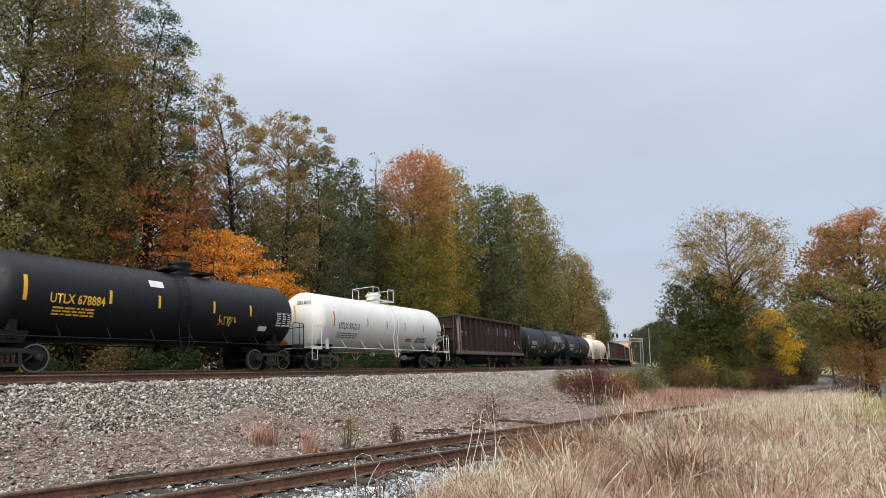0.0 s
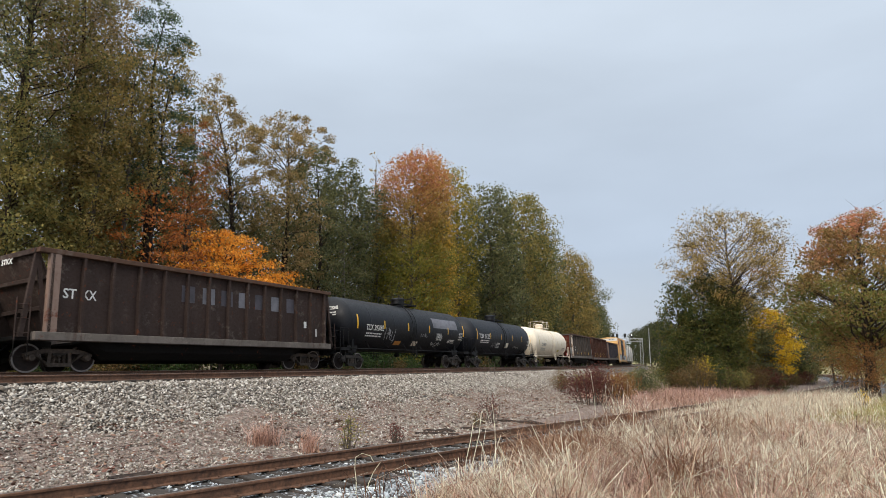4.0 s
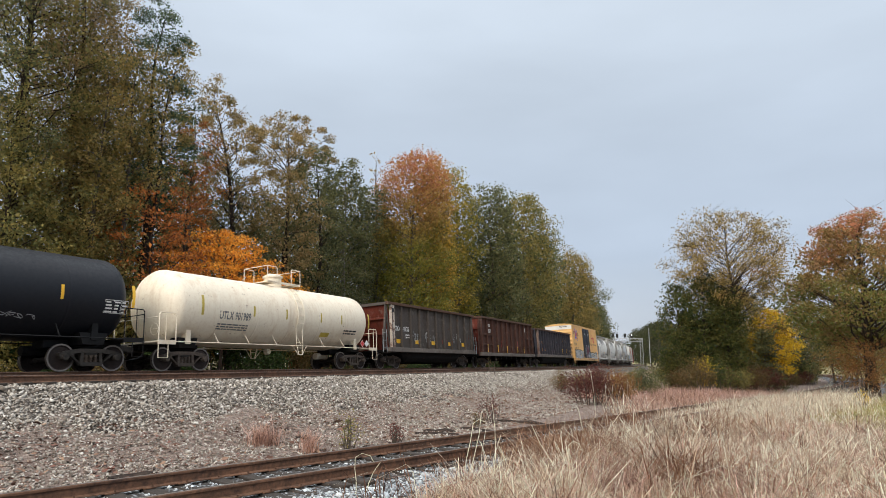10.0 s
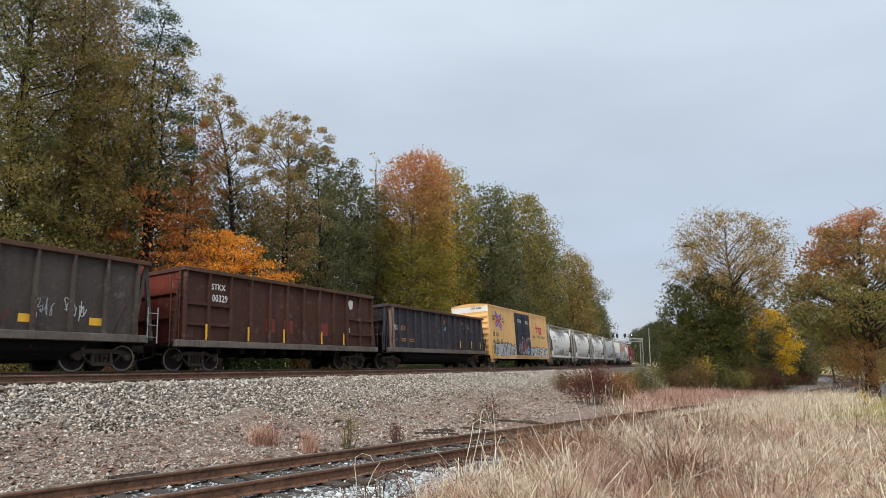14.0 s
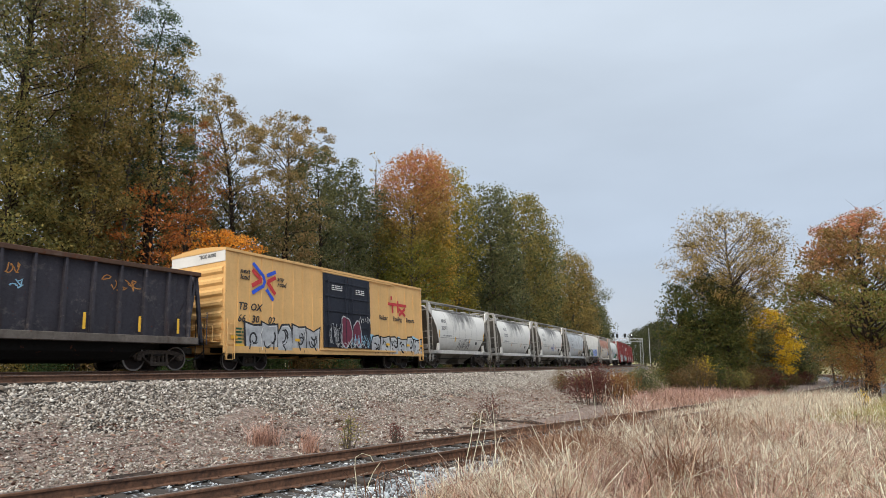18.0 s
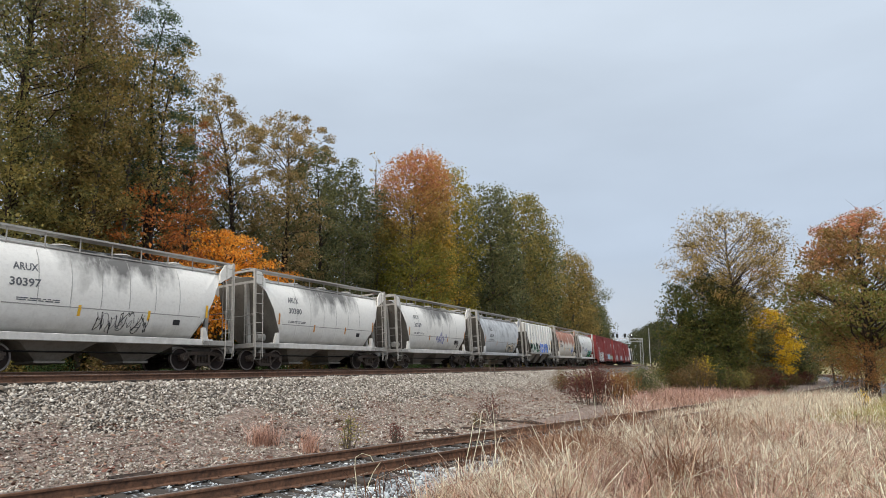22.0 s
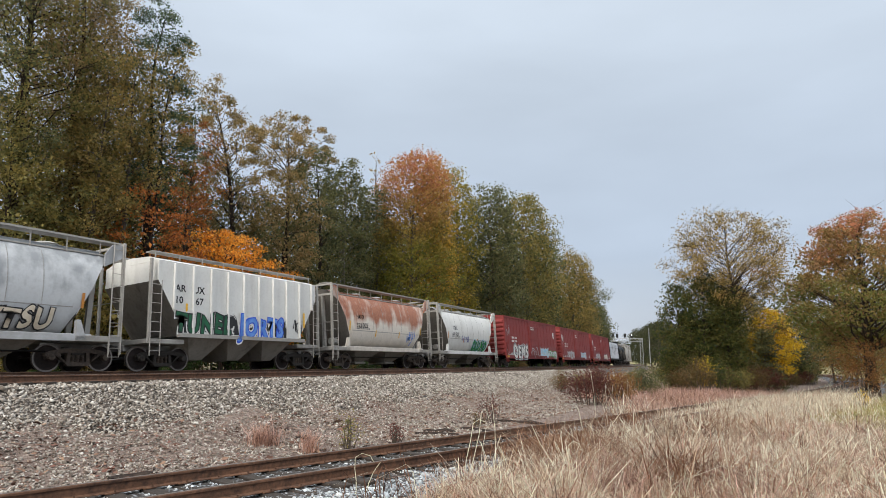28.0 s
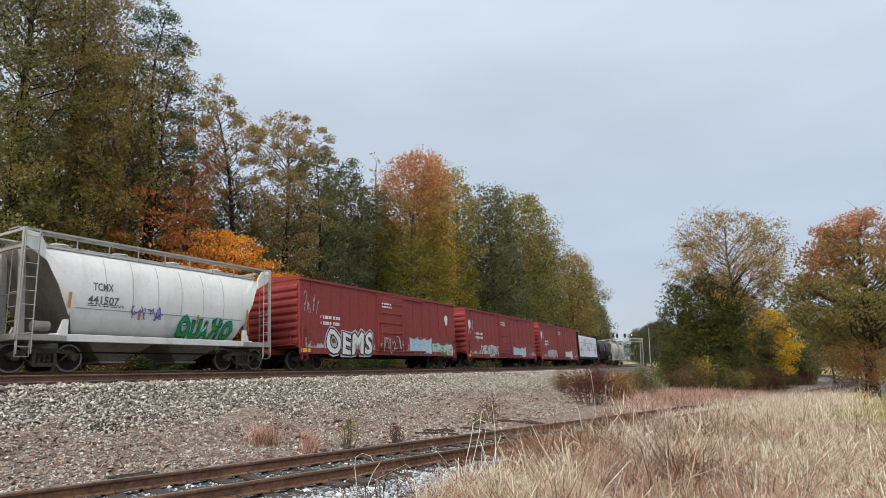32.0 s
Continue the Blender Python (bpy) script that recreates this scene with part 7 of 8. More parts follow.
def build_woods():
    T = tree
    G = "trees of the wood behind the tracks"
    # large trees at the wood's edge: place by the distance along the line and behind it, height, crown profile, leaf, clumps, their size, leaves, leaf size
    DOME = ((0.06, 0.85), (0.3, 1.0), (0.6, 1.0), (0.8, 0.92), (0.91, 0.7), (0.97, 0.4), (1.0, 0.12))
    HIGH = ((0.3, 0.5), (0.42, 0.9), (0.6, 1.0), (0.8, 0.95), (0.93, 0.65), (1.0, 0.2))
    LOW = ((0.05, 0.9), (0.35, 1.0), (0.65, 0.85), (0.85, 0.55), (1.0, 0.15))
    FLAT = ((0.74, 0.45), (0.82, 0.95), (0.9, 1.0), (0.97, 0.6), (1.0, 0.3))
    OPEN = ((0.42, 0.5), (0.55, 0.85), (0.75, 1.0), (0.9, 0.85), (1.0, 0.35))
    for k, (nm, lab, s, o, hgt, prof, rad, lf, n, pf, lv, sz, lean, bk) in enumerate((
        ("oak_tree", "tall dark green oak at the edge of the wood", 1.0, -11.5, 27, DOME, 4.6, "dark", 110, 1.0, 30000, 0.13, (0, 0), "bark_dark"),
        ("oak_tree", "tall dark green oak with bronze leaves in the wood", 4.4, -11.5, 27, DOME, 4.2, "olive", 130, 0.9, 36000, 0.125, (0, 0), "bark_dark"),
        ("oak_tree", "tall bronze oak with bare lower trunk", 7.3, -12.0, 26.0, HIGH, 3.2, "bronze", 110, 0.95, 40000, 0.12, (-0.4, 0), "bark_dark"),
        ("oak_tree", "bronze-green oak low at the wood's edge", 7.0, -10.4, 14.5, LOW, 3.4, "brown", 100, 0.75, 26000, 0.12, (0, 0), "bark_dark"),
        ("oak_tree", "olive tree low at the wood's edge", 3.2, -9.6, 12, LOW, 3.2, "olive", 80, 0.75, 20000, 0.12, (0, 0), "bark_dark"),
        ("oak_tree", "dark tree low behind the pine", 12.8, -14.5, 15.5, LOW, 3.4, "dark", 90, 0.8, 20000, 0.14, (0, 0), "bark_dark"),
        ("oak_tree", "golden-brown thin tree beside the pine", 15.6, -12.0, 17.2, OPEN, 2.0, "rusty", 40, 0.55, 4200, 0.13, (0, 0), "bark"),
        ("oak_tree", "slender sparse oak with dark crooked limbs showing", 20.8, -13, 21.6, OPEN, 3.5, "bronze", 95, 0.62, 17000, 0.14, (-1.7, 0), "bark_dark"),
        ("oak_tree", "flat-topped oak with sparse bronze leaves", 29.8, -16, 23.4, FLAT, 4.1, "bronze", 48, 0.72, 12000, 0.15, (0, 0), "bark_dark"),
        ("oak_tree", "dark olive tree behind the orange maple", 18.3, -15.5, 14.0, LOW, 2.6, "dark", 60, 0.7, 11000, 0.15, (0, 0), "bark_dark"),
        ("oak_tree", "dark green oak in the wood", 22.6, -14.5, 15.5, LOW, 3.0, "dark", 70, 0.75, 13000, 0.15, (0, 0), "bark_dark"),
        ("oak_tree", "bronze oak in the wood", 26.5, -13.6, 17.0, DOME, 3.0, "bronze", 80, 0.75, 16000, 0.15, (0, 0), "bark_dark"),
        ("oak_tree", "dark green oak in the wood", 30.6, -13, 20.2, DOME, 2.7, "dark", 70, 0.8, 15000, 0.16, (0, 0), "bark_dark"),
        ("oak_tree", "dark green oak with crooked grey limbs", 35.8, -13.6, 20.4, DOME, 3.1, "dark", 80, 0.85, 15000, 0.18, (0, 0), "bark_pale"),
        ("oak_tree", "dark olive oak in the wood", 39.6, -14, 19.0, DOME, 2.6, "dark", 60, 0.85, 10000, 0.18, (0, 0), "bark_pale"),
        ("poplar_tree", "leafless slender tree with few leaves at the tips", 41.6, -13.5, 23.2, OPEN, 1.4, "pale", 34, 0.3, 420, 0.16, (0, 0), "bark"),
        ("maple_tree", "tall tree turned red at the top and olive below", 42.2, -10.2, 23.4, DOME, 4.4, "redtop", 190, 0.95, 32000, 0.17, (0, 0), "bark"),
        ("maple_tree", "orange-gold tree close to its neighbour", 47.6, -10.0, 24.2, DOME, 2.5, "gilt", 110, 0.9, 18000, 0.18, (0, 0), "bark"),
        ("oak_tree", "gold and green tree beside the red-topped one", 58.0, -11.5, 26.2, DOME, 2.9, "goldgreen", 90, 1.0, 11000, 0.21, (0, 0), "bark"),
        ("oak_tree", "broad dark green tree on the wood's edge", 67.5, -10, 25.6, DOME, 5.0, "dark", 150, 1.2, 21000, 0.24, (0, 0), "bark"),
        ("oak_tree", "broad olive tree on the wood's edge", 84.0, -11, 28.8, DOME, 6.0, "olive", 150, 1.45, 21000, 0.28, (0, 0), "bark"),
        ("oak_tree", "dark tree between two broader ones", 101.0, -12, 26, DOME, 5.0, "dark", 90, 1.6, 11000, 0.34, (0, 0), "bark"),
        ("oak_tree", "bronze-topped tree far along the line", 134.0, -10.6, 27.4, DOME, 6.6, "brown", 110, 1.7, 14000, 0.36, (0, 0), "bark"),
        ("oak_tree", "dark tree far along the line", 152.0, -10.4, 24, DOME, 6.0, "dark", 80, 1.8, 9000, 0.4, (0, 0), "bark"),
        ("oak_tree", "dark tree far along the line", 190.0, -9.5, 20, DOME, 6.0, "dark", 70, 1.8, 6500, 0.45, (0, 0), "bark"),
    )):
        x, y = behind(s, o)
        puff_tree(nm, lab, x, y, hgt, [(f, q * rad) for f, q in prof], lf, n, pf, lv, sz, 0.7, bk, 200 + k, lean, group=G, fill=0.04 if prof in (OPEN, FLAT) else 0.32 if s > 40 else 0.16)
    # the pine: flat plates of needles on long level boughs, with sky between them
    x, y = behind(10.9, -10.2)
    puff_tree("pine_tree", "thin-crowned pine with gaps between its level boughs", x, y, 22.8, [(0.42, 1.6), (0.5, 2.5), (0.7, 2.7), (0.85, 2.1), (0.95, 1.3), (1.0, 0.5)], "pine", 84, 0.75, 24000, 0.1, 0.34, "bark_dark", 261, (0.3, 0), group=G, inside=0.45, rise=0.12, fill=0.06)
    for k, (s, o, hgt, rad) in enumerate(((7.0, -9, 17.5, 1.8), (8.6, -9, 18.5, 2.0), (10.6, -9.6, 19.5, 2.2))):
        x, y = behind(s, o)
        puff_tree("oak_tree", "slim tree with bare grey trunk at the edge of the wood", x, y, hgt, [(0.55, 0.6 * rad), (0.75, rad), (1.0, 0.4 * rad)], "brown", 36, 0.7, 6000, 0.12, 0.7, "bark_dark" if k == 2 else "bark", 270 + k, group=G, trunk_r=0.2, fill=0.1)
    # understory colour
    for k, (nm, lab, s, o, hgt, rad, lf, n, lv) in enumerate((
        ("maple_tree", "small vivid orange maple in front of the wood", 14.3, -7.0, 8.9, 3.7, "orange", 80, 14000),
        ("maple_tree", "small orange maple in front of the wood", 18.6, -7.2, 7.2, 2.6, "orange", 45, 8500),
        ("maple_tree", "rust-orange maple spreading under the oaks", 9.9, -8.2, 10.6, 3.2, "rusty", 48, 5200),
        ("maple_tree", "young rust-red maple among the dark trees", 13.2, -9.6, 13.6, 2.0, "rusty", 26, 3000),
    )):
        x, y = behind(s, o)
        puff_tree(nm, lab, x, y, hgt, [(0.34, 0.7 * rad), (0.55, rad), (0.8, 0.85 * rad), (0.95, 0.5 * rad), (1.0, 0.2 * rad)], lf, n, 0.62, lv, 0.125, 0.42, "bark_dark", 300 + k, group="maples before the wood", rise=0.3)
    # slim trunks and thin fill trees
    r = random.Random(12)
    protos = []
    for k in range(5):
        x, y = behind(-6 - 3 * k, -22)
        protos.append(T("oak_tree", "leafy tree deep in the wood", x, y, 19 + k * 0.8, 9.5, ("dark", "olive", "dark", "brown", "olive")[k], 0.08, 5200, 0.36, 26, "oval", "bark", 400 + k, spread=0.9, group=G, sub=4))
    k = 0
    for row, (o0, step) in enumerate(((-18, 6.5), (-25, 9.0))):
        s = -16.0 + row * 3
        while s < 200:
            x, y = behind(s + r.uniform(-1.5, 1.5), o0 + r.uniform(-2, 2))
            p = protos[k % 5]
            m = pose(x, y, terrain(x, y) - 0.05, 0, 0, r.uniform(0, 360))
            c = copy_thing(p, m)
            q = r.uniform(0.55, 0.75) if 6 < s < 24 else r.uniform(0.68, 0.88) if s < 45 else r.uniform(0.8, 1.0)
            c.scale = (q, q, q)
            k += 1
            s += step * (1 + max(0, s - 60) * 0.012) * r.uniform(0.8, 1.2)
    # scrub under the trees, seen below the train
    sp = [shrub("understory_shrub", "green brush at the foot of the wood", *behind(-14 - k, -8), 2.0 + 0.35 * k, 2.8, ("understory", "scrub", "understory", "olive")[k], 1500, 0.17, 500 + k, group="brush along the wood") for k in range(4)]
    s = -12.0
    k = 0
    while s < 150:
        for o in (-6.8, -10.5):
            x, y = behind(s + r.uniform(-1, 1), o + r.uniform(-0.8, 0.8))
            c = copy_thing(sp[(k * 7 + k // 3) % 4], pose(x, y, terrain(x, y) - 0.03, 0, 0, r.uniform(0, 360)))
            q = r.uniform(0.6, 1.15) * (1.0 if o > -7 else 1.5 if o > -10 else 2.0)
            c.scale = (q, q, q)
            k += 1
        s += 2.3 * (1 + max(0, s - 30) * 0.03)
    far_tree = T("oak_tree", "dark tree closing the view far along the line", *behind(300, 15), 20, 10, "far", 0.06, 6000, 0.42, 26, "oval", "bark", 440, spread=0.9, group=G, sub=4)
    # the wooded point between main line and spur
    G2 = "trees between the tracks"
    CROWN = ((0.5, 0.55), (0.62, 0.95), (0.75, 1.0), (0.9, 0.8), (1.0, 0.35))
    COAT = ((0.08, 0.8), (0.35, 1.0), (0.7, 0.9), (0.9, 0.6), (1.0, 0.25))
    puff_tree("oak_tree", "tall tree with vines on its trunk and an open golden-brown top", 20.4, 43.2, 12.3, [(f, 4.0 * q) for f, q in CROWN], "pale", 130, 0.8, 21000, 0.11, 0.75, "bark_dark", 601, (-0.5, 0), 0.2, G2, 0.5, 9, 0.55, fill=0.0)
    for k, (lab, x, y, h, rad, lf, n, lv) in enumerate((
        ("tree hung with dense green vines", 18.2, 43.6, 8.1, 1.9, "vine", 90, 15000),
        ("dark vine-hung tree beside the line", 17.0, 44.8, 7.6, 1.5, "vine", 60, 9000),
        ("vine-hung tree before the bare-topped one", 19.6, 42.8, 7.2, 1.3, "vine", 60, 9000),
        ("olive tree grown through with vines", 21.6, 45.6, 8.0, 1.9, "olive", 60, 9000),
        ("bronze tree behind the vine-hung ones", 22.9, 48.0, 8.6, 1.8, "bronze", 60, 8000))):
        puff_tree("oak_tree", lab, x, y, h, [(f, rad * q) for f, q in COAT], lf, n, 0.55, lv, 0.12, 0.9, "bark_dark", 602 + k, group=G2)
    T("birch_tree", "slim tree with bright golden leaves", 23.5, 44.8, 6.1, 2.7, "gold", 0.12, 12000, 0.12, 30, "fan", "bark", 604, lean=(0.3, 0), spread=0.22, group=G2, sub=4)
    T("cedar_tree", "dark green cedar between the tracks", 22.3, 43.2, 4.4, 1.3, "dark", 0.05, 5000, 0.13, 34, "cone", "bark", 605, spread=0.26, group=G2)
    for k, (lab, x, y, h, w, lf) in enumerate((("dark tree behind the golden one", 31.0, 57.0, 8.6, 6.5, "dark"), ("bronze tree behind the spur", 35.5, 61.0, 8.4, 6.5, "brown"),
                                              ("dark olive tree behind the spur", 39.5, 63.5, 7.6, 6.0, "olive"), ("dark green tree behind the spur", 43.5, 66.0, 8.0, 7.0, "dark"),
                                              ("bronze tree at the far end of the spur", 49.0, 72.0, 9.0, 8.0, "brown"), ("dark tree at the far end of the spur", 55.0, 75.0, 9.0, 8.0, "dark"))):
        T("oak_tree", lab, x, y, h, w, lf, 0.12, 7500, 0.19, 30, "fan", "bark", 640 + k, spread=0.4, group=G2, sub=4)
    puff_tree("maple_tree", "broad russet and green maple with dark trunk on the lawn", 25.5, 37.4, 11.0, [(0.3, 2.6), (0.4, 4.8), (0.58, 5.0), (0.75, 4.3), (0.9, 2.8), (1.0, 0.9)], "maple", 130, 0.85, 40000, 0.14, 0.62, "bark_dark", 609, (0.2, 0), 0.36, "", 0.3, 4, fill=0.06)
    T("dogwood_tree", "low russet dogwood beside the maple's trunk", 23.7, 35.6, 3.5, 3.0, "russet", 0.2, 6500, 0.09, 26, "fan", "bark", 610, spread=0.2, fill=0.5)
    for k, (s, o, hg) in enumerate(((225, 17, 16), (270, 14, 18), (290, 17, 20), (320, 13, 21), (345, 16, 23), (370, 12, 22), (400, 16, 24), (430, 10, 22), (470, 13, 24), (250, -11, 19), (330, -13, 20), (420, -14, 22))):
        x, y = behind(s, o)
        c = copy_thing(far_tree, pose(x, y, terrain(x, y), 0, 0, 40 * k))
        q = hg / 20
        c.scale = (q * 1.2, q * 1.2, q)
    for k in range(16):
        x, y = behind(640 + 25 * (k % 3), -110 + k * 15)
        c = copy_thing(far_tree, pose(x, y, terrain(x, y), 0, 0, 70 * k))
        c.scale = (1.7, 1.7, r.uniform(0.8, 1.1))
    for k, (s, o, hg, wd) in enumerate(((98, 15.5, 8.5, 6), (112, 17, 11, 9), (132, 17, 12, 10), (158, 17, 13.5, 11))):
        x, y = behind(s, o)
        T("oak_tree", "dense dark olive tree beside the far line", x, y, hg, wd, "far", 0.06, 8000, 0.34, 30, "fan", "bark", 660 + k, spread=0.55, group=G2, sub=4, fill=1.0)
    # shrubs of the thicket
    V = [("scrub", 2.2, 2.6), ("vine", 2.4, 2.4), ("olive", 1.7, 2.2), ("maroon", 1.6, 2.0), ("scrub", 1.5, 2.0)]
    vs = [shrub("thicket_shrub", "tangled brush in the thicket between the tracks", 16 + k * 1.7, 39.5 + k, h, w, lf, 2400, 0.11, 700 + k, 18, group="brush of the thicket") for k, (lf, h, w) in enumerate(V)]
    for k in range(46):
        u, w = r.uniform(38.5, 64), r.uniform(-10.0, -2.9)
        x, y, _ = spur_at(u, w)
        c = copy_thing(vs[(k * 3 + k // 4) % 5], pose(x, y, terrain(x, y) - 0.03, 0, 0, r.uniform(0, 360)))
        q = r.uniform(0.7, 1.25)
        c.scale = (q, q, q)
    for k in range(14):
        s, o = 26 + k * 5.5, 9.5 + r.uniform(-0.3, 2.5)
        x, y = behind(s, o)
        if near_spur(x, y)[1] > -2.4:
            continue
        c = copy_thing(vs[(k * 2) % 5], pose(x, y, terrain(x, y) - 0.03, 0, 0, r.uniform(0, 360)))
        q = r.uniform(0.5, 0.75)
        c.scale = (q, q, q)
    for k, (px, y) in enumerate(((0.56, 58), (0.59, 55), (0.62, 57), (0.65, 60), (0.68, 58), (0.71, 60), (0.6, 64), (0.67, 66), (0.72, 55), (0.56, 63))):
        x = px * y
        if abs(near_spur(x, y)[1]) < 3.2:
            continue
        c = copy_thing(vs[(1, 0, 2)[k % 3]], pose(x, y, terrain(x, y) - 0.03, 0, 0, 50 * k))
        c.scale = (1.7, 1.7, r.uniform(1.3, 1.7))
    shrub("yellow_shrub", "small shrub with yellow leaves at the foot of the thicket", 17.0, 40.2, 2.9, 1.6, "gold", 800, 0.09, 723, 12)
    shrub("maroon_shrub", "dark maroon shrub at the foot of the ballast", 6.8, 28.8, 1.8, 2.5, "maroon", 5200, 0.08, 720, 22)
    shrub("maroon_shrub", "reddish brown shrub in the dry grass", 8.2, 29.2, 1.6, 2.2, "russet", 3600, 0.08, 721, 18)
    shrub("evergreen_shrub", "dark evergreen shrub beside the track", 11.9, 37.0, 1.8, 2.2, "dark", 4200, 0.09, 722, 16)


def level(s):
    """A place on the far track, upright, with the line's heading."""
    x, y, th = arc(s)
    return pose(x, y, GRADE * s, 0, 0, 90 - math.degrees(th))


def build_gantry():
    t = thing("signal_gantry", "grey lattice signal gantry with black signal heads over the line", "railway signal", level(215) @ pose(0, 2.2, 0))
    z = 9.0
    g = Geo()
    for x in (-0.45, 0.45):
        for y in (-7.9, -7.0):
            rod(g, (x, y, -1.0), (x, y, z), r=0.09)
    for k in range(9):
        z0, z1 = k * z / 9, (k + 1) * z / 9
        for y in (-7.9, -7.0):
            rod(g, (-0.45, y, z0), (0.45, y, z1), r=0.05)
        for x in (-0.45, 0.45):
            rod(g, (x, -7.9, z0), (x, -7.0, z1), r=0.05)
    part("tower", g, MAT["galv"], t)
    g = Geo()
    for x in (-0.45, 0.45):
        for zz in (z - 0.1, z - 1.0):
            rod(g, (x, -7.9, zz), (x, 2.6, zz), r=0.08)
    for k in range(10):
        y0, y1 = -7.9 + k * 1.05, -7.9 + (k + 1) * 1.05
        for x in (-0.45, 0.45):
            rod(g, (x, y0, z - 0.1), (x, y1, z - 1.0), r=0.05)
    part("bridge", g, MAT["galv"], t)
    for y in (2.0, 0.6, -2.0, -4.2):
        g = Geo()
        g.box(-0.3, 0.3, y - 0.4, y + 0.4, z + 0.3, z + 1.7, 0.05)
        rod(g, (0, y, z - 0.2), (0, y, z + 0.4), r=0.08)
        g.tube([(-0.3, y, z + 1.2), (-0.8, y, z + 1.15)], 0.2, 8)
        part("signal_head", g, MAT["dark"], t)
    lamp = Mat("lit_signal_lamp", 0.4)
    lamp.b.inputs["Emission Color"].default_value, lamp.b.inputs["Emission Strength"].default_value = (1, 0.98, 0.9, 1), 4
    part("signal_lamp", Geo().tube([(-0.82, -4.2, z + 1.15), (-0.84, -4.2, z + 1.15)], 0.16, 10), lamp.m, t, "lit white signal lamp")
    p = thing("utility_pole", "thin grey pole beside the line", "pole", level(205) @ pose(0, -7.5, 0))
    part("mast", Geo().tube([(0, 0, -1), (0, 0, 12)], [0.14, 0.1], 8), MAT["galv"], p)


def blades(name, label, place, n, height, width, mat, seed=1, bend=0.5, category="grass", short=True):
    """Dry stalks: each a tapering bent ribbon of three pieces."""
    rg = np.random.default_rng(seed)
    P = np.array([place() for _ in range(n)])
    h = (height * rg.lognormal(0, 0.3, n) * P[:, 3])[:, None]
    a = P[:, 4] + rg.normal(0, 0.35, n) if P.shape[1] > 4 else rg.uniform(0, 2 * np.pi, n)
    d = np.stack([np.cos(a), np.sin(a), np.zeros(n)], 1)
    b = (bend * rg.uniform(0.1, 1.3, n))[:, None]
    q = np.stack([-np.sin(a + rg.normal(0, 0.9, n)), np.cos(a), np.zeros(n)], 1) * (width * rg.uniform(0.6, 1.4, n))[:, None]
    up = np.array([0, 0, 1.0])
    base = P[:, :3]
    m1 = base + up * h * 0.45 + d * h * b * 0.15
    m2 = base + up * h * 0.82 + d * h * b * 0.5
    tip = base + up * h * (1 - 0.25 * b) + d * h * b
    if short:
        mid = (m1 + m2) / 2
        v = np.stack([base - q, base + q, mid - q * 0.8, mid + q * 0.8, tip - q * 0.15, tip + q * 0.15], 1)
        me = soup(name, v, [(0, 1, 3, 2), (2, 3, 5, 4)], n)
    else:
        v = np.stack([base - q, base + q, m1 - q * 0.9, m1 + q * 0.9, m2 - q * 0.6, m2 + q * 0.6, tip - q * 0.12, tip + q * 0.12], 1)
        me = soup(name, v, [(0, 1, 3, 2), (2, 3, 5, 4), (4, 5, 7, 6)], n)
    me.materials.append(mat)
    return tagged(new(name, me), label, category, kind="stuff")


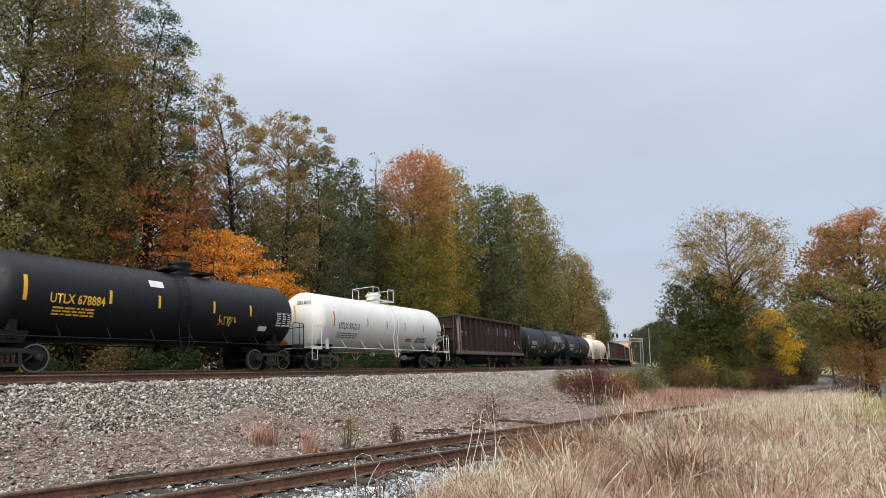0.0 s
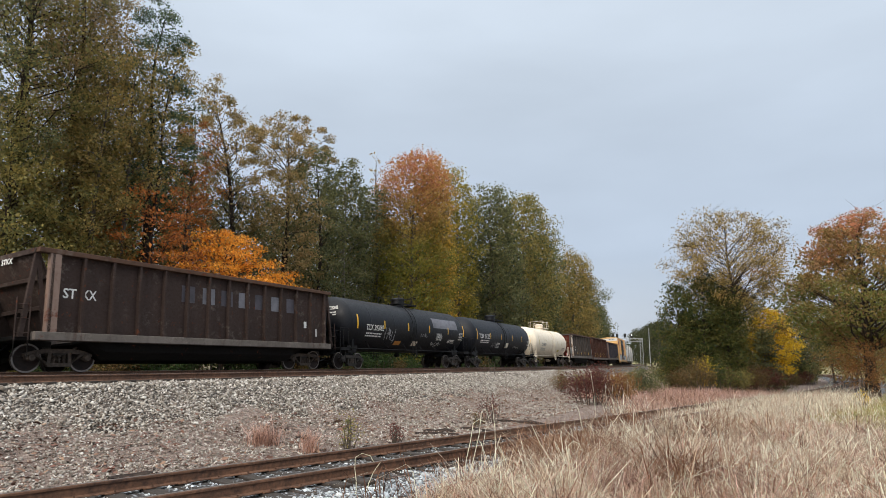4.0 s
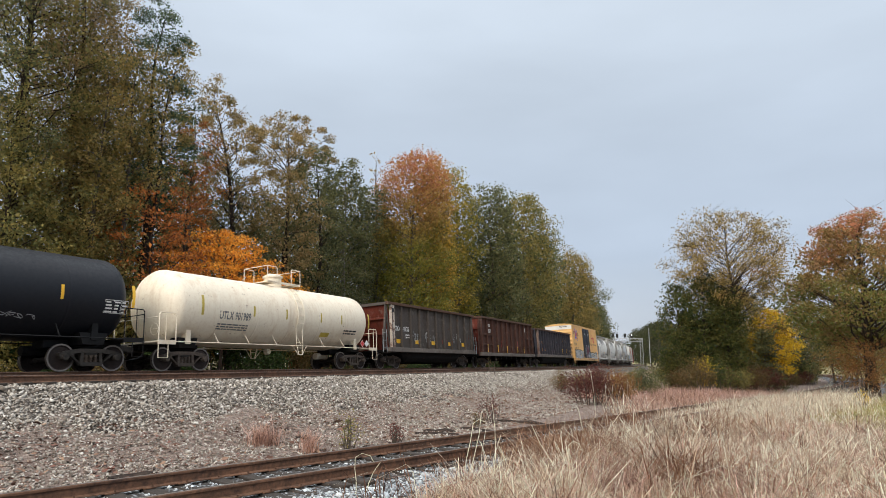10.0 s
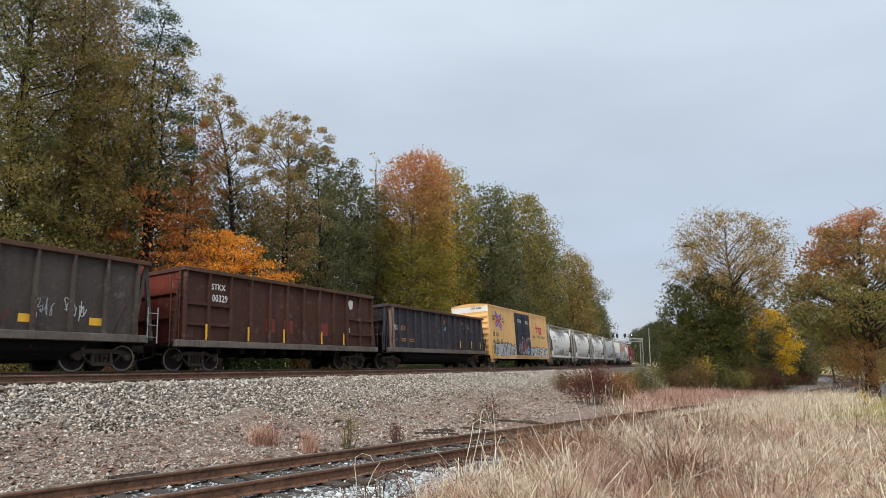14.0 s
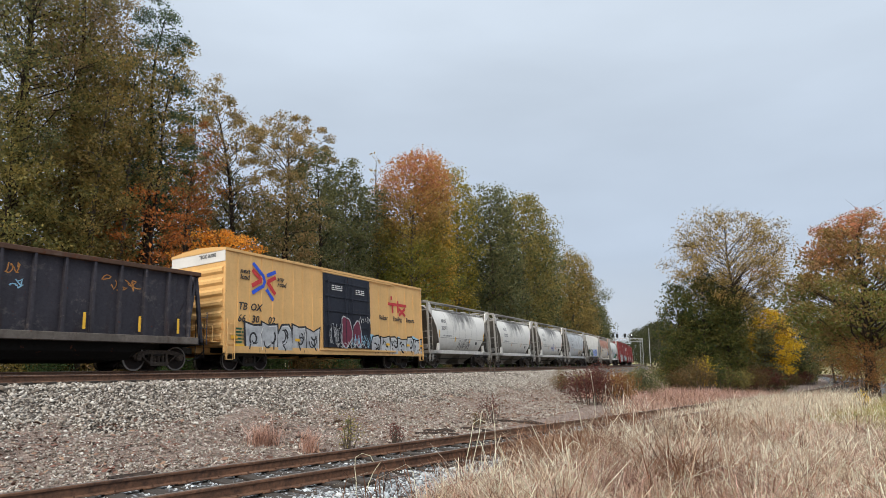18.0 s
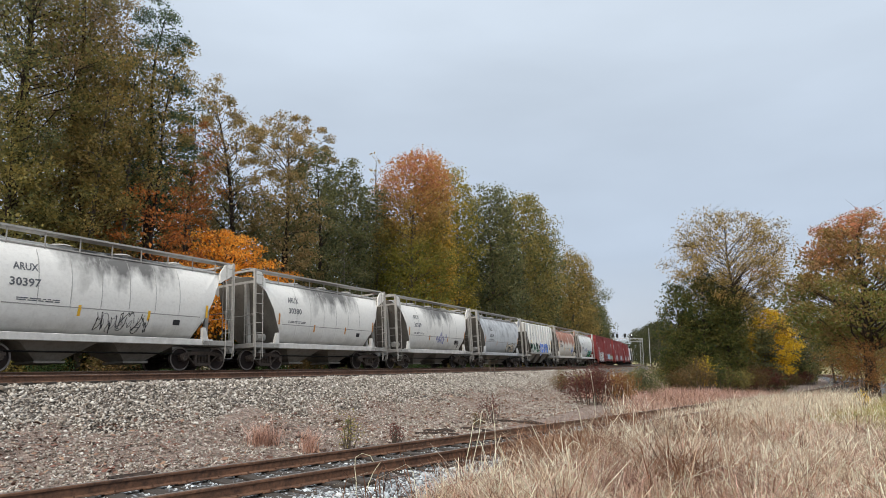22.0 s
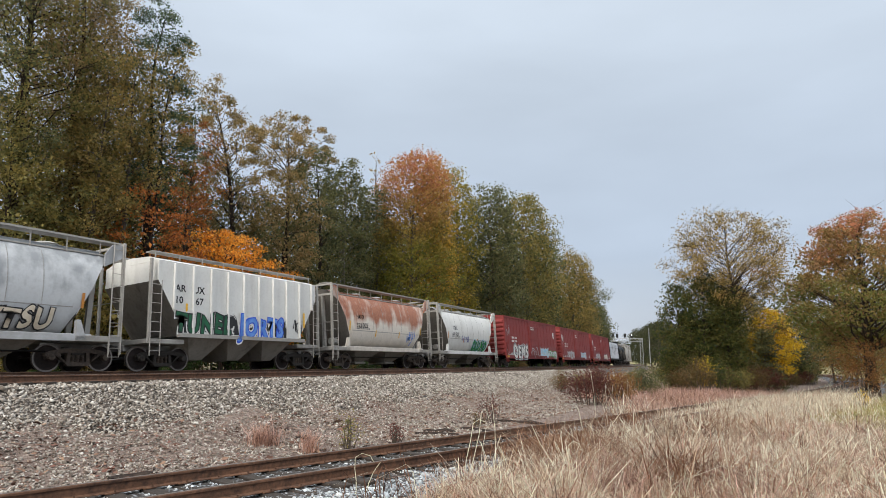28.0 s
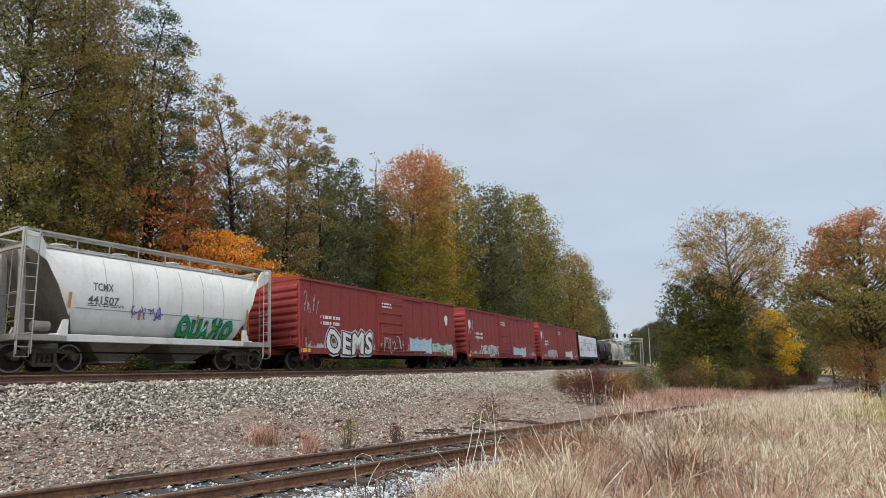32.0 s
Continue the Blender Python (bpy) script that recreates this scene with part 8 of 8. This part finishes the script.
def build_grass():
    straw = leaf("dry_straw", ["483a30", "7e6c5c", "b09e88", "d2c4ae", "8c7664", "604e42", "a89680"], 0.35, gain=1.7)
    pink = leaf("reddish_dry_grass", ["3c2a24", "705444", "947462", "b2968a", "543e36", "866858"], 0.35, gain=1.75)
    grey = leaf("grey_dead_grass", ["4c4038", "75665a", "988878", "b4a698", "625448"], 0.5, gain=1.2)
    brown = leaf("dark_brown_grass", ["2e1e16", "4a3022", "6b4834", "8a6448", "a88468"], 0.5, gain=1.2)
    green = leaf("green_blades", ["6b6c3c", "868048", "9a8e58", "ad9c68"], 0.5, gain=1.1)
    r = random.Random(77)

    def n2(x, y):
        return 1.5 * noise.noise((x * 0.2, y * 0.2, 6))

    def field():
        while True:
            f = r.random() ** 1.5
            y = 7.0 + 34 * f
            x = r.uniform(-0.4, 0.85) * y + r.uniform(-1, 1)
            u, w = near_spur(x, y)
            nn = noise.noise((x * 0.35, y * 0.35, 0))
            if w < edge_of_grass(u) + nn * 0.8:
                continue
            if x > 11.5 + n2(x, y) and y > 17 and r.random() < 0.95:
                continue
            k = (0.75 + 0.7 * noise.noise((x * 0.5, y * 0.5, 9))) * min(1, max(0.22, (33 - y) / 13))
            if w < 6 and y < 20:
                k *= 1.15
            return x, y, terrain(x, y) - 0.02, max(0.2, k)

    blades("dry_grass", "straw-coloured dry grass covering the field", field, 24000, 0.2, 0.006, straw, 1, 1.4)
    blades("reddish_dry_grass", "reddish brown dead grass among the straw", field, 20000, 0.2, 0.006, pink, 2, 1.5)

    def tussocks(per, tight, want=None):
        """Places in bunches: the stalks of one bunch stand close and lean outwards from its middle."""
        left, c = [0], [None]

        def one():
            while left[0] <= 0:
                q = want() if want else field()
                c[0], left[0] = (*q, r.uniform(0.6, 1.5)), int(per * r.uniform(0.5, 1.6))
            left[0] -= 1
            x, y, z, k, b = c[0]
            a, q = r.uniform(0, 6.283), abs(r.gauss(0, tight)) * b
            return x + q * math.cos(a), y + q * math.sin(a), z, k * b, a

        return one

    blades("straw_tussocks", "bunches of arching straw-coloured grass", tussocks(26, 0.09), 34000, 0.3, 0.0055, straw, 21, 1.15, short=False)
    blades("brown_tussocks", "bunches of arching brown and reddish grass", tussocks(30, 0.1), 22000, 0.3, 0.0055, pink, 22, 1.25, short=False)
    blades("dark_tussocks", "dark brown bunches low in the dry grass", tussocks(34, 0.1), 7000, 0.28, 0.0055, brown, 23, 1.3, short=False)

    def tall():
        while True:
            u = r.uniform(2, 34)
            w = edge_of_grass(u) + 0.2 + abs(r.gauss(0, 1.3))
            x, y, _ = spur_at(u, w)
            if noise.noise((x * 0.6, y * 0.6, 4)) < -0.12:
                continue
            return x, y, terrain(x, y) - 0.02, 1.0

    blades("tall_dry_stalks", "tall arching dry stalks along the spur track", tall, 8000, 0.55, 0.006, straw, 3, 1.5, short=False)

    def lawn():
        while True:
            y = r.uniform(17, 38)
            x = r.uniform(0.5, 0.85) * y
            return x, y, terrain(x, y) - 0.01, 1.0

    blades("green_grass", "short green grass of the lawn under the maple", lawn, 12000, 0.1, 0.01, green, 4, 0.7)

    def between():
        while True:
            s, o = r.uniform(-12, 46), r.uniform(8.3, 14)
            x, y, _ = on_line(s, o)
            w = near_spur(x, y)[1]
            if w > -1.4:
                continue
            lim = 0.45 - max(0, (s - 14) / 30)
            if noise.noise((x * 0.7, y * 0.7, 2)) < lim * r.uniform(0.5, 1.2):
                continue
            return x, y, terrain(x, y) - 0.01, 0.5 + 0.03 * max(0, s)

    blades("dead_grass", "short dead grass in patches between the tracks", between, 6500, 0.11, 0.006, grey, 5, 1.3)

    def beyond():
        while True:
            s, o = r.uniform(33, 80), r.uniform(8.8, 12.5)
            x, y, _ = on_line(s, o)
            if near_spur(x, y)[1] > -1.6:
                continue
            return x, y, terrain(x, y) - 0.01, 1.0

    def overgrown():
        while True:
            u, w = r.uniform(9, 37), r.uniform(-9, 1.9)
            if u < 18 and r.random() < (18 - u) / (5 if w < -1.2 else 9):
                continue
            x, y, _ = spur_at(u, w)
            if near_line(x, y)[1] < 8.6:
                continue
            if w < -1.2 and u < 17 + (-w - 1.2) * 1.1:
                continue
            k = 1.0 if abs(w) > 1.2 else 0.6
            if abs(w) < 1.2 and r.random() < 0.35:
                continue
            if noise.noise((x * 0.5, y * 0.5, 12)) < -0.25:
                continue
            return x, y, max(terrain(x, y), -1.52) - 0.01, k

    blades("overgrown_grass", "dry grass grown over the spur track", overgrown, 15000, 0.4, 0.006, pink, 8, 1.4)
    def hiding():
        u, w = r.uniform(16, 36), r.uniform(-0.4, 2.4)
        x, y, _ = spur_at(u, w)
        return x, y, max(terrain(x, y), -1.52) - 0.01, min(1.0, 0.5 + (u - 16) / 12)

    blades("spur_grass", "tall dry grass hiding the rails of the spur", hiding, 9000, 0.4, 0.007, straw, 12, 1.3)
    blades("rank_grass", "rank dry grass beside the far ballast", beyond, 9000, 0.6, 0.013, straw, 6, 0.7)

    def tangle():
        while True:
            y = r.uniform(7.5, 20)
            x = r.uniform(0.0, 0.72) * y
            u, w = near_spur(x, y)
            if w < edge_of_grass(u) + 0.3 or noise.noise((x * 0.8, y * 0.8, 30)) < 0.0:
                continue
            return x, y, terrain(x, y) - 0.02, 1.0

    blades("tangled_stalks", "long pale stalks tangled over the dry grass", tangle, 2400, 0.46, 0.006, straw, 9, 2.0, short=False)

    def tuft():
        cx, cy, q = r.choice(((2.1, 11.1, 0.3), (1.75, 10.6, 0.3), (2.5, 11.6, 0.35), (2.2, 12.6, 0.4), (3.2, 12.8, 0.5), (5.6, 14.6, 0.5), (3.2, 9.0, 0.25), (7.2, 16.5, 0.5), (5.2, 18.2, 0.4)))
        x, y = r.gauss(cx, q), r.gauss(cy, q)
        return x, y, terrain(x, y) - 0.02, 1.0

    blades("brown_tufts", "dense dark brown tufts in the dry grass", tuft, 6500, 0.55, 0.0055, brown, 10, 1.7, short=False)

    def reeds():
        cx, cy, q = r.choice(((5.9, 22.0, 0.35), (6.6, 22.8, 0.4), (7.4, 23.4, 0.4), (2.6, 12.2, 0.4), (3.6, 14.2, 0.5), (1.2, 10.6, 0.3)))
        x, y = r.gauss(cx, q), r.gauss(cy, q)
        return x, y, max(terrain(x, y), -1.52) - 0.02, 1.0 if cy > 20 else 0.75

    blades("pale_reeds", "tall pale arching reeds beside the spur track", reeds, 240, 0.85, 0.007, straw, 24, 0.9, short=False)

    def dead_tuft():
        cx, cy, q = r.choice(((-4.15, 15.0, 0.17), (-4.15, 15.0, 0.17), (-2.9, 14.2, 0.1)))
        x, y = r.gauss(cx, q), r.gauss(cy, q)
        return x, y, terrain(x, y) - 0.01, 1.0

    blades("dead_tufts", "pinkish brown dead tufts on the bare dirt", dead_tuft, 700, 0.38, 0.005, pink, 26, 1.0, short=False)

    def green_patch():
        x, y = r.gauss(9.8, 0.5), r.gauss(20.4, 0.5)
        return x, y, terrain(x, y) - 0.01, 1.0

    blades("green_tuft", "patch of fresh green grass in the dry field", green_patch, 1400, 0.16, 0.008, leaf("fresh_green_blades", ["4c6a2c", "64803a", "7a8c48"], 0.5, gain=1.2), 25, 0.8)

    def edging():
        while True:
            u = r.uniform(-1, 9)
            w = edge_of_grass(u) - abs(r.gauss(0, 0.6))
            x, y, _ = spur_at(u, w)
            if w < 1.0 or noise.noise((x * 1.3, y * 1.3, 40)) < 0.05:
                continue
            return x, y, max(terrain(x, y), spur_point(u, w)[2]) - 0.01, 1.0

    blades("sparse_weeds", "sparse dark weeds on the white stones", edging, 420, 0.3, 0.006, brown, 11, 0.9, short=False)
    # single long stalks close to the camera, some broken over
    for k, (x, y, dx, dz, hook) in enumerate(((-1.27, 9.45, 0.02, 0.62, 0.28), (-1.2, 9.5, 0.3, 0.55, 0.0), (-0.3, 8.95, -0.32, 0.85, 0.0), (0.35, 10.0, 0.12, 1.05, 0.25), (0.42, 10.1, 0.2, 1.2, 0.12),
                                              (0.72, 9.0, 0.02, 1.35, 0.0), (0.2, 9.1, -0.2, 0.7, 0.0), (1.8, 9.0, -0.5, 1.0, 0.0), (1.95, 9.3, -0.1, 0.7, 0.2), (0.3, 8.8, 0.5, 0.42, 0.0), (0.55, 9.6, 0.3, 0.5, 0.3), (1.1, 9.4, -0.25, 0.75, 0.0))):
        g = Geo()
        z = terrain(x, y)
        P = [Vector((dx * f + 0.03 * math.sin(5 * f + k), 0.12 * f * f, dz * f)) for f in (0, 0.25, 0.5, 0.75, 1.0)]
        if hook:
            P += [P[-1] + Vector((hook * 0.35, 0, 0.06)), P[-1] + Vector((hook * 0.8, 0.02, 0.02)), P[-1] + Vector((hook, 0.03, -0.08))]
        g.tube(P, [0.0065 - 0.0045 * i / len(P) for i in range(len(P))], 5)
        t = thing("dry_weed", "long thin dry weed stalk beside the spur", "weed", pose(x, y, z - 0.02), "dry weeds")
        part("stalk", g, brown if k in (2, 6, 9) else straw, t)
    for k, (x, y, h, w, lf, n) in enumerate(((-2.1, 14.6, 0.85, 0.6, "olive", 420), (-1.1, 15.6, 0.6, 0.5, "maroon", 320), (1.7, 20.9, 1.0, 1.2, "maroon", 560), (1.0, 19.5, 0.5, 0.7, "scrub", 200), (19.3, 29.1, 0.9, 0.5, "gold", 300))):
        shrub("weed_clump", "small dry weed clump on the bare dirt", x, y, h, w, lf, n, 0.05, 800 + k, 10, group="weeds on the dirt", category="weed")
    x, y = behind(23.0, 6.4)
    shrub("bare_sapling", "thin bare sapling at the edge of the ballast", x, y, 1.6, 0.8, "scrub", 60, 0.05, 820, 5, z=-0.55, category="shrub")
    # rotten sleepers and debris on the dirt
    for k, (x, y, L, rz) in enumerate(((1.3, 18.4, 2.2, -42), (-0.1, 18.2, 1.0, 4), (-0.1, 17.6, 1.3, -6), (0.3, 16.4, 1.1, 14), (0.1, 16.0, 1.5, 18), (-1.5, 14.9, 0.8, 12), (-5.3, 11.2, 0.9, 52), (-3.9, 11.9, 1.5, 8), (-3.5, 16.2, 0.5, -30), (2.6, 20.9, 1.9, -30))):
        rr = random.Random(900 + k)
        g = Geo().tube([(L * (f - 0.5), rr.uniform(-0.04, 0.04), rr.uniform(-0.025, 0.015)) for f in (0, 0.2, 0.45, 0.7, 0.9, 1)], [0.03, 0.075, 0.06, 0.08, 0.055, 0.02], 6)
        t = part("old_timber", g, MAT["rotten"], None)
        t.matrix_basis = pose(x, y, terrain(x, y) + 0.015, 2, 1, rz)
        tagged(t, "rotten dark timber lying on the dirt", "timber", "old timbers")


build_woods()
build_gantry()
build_grass()
motions()
